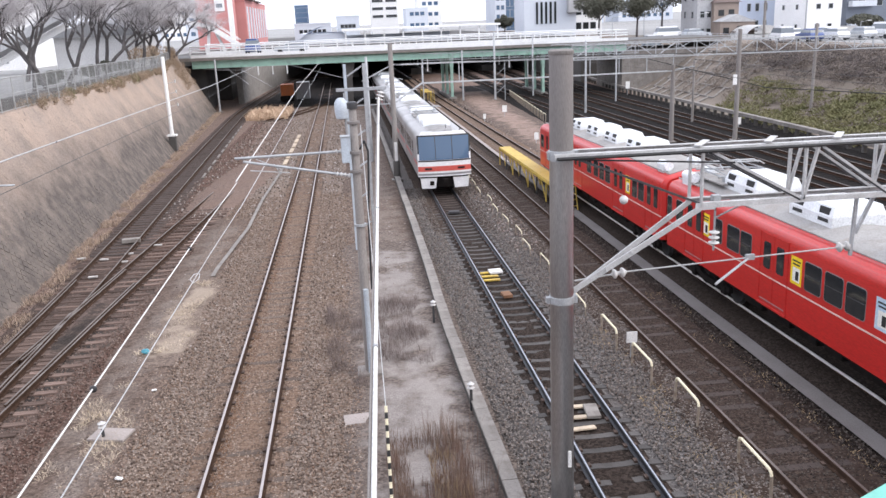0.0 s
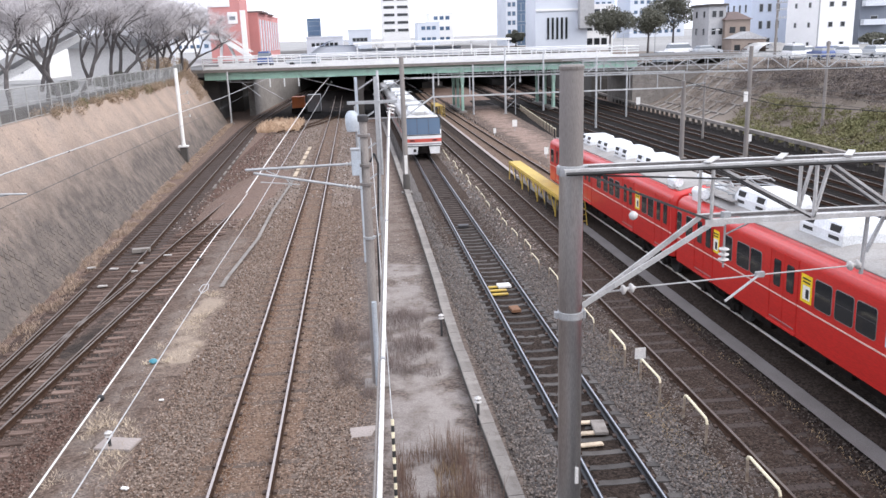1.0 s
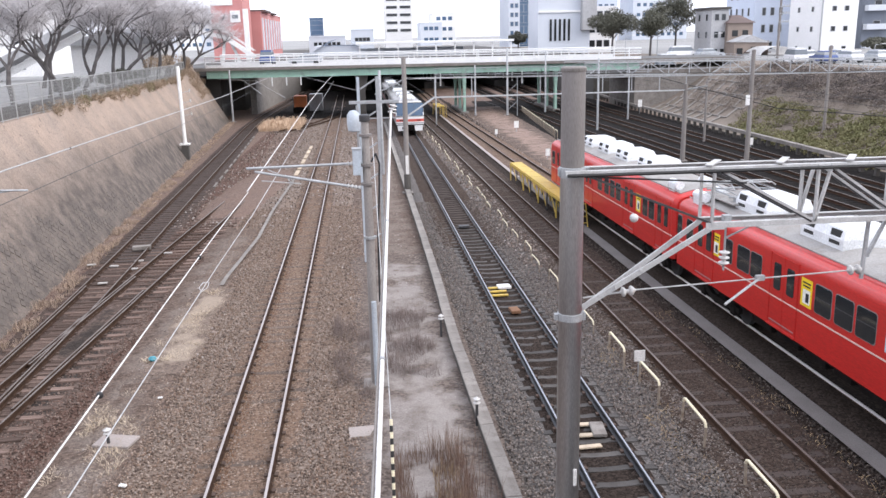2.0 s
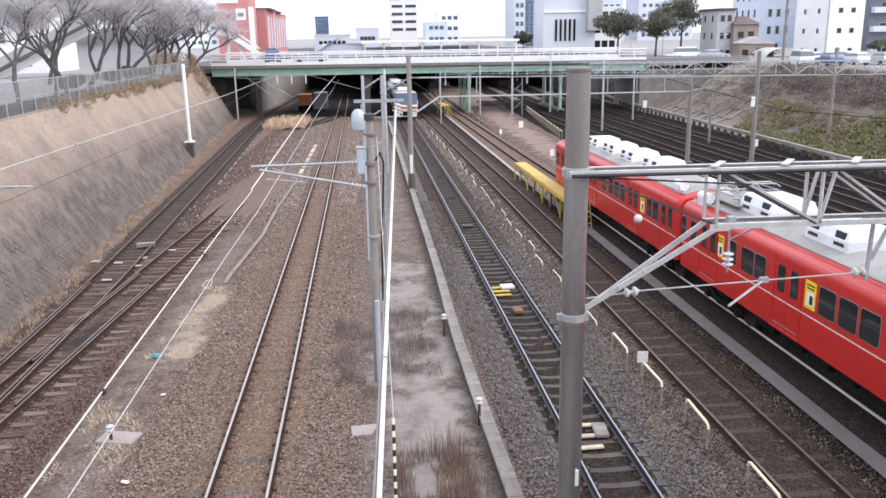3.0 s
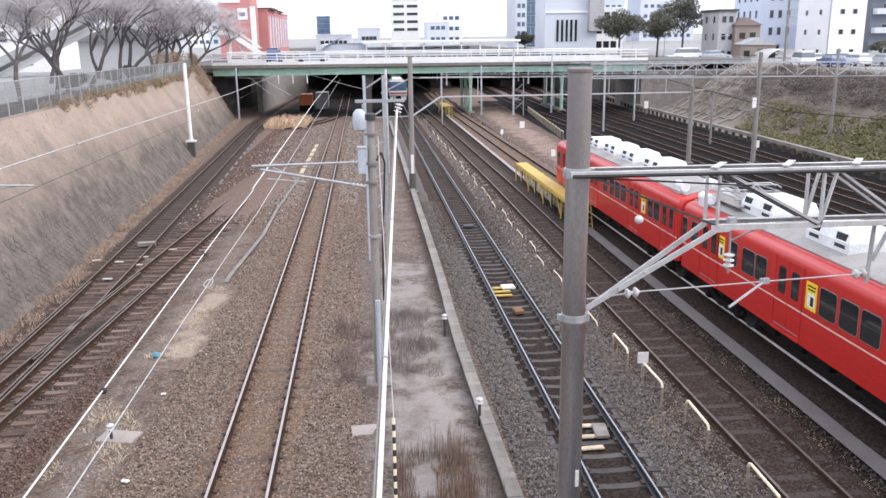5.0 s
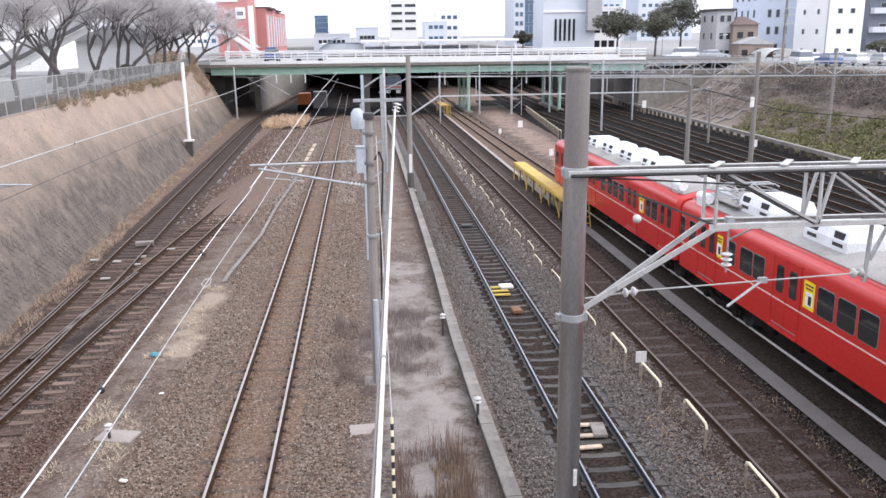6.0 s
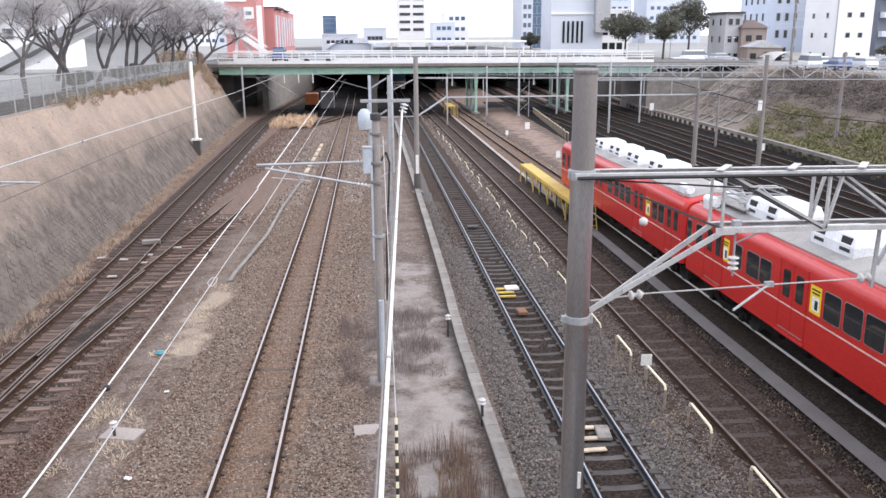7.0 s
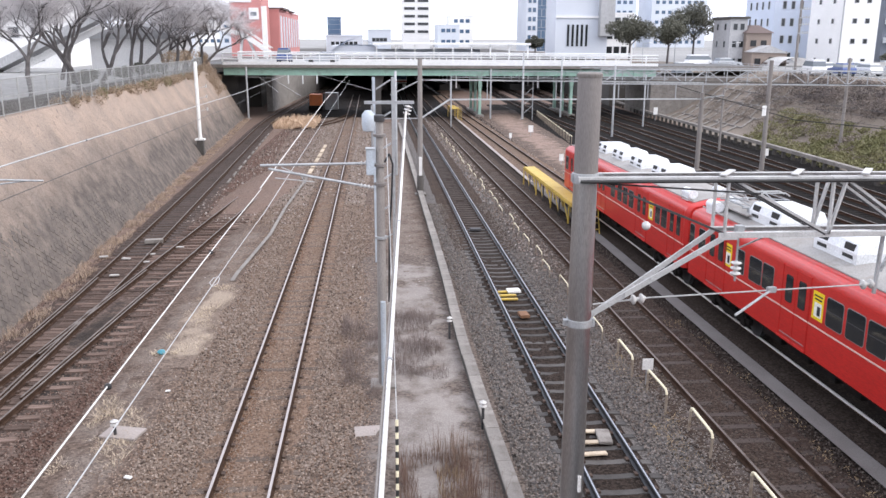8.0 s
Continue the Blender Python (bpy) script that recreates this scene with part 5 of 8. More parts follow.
    bmesh.ops.create_uvsphere(g, u_segments=16, v_segments=10, radius=0.07, matrix=Matrix.Translation((0.93, -0.25, 5.63)))
    part("ball_insulator", g, M["porcelain"], t, "white ball on a stay", True)
    for a, b in (((0.80, -0.05, 4.36), (1.07, -0.05, 4.39)), ((4.66, -0.05, 4.53), (4.92, -0.05, 4.55))):
        g = B()
        disc_insulator(g, a, b, 0.085, 2)
        part("insulator", g, M["porcelain"], t, "pair of porcelain discs", True)
    g = B()
    rod(g, (0.2, -0.05, 4.30), (0.80, -0.05, 4.36), 0.014, seg=6)
    rod(g, (1.07, -0.05, 4.39), (4.66, -0.05, 4.53), 0.013, seg=6)
    part("span_wire", g, M["wire"], t)
    g = B()
    rod(g, (3.15, -0.05, 4.47), (2.45, -0.35, 4.16), 0.022, seg=8)
    box(g, 3.08, 3.24, -0.08, -0.02, 4.43, 4.53, 0.01)
    part("steady_arm", g, M["galvanised"], t)
    g = B()
    bar(g, (4.95, -0.05, zl), (4.92, -0.05, 4.38), 0.05, 0.05)
    bar(g, (5.28, -0.05, zl), (4.97, -0.05, 4.75), 0.05, 0.05)
    part("drop_bracket", g, M["galvanised"], t)
    g = B()
    rod(g, (2.7, -0.3, 6.12), (0.15, -0.2, 6.30), 0.014, seg=6)
    part("stay", g, M["cable_black"], t)
    return t


tube_mast()


# ---- poles beside the tracks ----
def concrete_pole(x, y, top, r0=0.15, r1=0.11, mat="pole_concrete", label="slim grey concrete catenary pole", base=True):
    g = zg(y) - 0.25
    t = thing("catenary_pole", (x, y, g), label, "pole", "catenary poles")
    bm = B()
    lathe(bm, [(r0, 0), (r0 * 0.98, 0.8), (r1, top + 0.22), (r1 * 0.8, top + 0.25)], 14)
    part("shaft", bm, M[mat], t, "", True)
    if base:
        bm = B()
        box(bm, -0.32, 0.32, -0.32, 0.32, 0, 0.17, 0.02)
        part("footing", bm, M["concrete"], t)
    return t


def signal_pole():
    t = concrete_pole(3.31, 19.45, 6.55, 0.125, 0.088, "pole_concrete", "brownish concrete pole with switch box, arm and cable")
    g = B()
    lathe(g, [(0.12, 6.70), (0.125, 6.72), (0.125, 6.84), (0.09, 6.86)], 14)
    part("cap", g, M["dark_steel"], t, "", True)
    g = B()
    box(g, -0.32, -0.13, -0.14, 0.12, 5.46, 6.06, 0.015)
    bx_ = part("switch_box", g, M["box_grey"], t, "blue-grey steel box")
    g = B()
    box(g, -0.335, -0.115, -0.155, 0.135, 6.06, 6.09, 0.005)
    part("lid", g, M["galvanised"], bx_)
    for a, b in (((-0.12, -0.02, 5.73), (-2.78, -0.02, 5.70)), ((-0.14, -0.02, 5.14), (-2.60, -0.02, 5.62))):
        g = B()
        rod(g, a, b, 0.030, seg=8)
        part("arm", g, M["galvanised"], t, "", True)
    for a in ((-0.12, -0.02, 5.73), (-0.14, -0.02, 5.14)):
        g = B()
        disc_insulator(g, a, (a[0] - 0.36, a[1], a[2] + (0.07 if a[2] < 5.5 else 0)), 0.055, 4)
        part("insulator", g, M["porcelain"], t, "", True)
    g = B()
    rod(g, (-2.3, -0.02, 5.66), (-1.75, -0.02, 5.40), 0.012, seg=6)
    rod(g, (-2.45, -0.02, 5.40), (-1.55, -0.02, 5.30), 0.012, seg=6)
    rod(g, (-1.9, -0.02, 5.52), (-1.75, -0.02, 5.28), 0.012, seg=6)
    part("registration_arm", g, M["wire"], t)
    for z in (3.9, 5.2, 5.65, 6.35):
        g = B()
        lathe(g, [(0.12, z), (0.15, z + 0.005), (0.15, z + 0.06), (0.12, z + 0.065)], 14)
        part("band", g, M["tube_weathered"] if z > 5 else M["galvanised"], t)
    g = B()
    pts = [(0.11, -0.02, 5.75), (0.22, -0.02, 5.95), (0.30, -0.02, 5.7), (0.27, -0.02, 5.0), (0.20, -0.02, 4.0), (0.17, -0.02, 2.3)]
    for a, b in zip(pts, pts[1:]):
        rod(g, a, b, 0.024, seg=7)
    part("cable", g, M["cable_black"], t, "black hanging cable")
    g = B()
    rod(g, (0.02, -0.17, 0.15), (0.02, -0.17, 2.35), 0.065, seg=12)
    part("conduit", g, M["box_grey"], t, "pale blue-grey conduit", True)
    return t


signal_pole()


def feeder_post():
    """A narrow portal of two pale posts with a short beam, from whose insulator the white feeder cable comes."""
    y = 32.0
    g0 = zg(y) - 0.25
    t = thing("feeder_portal", (3.56, y, g0), "narrow portal of two pale steel posts", "mast")
    for x in (-0.38, 0.34):
        g = B()
        box(g, x - 0.055, x + 0.055, -0.055, 0.055, 0, 7.35, 0.01)
        part("post", g, M["box_grey"] if x < 0 else M["galvanised"], t)
    for z in (0.9, 2.1, 3.3, 4.5, 5.7, 6.9):
        g = B()
        bar(g, (-0.3, 0, z), (0.26, 0, z + 0.35), 0.03, 0.06)
        part("lacing", g, M["galvanised"], t)
    g = B()
    box(g, -0.75, 1.15, -0.06, 0.06, 6.34, 6.46, 0.01)
    part("beam", g, M["galvanised"], t)
    g = B()
    disc_insulator(g, (0.95, -0.05, 6.30), (0.84, -0.05, 5.92), 0.16, 3)
    part("insulator", g, M["porcelain"], t, "", True)
    g = B()
    lathe(g, [(0.05, 5.3), (0.22, 5.35), (0.26, 5.6), (0.25, 5.95), (0.14, 6.1), (0.05, 6.12)], 16, Matrix.Translation((-0.60, -0.1, 0)))
    part("bell_insulator", g, M["box_grey"], t, "large white bell-shaped housing", True)
    g = B()
    rod(g, (-0.45, -0.1, 4.2), (-0.45, -0.1, 6.3), 0.05, seg=8)
    part("drop_rod", g, M["galvanised"], t)
    return t


feeder_post()


def feeder_cable():
    t = thing("feeder_cable", (0, 0, 0), "thick white sheathed feeder cable strung to the near bridge", "cable")
    for dx, dz, r, m in ((0.0, 0.0, 0.031, "white_sheath"), (-0.052, -0.02, 0.018, "pole_concrete")):
        g = B()
        tube(g, ((4.40 + dx, 31.9, 5.55 + dz), (3.10 + dx, 5.5, 3.50 + dz), (2.95 + dx, -1.0, 2.95 + dz)), r, 12)
        part("strand", g, M[m], t, "", True)
    for k in (0.2, 0.55, 0.8):
        g = B()
        p = Vector((4.40, 31.9, 5.55)).lerp(Vector((3.10, 5.5, 3.50)), k)
        rod(g, p + Vector((0, -0.03, 0)), p + Vector((0, 0.03, 0.002)), 0.042, seg=10)
        part("tie", g, M["galvanised"], t)
    return t


feeder_cable()


def striped_guard():
    t = thing("striped_guard", (3.47, 12.1, -0.2), "black and yellow striped guard on a stay", "guard")
    n = 22
    a, b = Vector((0, 0, 0)), Vector((0.02, 0.75, 2.2))
    for k in range(n):
        g = B()
        rod(g, a.lerp(b, k / n), a.lerp(b, (k + 1) / n), 0.028, seg=8)
        part("band", g, M["cream"] if k % 2 else M["black_paint"], t)
    g = B()
    rod(g, b, (0.0, 7.2, 6.2), 0.008, seg=5)
    part("stay_wire", g, M["wire"], t)


striped_guard()


def plain_poles():
    p2 = concrete_pole(5.80, 48.0, 7.65, 0.16, 0.13)
    g = B()
    box(g, -0.09, 0.09, -0.20, -0.15, 1.25, 2.35, 0.01)
    part("tag", g, M["white_paint"], p2, "white marker plate")
    g = B()
    lathe(g, [(0.19, 0.1), (0.20, 0.15), (0.20, 1.2), (0.17, 1.25)], 14)
    part("sleeve", g, M["concrete_dark"], p2, "dark stained sleeve", True)
    for x, y, top, r, m, lab in (
        (26.0, 56.9, 5.3, 0.17, "pole_concrete", "grey concrete portal pole"), (32.35, 68.2, 5.05, 0.10, "pole_concrete", "slim grey portal pole"),
        (30.3, 55.9, 7.5, 0.17, "pole_concrete", "tall grey concrete pole beside the main line"), (26.7, 81.0, 6.8, 0.11, "galvanised", "slim pale steel pole"),
        (17.65, 104.0, 6.0, 0.12, "galvanised", "slim pale steel pole"), (21.5, 102.8, 8.0, 0.14, "galvanised", "pale steel pole by the bridge"),
        (27.1, 106.4, 7.5, 0.12, "galvanised", "slim pale steel pole"), (40.6, 64.0, 7.6, 0.13, "pole_concrete", "weathered pole on the grassy slope"),
        (4.6, 56.0, 6.8, 0.11, "galvanised", "slim pale steel pole"), (-12.55, 106.0, 6.2, 0.13, "galvanised", "pale steel pole at the bridge"),
        (11.6, 92.0, 5.2, 0.07, "galvanised", "thin grey steel post beside track"), (33.4, 92.0, 5.6, 0.1, "galvanised", "slim pale steel pole"),
    ):
        p = concrete_pole(x, y, top, r, r * 0.8, m, lab, r > 0.12)
        if x > 30 and y < 60:
            g = B()
            box(g, -0.45, -0.15, -0.22, -0.18, 4.0, 4.7, 0.01)
            part("sign", g, M["white_paint"], p)
        if y == 102.8:
            g = B()
            for z in (0.9, 2.0, 3.1):
                bar(g, (0.2, 0, z), (1.25, 0, z + 0.9), 0.04, 0.06)
            bar(g, (1.25, 0, 0), (1.25, 0, 5.0), 0.08, 0.08)
            part("lattice", g, M["galvanised"], p)
    # pole on the stone slope
    g = B()
    t = thing("catenary_pole", (-10.83, 68.0, zg(68) - 0.2), "white steel pole on a dark footing against the stone slope", "pole", "catenary poles")
    box(g, -0.26, 0.26, -0.25, 0.25, 0, 1.3, 0.03)
    part("footing", g, M["concrete_dark"], t)
    g = B()
    box(g, -0.38, 0.38, -0.3, 0.3, 1.3, 1.42, 0.01)
    part("base_plate", g, M["white_paint"], t)
    g = B()
    lathe(g, [(0.19, 1.42), (0.15, 1.7), (0.14, 7.4), (0.12, 7.46)], 14)
    part("shaft", g, M["white_paint"], t, "", True)
    g = B()
    for z in (3.6, 4.6, 5.4):
        rod(g, (0.1, 0, z), (0.75, -0.1, z + 0.15), 0.02, seg=6)
        rod(g, (0.75, -0.1, z + 0.05), (0.75, -0.1, z + 0.3), 0.06, seg=8)
    part("brackets", g, M["porcelain"], t)


plain_poles()


def lattice_beam(name, a, b, depth, n, label, mat="galvanised", diagonals=True, w=0.09):
    a, b = Vector(a), Vector(b)
    t = thing(name, tuple(a), label, "gantry")
    d = b - a
    for z, nm in ((0, "lower_chord"), (depth, "upper_chord")):
        g = B()
        bar(g, (0, 0, z), d + Vector((0, 0, z)), w, w)
        part(nm, g, M[mat], t)
    for k in range(n + 1):
        p = d * (k / n)
        g = B()
        bar(g, p, p + Vector((0, 0, depth)), w * 0.6, w * 0.6)
        part("upright", g, M[mat], t)
        if diagonals and k < n:
            q = d * ((k + 1) / n)
            g = B()
            e = k % 2
            bar(g, p + Vector((0, 0, depth * e)), q + Vector((0, 0, depth * (1 - e))), w * 0.6, w * 0.6)
            part("diagonal", g, M[mat], t)
    return t


lattice_beam("gantry", (7.6, 48.6, zg(48.6) + 5.33), (26.0, 56.9, zg(56.9) + 4.85), 1.12, 8, "slender grey two-bar catenary gantry across the tracks", "galvanised", False, 0.085)
g_ = thing("gantry_brace", (5.85, 48, zg(48) + 4.3), "diagonal strut and tie between pole and gantry", "brace")
bm_ = B()
bar(bm_, (0, 0, 0.0), (1.75, 0.6, 1.05), 0.08, 0.08)
part("strut", bm_, M["galvanised"], g_)
bm_ = B()
bar(bm_, (0, 0, 2.18), (1.75, 0.6, 2.12), 0.08, 0.08)
part("tie", bm_, M["galvanised"], g_)
bm_ = B()
bar(bm_, (-0.15, 0, 2.1), (-1.75, -0.2, 1.35), 0.05, 0.06)
bar(bm_, (-0.15, 0, 0.0), (-2.6, -0.2, 0.0), 0.05, 0.05)
part("bracket", bm_, M["galvanised"], g_)
lattice_beam("gantry", (20.0, 61.5, zg(62) + 5.75), (46.15, 62.55, zg(62) + 5.5), 1.05, 16, "pale lattice catenary gantry over the main line", "galvanised", True, 0.10)
concrete_pole(46.1, 62.6, 6.6, 0.17, 0.14, "pole_concrete", "grey concrete portal pole on the embankment")
lattice_beam("gantry", (26.0, 57.2, zg(57) + 4.85), (32.35, 68.2, zg(68) + 4.5), 0.01, 3, "single pale bar between two portal poles", "galvanised", False, 0.08)
lattice_beam("gantry", (12.5, 103.4, zg(103) + 5.0), (40.0, 103.4, zg(103) + 4.7), 0.8, 14, "pale lattice gantry just before the bridge", "galvanised", True, 0.07)
lattice_beam("gantry", (24.0, 84.0, zg(84) + 5.6), (44.0, 84.0, zg(84) + 5.5), 0.9, 12, "pale lattice gantry over the far tracks", "galvanised", True, 0.08)


# ---- overhead wires ----
def wires():
    def line(label, pts, r, mat="wire", clips=()):
        t = thing("overhead_wire", (0, 0, 0), label, "overhead wire", "overhead wires")
        g = B()
        tube(g, pts, r, 6)
        part("strand", g, M[mat], t)
        for c in clips:
            g = B()
            bmesh.ops.create_uvsphere(g, u_segments=10, v_segments=6, radius=0.036, matrix=Matrix.Translation(c))
            part("clamp", g, M["cable_black"], t, "black clamp")
        return t

    def over(xf, h, ys):
        return [(xf(y), y, zg(y) + h(y)) for y in ys]
    ys = [-1, 3, 7, 11, 15, 19.4]
    far = [19.4, 26, 33, 40, 48, 60, 75, 90, 107]
    line("pale overhead messenger wire above a track", over(lambda y: 0.53, lambda y: 4.90, ys), 0.0085, "white_sheath", [(0.53, 7.85, 4.89), (0.53, 13.2, 4.88)])
    line("thin overhead contact wire above a track", over(lambda y: 0.53, lambda y: 4.50 - 0.011 * y, ys), 0.007)
    line("pale overhead messenger wire above a track", over(lambda y: ax(y) - 0.02, lambda y: min(5.36, 4.92 + 0.0135 * (y - 19.4)), far), 0.015, "white_sheath")
    line("thin overhead contact wire above a track", over(lambda y: ax(y), lambda y: 4.27 + 0.0035 * (y - 19.4), far), 0.010)
    e = [-1, 8, 16, 23, 33, 47, 61, 80, 107]
    line("pale overhead messenger wire above a siding", over(lambda y: -6.40 - 0.03 * max(0.0, y - 61), lambda y: 5.13 + 0.0006 * y, e), 0.020, "wire", [(-6.40, 28.5, zg(28.5) + 5.145)])
    line("thin overhead contact wire above a siding", over(lambda y: -6.40 - 0.03 * max(0.0, y - 61), lambda y: 4.18 + 0.005 * y, e), 0.011, "dark_steel")
    b = [-1, 10, 25, 40, 55, 75, 107]
    line("thin overhead contact wire above a track", over(lambda y: bx(y) + 0.1, lambda y: 4.9, [48, 55, 65, 75, 90, 107]), 0.009, "dark_steel")
    line("thin overhead contact wire above a track", over(lambda y: cx_(y), lambda y: 4.7, [48, 55, 65, 75, 90, 107]), 0.009, "dark_steel")
    # long dark feeders across to the far side
    line("dark feeder wire across the main line", [(27.5, 66, 4.6), (33.5, 58, 2.6), (41, 50.5, 2.2), (48, 44.5, 2.4)], 0.03, "cable_black")
    line("dark feeder wire along the gantries", [(6.0, 48, 5.98), (16, 52.2, 5.75), (26, 56.5, 5.4), (38, 58, 5.1), (46, 59, 5.1)], 0.025, "cable_black")
    for k in range(3):
        line("thin overhead contact wire above the main line", over(fx(k * 0.72 + 0.3), lambda y: 4.9, [30, 45, 62, 84, 105]), 0.010, "dark_steel")
    for x, y in ((-9.0, 100.0), (-4.0, 106.0), (-11.0, 104.0)):
        line("pale wires fanning towards the bridge", [(x - 3.5, y + 5, 3.6), (x + 1, y - 6, 4.0), (x + 7, y - 40, 4.3)], 0.014, "wire")
    # bracket of a mast that stands out of view by the slope
    t = thing("bracket_arm", (-9.0, 23.3, 0), "pale hinged bracket arm over the siding", "bracket")
    g = B()
    rod(g, (-0.6, 0, 4.55), (2.75, 0.9, 4.28), 0.028, seg=8)
    rod(g, (-0.6, 0, 4.05), (2.3, 0.8, 4.30), 0.024, seg=8)
    part("tube", g, M["galvanised"], t)
    g = B()
    lathe(g, [(0.13, -0.3), (0.12, 5.2), (0.1, 5.22)], 12, Matrix.Translation((-0.7, -0.05, 0)))
    part("post", g, M["galvanised"], t, "", True)


wires()


# ---- hoops, small posts and plates along the tracks ----
def hoop(x, y, length, h, r, label, group, name="hoop_rail"):
    t = thing(name, (x, y, zg(y) - 0.22), label, "railing", group)
    H = h + 0.22
    g = B()
    tube(g, [(0, length / 2, H - 0.1), (0, length / 2 - 0.03, H - 0.03), (0, length / 2 - 0.10, H), (0, -length / 2 + 0.10, H), (0, -length / 2 + 0.03, H - 0.03), (0, -length / 2, H - 0.1)], r)
    part("top_bar", g, M["cream"], t, "", True)
    for s in (-1, 1):
        g = B()
        rod(g, (0, s * length / 2, 0), (0, s * length / 2, H - 0.1), r, seg=8)
        part("leg", g, M["hoop_leg"], t, "", True)
    return t


M["ochre"] = material("ochre", (0.38, 0.275, 0.155), (0.27, 0.195, 0.125), 0.8, 0, 3, 40, 0.7, 0.1)
M["hoop_leg"] = material("hoop_leg", (0.34, 0.29, 0.23), (0.20, 0.14, 0.10), 0.8, 0, 6, 50, 0.8, 0.1)
h0 = hoop(9.74, 20.2, 1.3, 0.40, 0.030, "white pipe hoop standing between two tracks", "row of white hoops")
for x, y in ((9.84, 17.95), (10.03, 15.70), (10.16, 12.85), (10.25, 9.9)):
    copy_thing(h0, pose(x, y, zg(y) - 0.22, 0, rnd.uniform(-2, 2), rnd.uniform(-2, 2)))
h2 = hoop(9.72, 23.0, 1.3, 0.20, 0.020, "low pale pipe hoop between two tracks", "row of white hoops")
y = 25.35
while y < 84:
    copy_thing(h2, pose(9.72 + 0.1 * math.sin(y), y, zg(y) - 0.22, 0, rnd.uniform(-2, 2), rnd.uniform(-1, 1)))
    y += 2.35
t_ = thing("notice_post", (9.95, 19.0, zg(19) - 0.2), "short post with a blank white notice board", "sign")
bm_ = B()
box(bm_, -0.025, 0.025, -0.02, 0.02, 0, 0.70, 0.004)
part("post", bm_, M["galvanised"], t_)
bm_ = B()
box(bm_, -0.14, 0.14, -0.035, -0.015, 0.44, 0.74, 0.006)
part("board", bm_, M["white_paint"], t_)
h1 = hoop(21.2, 75.5, 1.0, 0.55, 0.035, "pale hoop in a long row beside the main line", "row of pale hoops", "hoop_fence")
for k in range(1, 15):
    y = 75.5 + 2.3 * k
    copy_thing(h1, pose(21.2 + 0.098 * 2.3 * k, y, zg(y) - 0.22, 0, 0, -5))


def trough_post(x, y):
    t = thing("marker_post", (x, y, zg(y) - 0.2), "short dark post with a white insulated head", "post", "marker posts")
    g = B()
    box(g, -0.03, 0.03, -0.03, 0.03, 0, 0.62, 0.005)
    part("post", g, M["dark_steel"], t)
    g = B()
    disc_insulator(g, (0, 0, 0.58), (0, 0, 0.76), 0.085, 2)
    part("head", g, M["porcelain"], t, "", True)


trough_post(5.27, 22.7)
trough_post(5.48, 16.72)


def board(name, x, y, z, sx, sy, sz, mat, label, category, rz=0.0):
    g = B()
    box(g, -sx / 2, sx / 2, -sy / 2, sy / 2, 0, sz, min(0.012, sz * 0.3))
    ob = solid(name, g, M[mat], label, category)
    ob.matrix_world = pose(x, y, zg(y) + z, 0, 0, rz)
    return ob


board("track_magnet", 7.93, 27.35, -0.12, 0.46, 0.40, 0.08, "white_paint", "white signal transponder plate between the rails", "transponder", 4)
for k in range(3):
    board("cover_board", 7.62 + 0.02 * k, 26.45 + 0.45 * k, -0.14, 0.62, 0.16, 0.05, "yellow_paint", "yellow painted board across a sleeper", "board", 2 * k)
board("track_magnet", 8.04, 16.05, -0.12, 0.30, 0.62, 0.07, "concrete", "grey rounded transponder between the rails", "transponder", -6)
for k in range(3):
    board("cover_board", 7.66 + 0.04 * k, 15.35 + 0.52 * k, -0.135, 0.52, 0.15, 0.04, "straw", "pale wooden board across a sleeper", "board", 3 - 3 * k)
board("track_magnet", 7.8, 24.6, -0.12, 0.30, 0.45, 0.10, "rust", "small rusty box between the rails", "box", 5)
board("track_magnet", 7.82, 37.6, -0.12, 0.5, 0.35, 0.10, "dark_steel", "dark plate between the rails", "plate", 0)
board("switch_box", -6.5, 36.0, -0.10, 0.75, 0.32, 0.16, "concrete", "pale concrete slab over switch rods", "slab", 8)
board("slab", -2.42, 17.1, -0.15, 0.85, 0.55, 0.06, "pale_edge", "flat pale concrete slab lying in dirt", "slab", -14)
board("slab", 2.95, 16.85, -0.17, 0.62, 0.5, 0.03, "pale_edge", "flat pale stone slab beside the track", "slab", 4)
board("litter", -2.38, 14.15, -0.13, 0.26, 0.12, 0.05, "white_paint", "scrap of white plastic on the ground", "litter", 30)
board("litter", -1.75, 15.1, -0.13, 0.16, 0.09, 0.04, "white_paint", "scrap of white plastic on the ground", "litter", -25)
board("litter", -2.0, 19.4, -0.13, 0.12, 0.07, 0.03, "white_paint", "scrap of white plastic on the ground", "litter", 10)


def lump(name, x, y, z, r, mat, label, category, squash=0.6):
    g = B()
    bmesh.ops.create_icosphere(g, subdivisions=2, radius=r)
    for v in g.verts:
        v.co *= 1 + 0.35 * noise.noise(v.co * 9)
        v.co.z *= squash
    ob = solid(name, g, M[mat], label, category)
    ob.location = (x, y, zg(y) + z)
    return ob


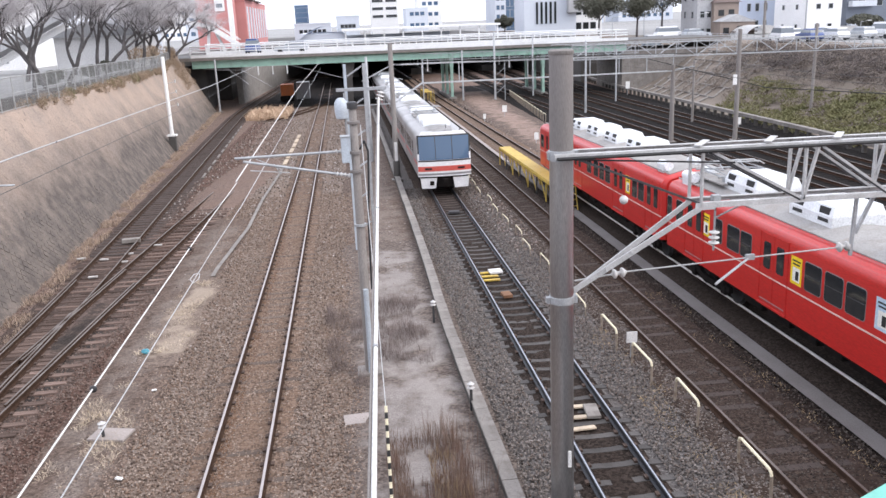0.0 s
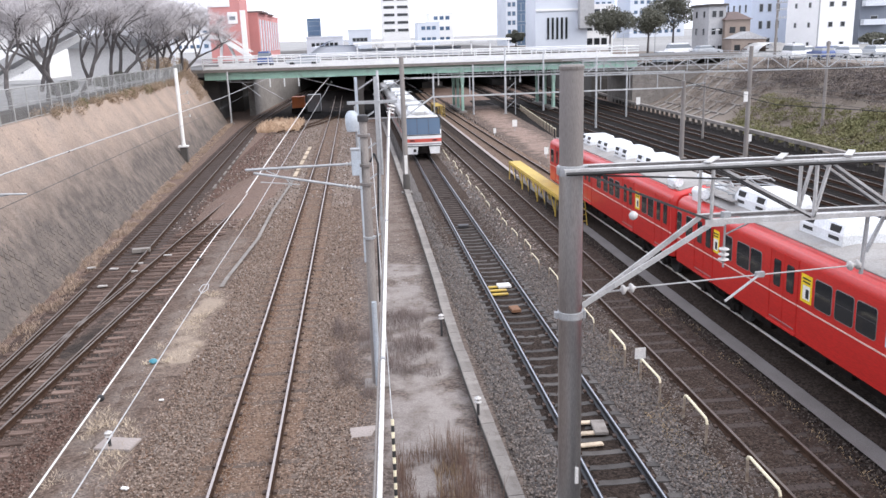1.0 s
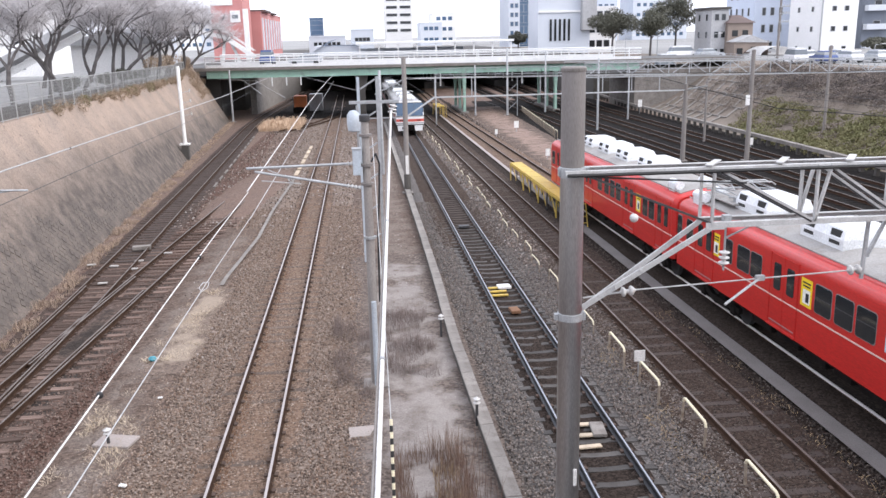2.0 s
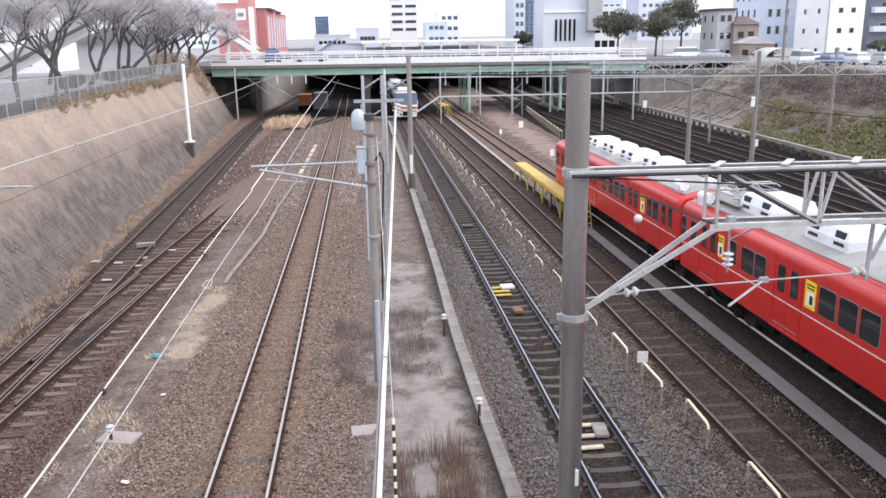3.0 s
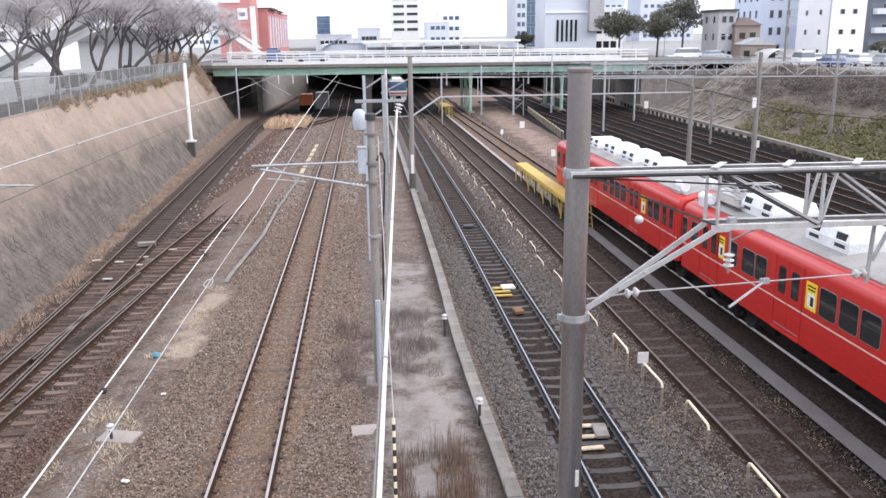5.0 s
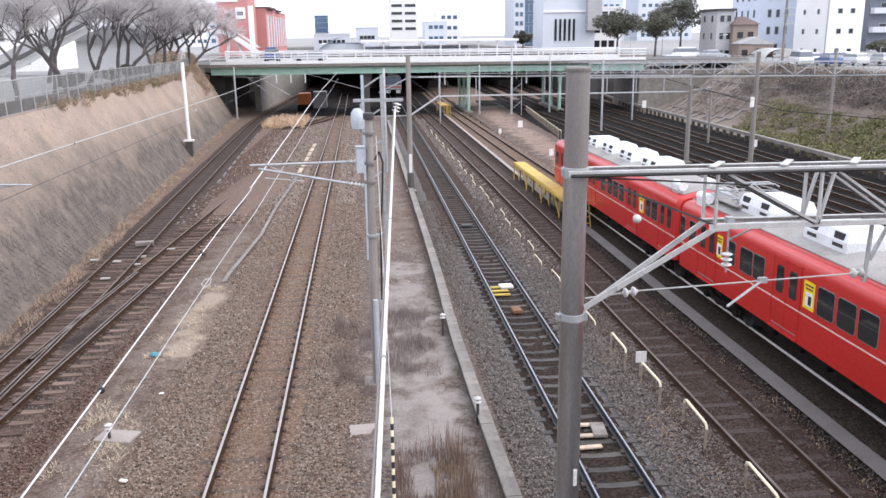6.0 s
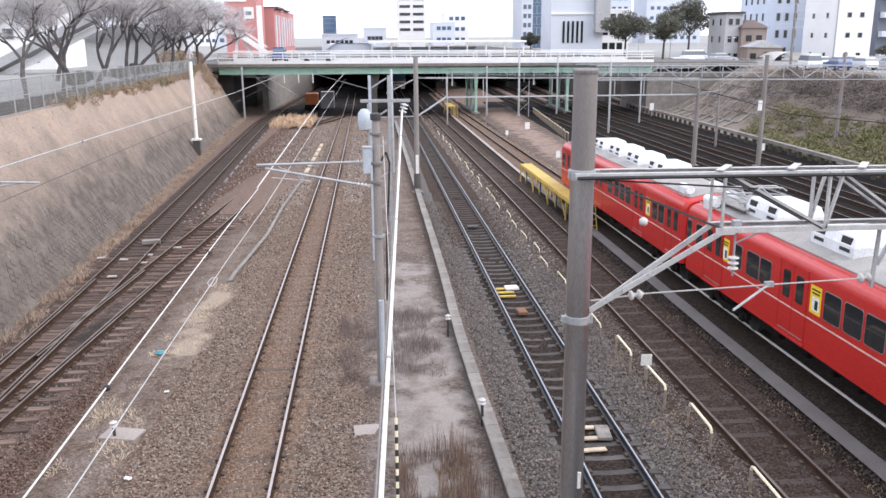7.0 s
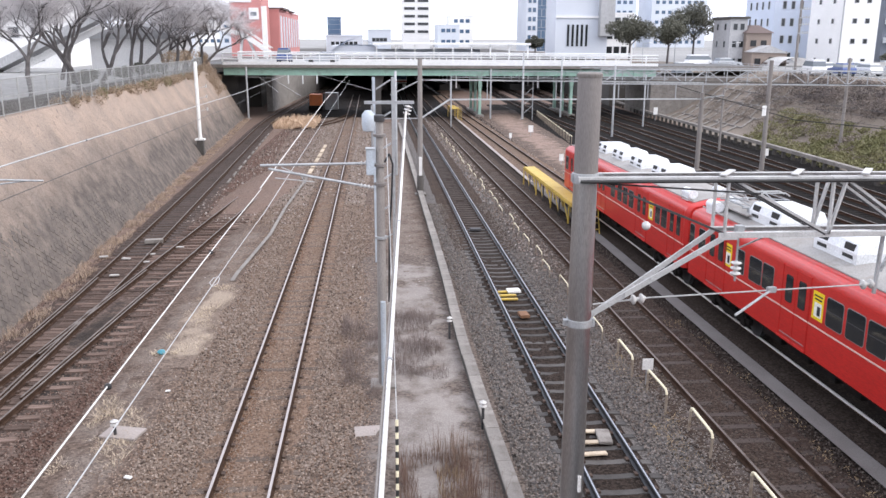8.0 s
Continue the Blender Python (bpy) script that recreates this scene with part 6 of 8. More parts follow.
lump("plastic_sheet", -2.82, 22.15, -0.10, 0.12, "blue_tarp", "crumpled turquoise plastic sheet in dirt", "litter", 0.6)
t_ = thing("insulated_stub", (-2.55, 17.0, -0.2), "small stub post with a white head", "post")
bm_ = B()
rod(bm_, (0, 0, 0), (0, 0, 0.3), 0.035, seg=8)
part("post", bm_, M["dark_steel"], t_)
bm_ = B()
disc_insulator(bm_, (0, 0, 0.26), (0, 0, 0.42), 0.09, 2)
part("head", bm_, M["porcelain"], t_, "", True)
for x, y, h in ((18.6, 81.5, 0.9), (25.0, 88.0, 1.0), (16.0, 78.0, 0.5), (33.5, 62.0, 0.7), (17.0, 60.5, 0.6), (37.5, 100, 1.4), (19.5, 66.5, 0.6), (20.8, 70.0, 0.6)):
    t_ = thing("track_sign", (x, y, zg(y) - 0.2), "small white sign on a thin stake beside the track", "sign", "small trackside signs")
    bm_ = B()
    rod(bm_, (0, 0, 0), (0, 0, h + 0.1), 0.03, seg=6)
    part("stake", bm_, M["galvanised"], t_)
    bm_ = B()
    box(bm_, -0.26 * min(1, h), 0.26 * min(1, h), -0.05, -0.03, h * 0.55, h + 0.25, 0.006)
    part("board", bm_, M["white_paint"], t_)


for k in range(11):
    board("marker_block", ex(54 + 3.1 * k) + 1.25, 54 + 3.1 * k, -0.17, 0.12, 1.7, 0.09, "concrete", "pale concrete block in a row beside the siding", "block", 2.2)
for x, y, rz in ((-6.9, 33.2, 80), (-6.1, 33.9, 95), (-6.0, 32.6, 88), (-7.9, 33.6, 100), (-5.2, 35.1, 85), (-6.6, 30.6, 92)):
    board("sleeper_plate", x, y, -0.13, 0.16, 0.34, 0.05, "pale_stone", "pale worn bearing plate on a sleeper", "plate", rz)
for k in range(6):
    board("pipe_cover", -1.35 + 0.02 * k, 58.0 + 3.1 * k, -0.14, 0.28, 2.2, 0.06, "straw", "tan board cover over point rods", "cover", -1)
t_ = thing("section_insulator", (0.53, 13.4, 4.33), "white section insulator clipped in the contact wire", "insulator")
for k in (-1, 1):
    bm_ = B()
    tube(bm_, ((0, -0.28, 0), (k * 0.07, -0.12, 0.02), (k * 0.05, 0.12, 0.03), (0, 0.28, 0)), 0.006, 6)
    part("runner", bm_, M["wire"], t_)

# ---- yellow work platforms ----
def work_platform(x, y0, y1, h, w):
    t = thing("work_platform", (x, y0, zg(y0)), "long yellow steel work platform on slanted legs", "platform", "yellow work platforms", "", 0, -0.86)
    L = y1 - y0
    n = max(2, round(L / 2.1))
    for k in range(n):
        g = B()
        box(g, -w / 2, w / 2, L * k / n + 0.01, L * (k + 1) / n - 0.01, h - 0.06, h, 0.008)
        part("deck_plate", g, M["yellow_paint"], t)
    for s in (-1, 1):
        g = B()
        box(g, s * w / 2 - 0.03, s * w / 2 + 0.03, 0, L, h - 0.17, h - 0.062)
        part("side_beam", g, M["yellow_paint"], t)
    for k in range(n + 1):
        y = 0.05 + (L - 0.1) * k / n
        for s in (-1, 1):
            g = B()
            bar(g, (s * w * 0.45, y, h - 0.1), (s * w * 0.48, y, -0.2), 0.06, 0.06)
            part("leg", g, M["yellow_paint"] if k % 2 else M["dark_steel"], t)
            if k < n:
                g = B()
                bar(g, (s * w * 0.45, y + 0.1, -0.05), (s * w * 0.47, y + L / n * 0.55, h - 0.14), 0.04, 0.05)
                part("brace", g, M["yellow_paint"], t)
    g = B()
    for s in (-1, 1):
        bar(g, (w * 0.5 + 0.02 + s * 0.14, -0.55, -0.15), (w * 0.5 + s * 0.14, -0.1, h + 0.25), 0.035, 0.05)
    lad = part("ladder", g, M["yellow_paint"], t)
    for k in range(4):
        g = B()
        bar(g, (w * 0.5 - 0.12, -0.52 + 0.11 * k, 0.08 + 0.28 * k), (w * 0.5 + 0.16, -0.52 + 0.11 * k, 0.08 + 0.28 * k), 0.03, 0.03)
        part("rung", g, M["yellow_paint"], lad)


work_platform(12.92, 37.0, 51.6, 0.95, 0.72)
work_platform(13.15, 102.4, 108.6, 1.25, 0.95)


# ---- plants ----
M["leaf_brush"] = material("leaf_brush", (0.20, 0.165, 0.14), (0.27, 0.225, 0.185), 0.9, 0, 0.5, 6, 0.8, 0, 0.1)
M["leaf_dusk"] = material("leaf_dusk", (0.125, 0.105, 0.098), (0.185, 0.150, 0.138), 0.9, 0, 0.5, 6, 0.8, 0, 0.1)
M["leaf_tan"] = material("leaf_tan", (0.36, 0.265, 0.185), (0.27, 0.205, 0.145), 0.85, 0, 0.5, 6, 0.8, 0, 0.1)

def leaf_cloud(name, mat, spots, label, category, leaf=0.12, seed=1, up=0.3):
    """Many small leaves, loose quads, in one mesh. spots: (x, y, z, rx, ry, rz, count)."""
    r = np.random.default_rng(seed)
    cs, sz = [], []
    for x, y, z, a, b, c, n in spots:
        v = r.normal(size=(n, 3))
        v /= np.linalg.norm(v, axis=1)[:, None]
        v *= (r.uniform(0.35, 1.05, size=(n, 1))) ** 0.6
        cs.append(np.array([x, y, z]) + v * np.array([a, b, c]))
    cs = np.concatenate(cs)
    n = len(cs)
    d1 = r.normal(size=(n, 3))
    d1 /= np.linalg.norm(d1, axis=1)[:, None]
    d2 = np.cross(d1, r.normal(size=(n, 3)))
    d2 /= np.linalg.norm(d2, axis=1)[:, None]
    s = leaf * r.uniform(0.5, 1.4, size=(n, 1))
    vs = np.stack([cs - d1 * s, cs - d2 * s * 0.55, cs + d1 * s, cs + d2 * s * 0.55], 1).reshape(-1, 3)
    me = bpy.data.meshes.new(name)
    me.from_pydata(vs.tolist(), [], np.arange(4 * n).reshape(-1, 4).tolist())
    me.materials.append(mat)
    return me


def blades(name, mat, areas, label, category, h=0.5, w=0.012, seed=2, lean=0.35, bare=0.12):
    """Grass and dry weeds: narrow bent blades. areas: (x0, x1, y0, y1, count)."""
    r = np.random.default_rng(seed)
    V, Fc = [], []
    for x0, x1, y0, y1, n in areas:
        x, y = r.uniform(x0, x1, n), r.uniform(y0, y1, n)
        for i in range(n):
            dense = noise.noise((x[i] * 1.1, y[i] * 0.8, seed)) + 0.5 * noise.noise((x[i] * 3.1, y[i] * 3.1, seed + 4))
            edge = min((x[i] - x0) / (x1 - x0), (x1 - x[i]) / (x1 - x0), (y[i] - y0) / (y1 - y0), (y1 - y[i]) / (y1 - y0)) if x1 - x0 > 0.85 and y1 - y0 > 2.5 else 0.5
            if dense + min(0.25, edge * 1.2) < bare:
                continue
            z = zg(y[i]) - 0.22
            a, hh = r.uniform(0, 6.28), h * r.uniform(0.4, 1.25) * min(1.15, 0.4 + 0.9 * max(0.0, dense + 0.25))
            l = lean * hh * r.uniform(0.1, 1)
            dx, dy = math.cos(a), math.sin(a)
            k = len(V)
            V += [(x[i] - dy * w, y[i] + dx * w, z), (x[i] + dy * w, y[i] - dx * w, z), (x[i] + dx * l * 0.4 + dy * w * 0.7, y[i] + dy * l * 0.4 - dx * w * 0.7, z + hh * 0.6), (x[i] + dx * l * 0.4 - dy * w * 0.7, y[i] + dy * l * 0.4 + dx * w * 0.7, z + hh * 0.6), (x[i] + dx * l, y[i] + dy * l, z + hh)]
            Fc += [(k, k + 1, k + 2, k + 3), (k + 3, k + 2, k + 4)]
    me = bpy.data.meshes.new(name)
    me.from_pydata(V, [], Fc)
    me.materials.append(mat)
    return tagged(new(name, me), label, category, "", "stuff")


def weeds():
    blades("dry_weeds", M["weed_brown"], [(3.5, 5.0, 9.0, 15.6, 6500), (4.4, 5.5, 12, 16, 300)], "tall red-brown dead weeds on a dusty strip", "weeds", 0.75, 0.0045, 2, 0.35, -0.25)
    blades("dry_weeds", M["weed_grey"], [(3.3, 5.0, 19.6, 25.5, 6500), (2.1, 3.3, 18.5, 25, 3200)], "low purplish-brown dead weeds round a pole", "weeds", 0.5, 0.004, 12, 0.7)
    blades("dry_grass", M["ochre"], [(4.3, 4.95, 10.5, 14.8, 800)], "yellow-green grass among dead weeds", "grass", 0.55, 0.007, 3)
    ar = []
    for k in range(46):
        y = 14 + 2.0 * k
        ar.append((wall_foot(y) - 0.05, wall_foot(y) + 0.84, y, y + 2, 620))
    blades("dry_grass", M["grass_dry"], ar, "strip of tan dead grass at the foot of the stone slope", "grass", 0.22, 0.009, 4, 0.9)
    blades("dry_grass", M["straw"], [(-3.1, -1.7, 22.0, 29.0, 9000), (-3.4, -2.1, 15.0, 20.0, 6000), (-3.4, -2.0, 12, 15, 1200)], "tufts of tan dead grass between tracks", "grass", 0.13, 0.009, 5, 1.9)
    blades("dry_weeds", M["ochre"], [(9.3, 10.5, 9, 22, 4200), (11.75, 12.8, 9, 24, 3600)], "low ochre weeds between the stones", "weeds", 0.08, 0.011, 15, 2.2)
    blades("dry_grass", M["straw_bright"], [(-7.9, -3.4, 92, 104, 9000)], "bright tan dead grass before the dark bridge", "grass", 0.75, 0.03, 6, 0.9, -0.3)
    r = random.Random(11)
    spots = []
    for k in range(230):
        y = 64 + r.uniform(-24, 16)
        x = curb_x(y) + 1.3 + 6.2 * r.random()
        g = ground_z(x, y)
        q = r.uniform(0.4, 1.1)
        spots.append((x, y, g + 0.1, q * 1.3, q, 0.5 * q, int(420 * q)))
    me = leaf_cloud("shrubs", M["leaf_green"], spots, "", "", 0.09, 5)
    tagged(new("shrubs", me), "yellowish green undergrowth on the embankment", "shrubs", "", "stuff")
    spots = []
    for k in range(420):
        y = 74 + r.uniform(-36, 26)
        x = curb_x(y) + 2 + 12.5 * r.random() ** 0.6
        q = r.uniform(0.4, 1.2)
        spots.append((x, y, ground_z(x, y) + 0.05, q * 1.5, q * 1.3, 0.42 * q, int(420 * q)))
    dark = []
    for k in range(150):
        y = 72 + r.uniform(-34, 22)
        x = curb_x(y) + 8.5 + 5.0 * r.random()
        q = r.uniform(0.5, 1.2)
        dark.append((x, y, ground_z(x, y) + 0.2, q * 1.3, q * 1.2, 0.55 * q, int(420 * q)))
    tagged(new("shrubs", leaf_cloud("shrubs", M["leaf_dusk"], dark, "", "", 0.07, 9)), "grey-brown bare brushwood along the top of the embankment", "shrubs", "", "stuff")
    me = leaf_cloud("shrubs", M["leaf_brush"], spots, "", "", 0.06, 6)
    tagged(new("shrubs", me), "brown winter undergrowth on the embankment", "shrubs", "", "stuff")
    # growth along the top of the stone slope
    spots, green = [], []
    for k in range(260):
        y = r.uniform(43, 104) if k < 200 else r.uniform(60, 100)
        x = wall_foot(y) - 0.58 * (slope_top(y) - zg(y)) + r.uniform(-0.8, 0.30)
        q = r.uniform(0.3, 1.0)
        (green if r.random() < 0.12 else spots).append((x, y, slope_top(y) + 0.05, 0.4 * q, 0.9 * q, 0.5 * q, int(300 * q)))
    for k in range(26):
        y = r.uniform(97, 106)
        x = wall_foot(y) - 0.58 * (slope_top(y) - zg(y)) * r.uniform(0.5, 1.1)
        spots.append((x, y, zg(y) + (wall_foot(y) - x) / 0.58 + 0.1, 0.6, 0.8, 0.5, 420))
    tagged(new("shrubs", leaf_cloud("shrubs", M["leaf_tan"], spots, "", "", 0.05, 7)), "dry brown creeper and bushes on the top of the stone slope", "shrubs", "", "stuff")
    tagged(new("shrubs", leaf_cloud("shrubs", M["leaf_green"], green, "", "", 0.05, 8)), "dull green creeper on the top of the stone slope", "shrubs", "", "stuff")


weeds()


def bare_tree(x, y, z, height, spread, seed, lean=0.0):
    """A leafless cherry: short trunk, spreading limbs, and a haze of twigs."""
    r = random.Random(seed)
    t = thing("tree", (x, y, z), "leafless dark-barked tree with a wide haze of grey twigs", "tree", "bare trees on the terrace")
    trunk = B()
    tips = []

    def grow(bm, p, d, length, rad, level):
        q = p
        segs = 3 if level < 3 else 2
        for s in range(segs):
            dd = (d + Vector((r.uniform(-0.28, 0.28), r.uniform(-0.28, 0.28), r.uniform(-0.14, 0.16)))).normalized()
            e = q + dd * (length / segs)
            rod(bm, q, e, rad * (1 - 0.28 * s / segs), rad * (1 - 0.28 * (s + 1) / segs), seg=7 if level < 2 else 4, caps=False)
            q, d = e, dd
            if level >= 1:
                tips.append((q.copy(), d.copy(), level))
        if level < 4:
            for k in range(3):
                a = r.uniform(0, 6.28)
                flat = Vector((math.cos(a), math.sin(a), 0)) * spread
                nd = (d * 0.75 + flat * r.uniform(0.40, 0.9) + Vector((0, 0, 0.22))).normalized()
                limb = B() if level == 0 else bm
                grow(limb, q, nd, length * r.uniform(0.66, 0.86), rad * 0.60, level + 1)
                if level == 0:
                    part("limb", limb, M["bark"], t, "", True)
    d0 = Vector((lean, r.uniform(-0.15, 0.15), 1)).normalized()
    grow(trunk, Vector((0, 0, -0.2)), d0, height * 0.28, height * 0.019, 0)
    part("trunk", trunk, M["bark"], t, "", True)
    V, Fc = [], []
    for p, d, lv in tips:
        if lv < 2:
            continue
        for k in range(13 if lv >= 3 else 7):
            a = r.uniform(0, 6.28)
            dd = (d * 0.6 + Vector((math.cos(a), math.sin(a), r.uniform(-0.35, 0.45))) * 0.9).normalized()
            L = r.uniform(0.6, 1.7)
            s = dd.cross(Vector((r.uniform(-1, 1), r.uniform(-1, 1), 1))).normalized() * 0.0075
            e, m_ = p + dd * L, p + dd * L * 0.5 + Vector((0, 0, r.uniform(-0.05, 0.08)))
            i = len(V)
            V += [p - s, p + s, m_ + s * 0.8, m_ - s * 0.8, e]
            Fc += [(i, i + 1, i + 2, i + 3), (i + 3, i + 2, i + 4)]
            for w in (0.3, 0.5, 0.68, 0.85):
                b = p + dd * L * w
                e2 = b + (dd + Vector((r.uniform(-1, 1), r.uniform(-1, 1), r.uniform(-0.6, 0.9)))).normalized() * L * 0.5
                i = len(V)
                V += [b - s * 0.7, b + s * 0.7, e2]
                Fc.append((i, i + 1, i + 2))
    me = bpy.data.meshes.new("crown")
    me.from_pydata([tuple(v) for v in V], [], Fc)
    me.materials.append(M["twig"])
    tw = new("crown", me)
    tw.parent = t
    tagged(tw, "haze of fine grey twigs", "", "", "stuff")
    return t


for i, (x, y, h, s, ln) in enumerate(((-17.2, 52, 9.0, 0.9, -0.25), (-18.6, 62, 9.5, 0.9, 0.1), (-17.0, 60, 9.5, 0.9, 0.0), (-18.0, 67, 10, 0.95, 0.2), (-18.2, 76, 10, 1.0, 0.1), (-19.5, 84, 10.5, 1.0, 0.15), (-19.0, 92, 10.5, 1.0, 0.2), (-20.5, 98, 10.0, 1.0, 0.25), (-21.5, 72, 10, 1.0, 0.0), (-19.2, 46, 9.0, 0.9, -0.1), (-23.5, 88, 10, 1.0, 0.1), (-18.8, 102, 9.5, 1.1, 0.3), (-22.5, 60, 10, 1.0, 0.1), (-25, 79, 10.5, 1.0, 0.1), (-18.2, 97, 10.5, 1.1, 0.3), (-21, 105, 10, 1.1, 0.35), (-17.6, 104, 10.5, 1.2, 0.45), (-22.5, 96, 12, 1.1, 0.2), (-17.0, 88, 10.5, 1.1, 0.15), (-16.6, 99, 10.5, 1.2, 0.2))):
    bare_tree(x, y, 4.7, h, s, 20 + i, ln)


def evergreen(x, y, z, h, rad, seed):
    r = random.Random(seed)
    t = thing("tree", (x, y, z), "evergreen street tree with a dense dark round crown", "tree", "evergreen street trees")
    tr = B()
    rod(tr, (0, 0, -0.2), (0.1, 0, h * 0.42), 0.22, 0.15, 9)
    for k in range(6):
        a = k * 1.05
        rod(tr, (0.1, 0, h * (0.36 + 0.02 * k)), (math.cos(a) * rad * 0.6, math.sin(a) * rad * 0.6, h * 0.68), 0.10, 0.03, 6)
    part("trunk", tr, M["bark"], t, "", True)
    spots = []
    for k in range(26):
        a, q = r.uniform(0, 6.28), r.uniform(0.1, 0.85)
        spots.append((math.cos(a) * rad * q, math.sin(a) * rad * q, h * 0.66 + r.uniform(-0.2, 0.24) * h * (1.1 - q), rad * 0.36, rad * 0.36, h * 0.13, 360))
    me = leaf_cloud("crown", M["leaf_dark"], spots, "", "", 0.15, seed)
    c = new("crown", me)
    c.parent = t


evergreen(46.0, 140, 4.0, 8.6, 4.3, 41)
evergreen(53.0, 141, 4.0, 8.2, 3.3, 42)
evergreen(61.2, 151, 4.0, 11.0, 4.8, 43)
evergreen(74.5, 110, 3.6, 3.4, 2.4, 44)
evergreen(39.5, 190, 4.5, 4.5, 2.2, 45)


# ---- fence on the terrace ----
def terrace_fence():
    t = thing("fence", (0, 0, 0), "pale green wire mesh fence along the top of the slope", "fence")

    def fxz(y):
        z = slope_top(y) if y < 92 else slope_top(91.9)
        return wall_foot(y) - 0.58 * (slope_top(min(y, 90)) - zg(y)) - 0.25, z - 0.05
    y = 20.0
    post = None
    ys = []
    while y < 98.5:
        ys.append(y)
        y += 2.0
    for y in ys:
        x, z = fxz(y)
        if post is None:
            g = B()
            rod(g, (0, 0, 0), (0, 0, 1.62), 0.035, seg=8)
            post = mesh_of("post", g, M["fence_green"])
        share("post", post, t, pose(x, y, z))
    for h in (0.12, 0.85, 1.58):
        g = B()
        for a, b in zip(ys, ys[1:]):
            (xa, za), (xb, zb_) = fxz(a), fxz(b)
            rod(g, (xa, a, za + h), (xb, b, zb_ + h), 0.028 if h > 1 else 0.018, seg=5, caps=False)
        part("rail", g, M["fence_green"], t)
    V, Fc = [], []
    for a, b in zip(ys, ys[1:]):
        (xa, za), (xb, zb_) = fxz(a), fxz(b)
        for k in range(20):
            u = k / 20
            x, y, z = xa + (xb - xa) * u, a + (b - a) * u, za + (zb_ - za) * u
            i = len(V)
            w = 0.006
            ring = [(x - w, y), (x + 0.5 * w, y - w), (x + 0.5 * w, y + w)]
            V += [(p, q, z + hh) for hh in (0.1, 1.58) for p, q in ring]
            Fc += [(i, i + 1, i + 4, i + 3), (i + 1, i + 2, i + 5, i + 4), (i + 2, i, i + 3, i + 5)]
        for k in range(1, 10):
            h = 0.1 + k * 0.15
            i = len(V)
            V += [(xa, a, za + h - 0.003), (xb, b, zb_ + h - 0.003), (xb, b, zb_ + h + 0.003), (xa, a, za + h + 0.003)]
            Fc.append((i, i + 1, i + 2, i + 3))
    me = bpy.data.meshes.new("mesh_panel")
    me.from_pydata(V, [], Fc)
    me.materials.append(M["fence_green"])
    ob = new("mesh_panel", me)
    ob.parent = t
    tagged(ob, "welded wire mesh", "", "", "stuff")


terrace_fence()


def terrace_edge():
    """Dark low retaining wall behind the fence, and clipped hedges under the trees."""
    t = thing("low_wall", (0, 0, 0), "low dark wall behind the mesh fence", "wall", "", "structure")
    for k in range(28):
        y0, y1 = 20 + 2.0 * k, 22 + 2.0 * k - 0.02
        xa, xb = (wall_foot(y) - 0.58 * (slope_top(y) - zg(y)) - 0.62 for y in (y0, y1))
        za = slope_top(y0) - 0.15
        g = B()
        loft(g, [[(x, y, za + h), (x - 0.25, y, za + h), (x - 0.25, y, za), (x, y, za)] for x, y, h in ((xa, y0, 0.7), (xb, y1, 0.7))])
        part("wall_length", g, M["concrete_dark"], t)
    r = random.Random(3)
    for x, y, q in ((-18.9, 66, 0.55), (-19.4, 70, 0.5), (-19.2, 77, 0.6), (-18.4, 84, 0.5), (-20.5, 88, 0.6)):
        spots = [(x + r.uniform(-0.8, 0.8), y + r.uniform(-1.0, 1.0), 5.15 + r.uniform(0, 0.3), 0.8 * q, 0.9 * q, 0.7 * q, 700) for k in range(5)]
        tagged(new("hedge", leaf_cloud("hedge", M["leaf_dark"], spots, "", "", 0.07, int(y))), "dark rounded evergreen hedge under bare trees", "hedge", "hedges on the terrace")
    spots = [(wall_foot(y) - 0.58 * (slope_top(y) - zg(y)) - 1.6 + r.uniform(-1, 1), y, 6.2, 1.0, 1.2, 0.8, 520) for y in (91, 93, 95, 97, 99, 101)]
    tagged(new("shrubs", leaf_cloud("shrubs", M["leaf_tan"], spots, "", "", 0.07, 77)), "russet dry bushes beside the bridge", "shrubs", "", "stuff")


terrace_edge()


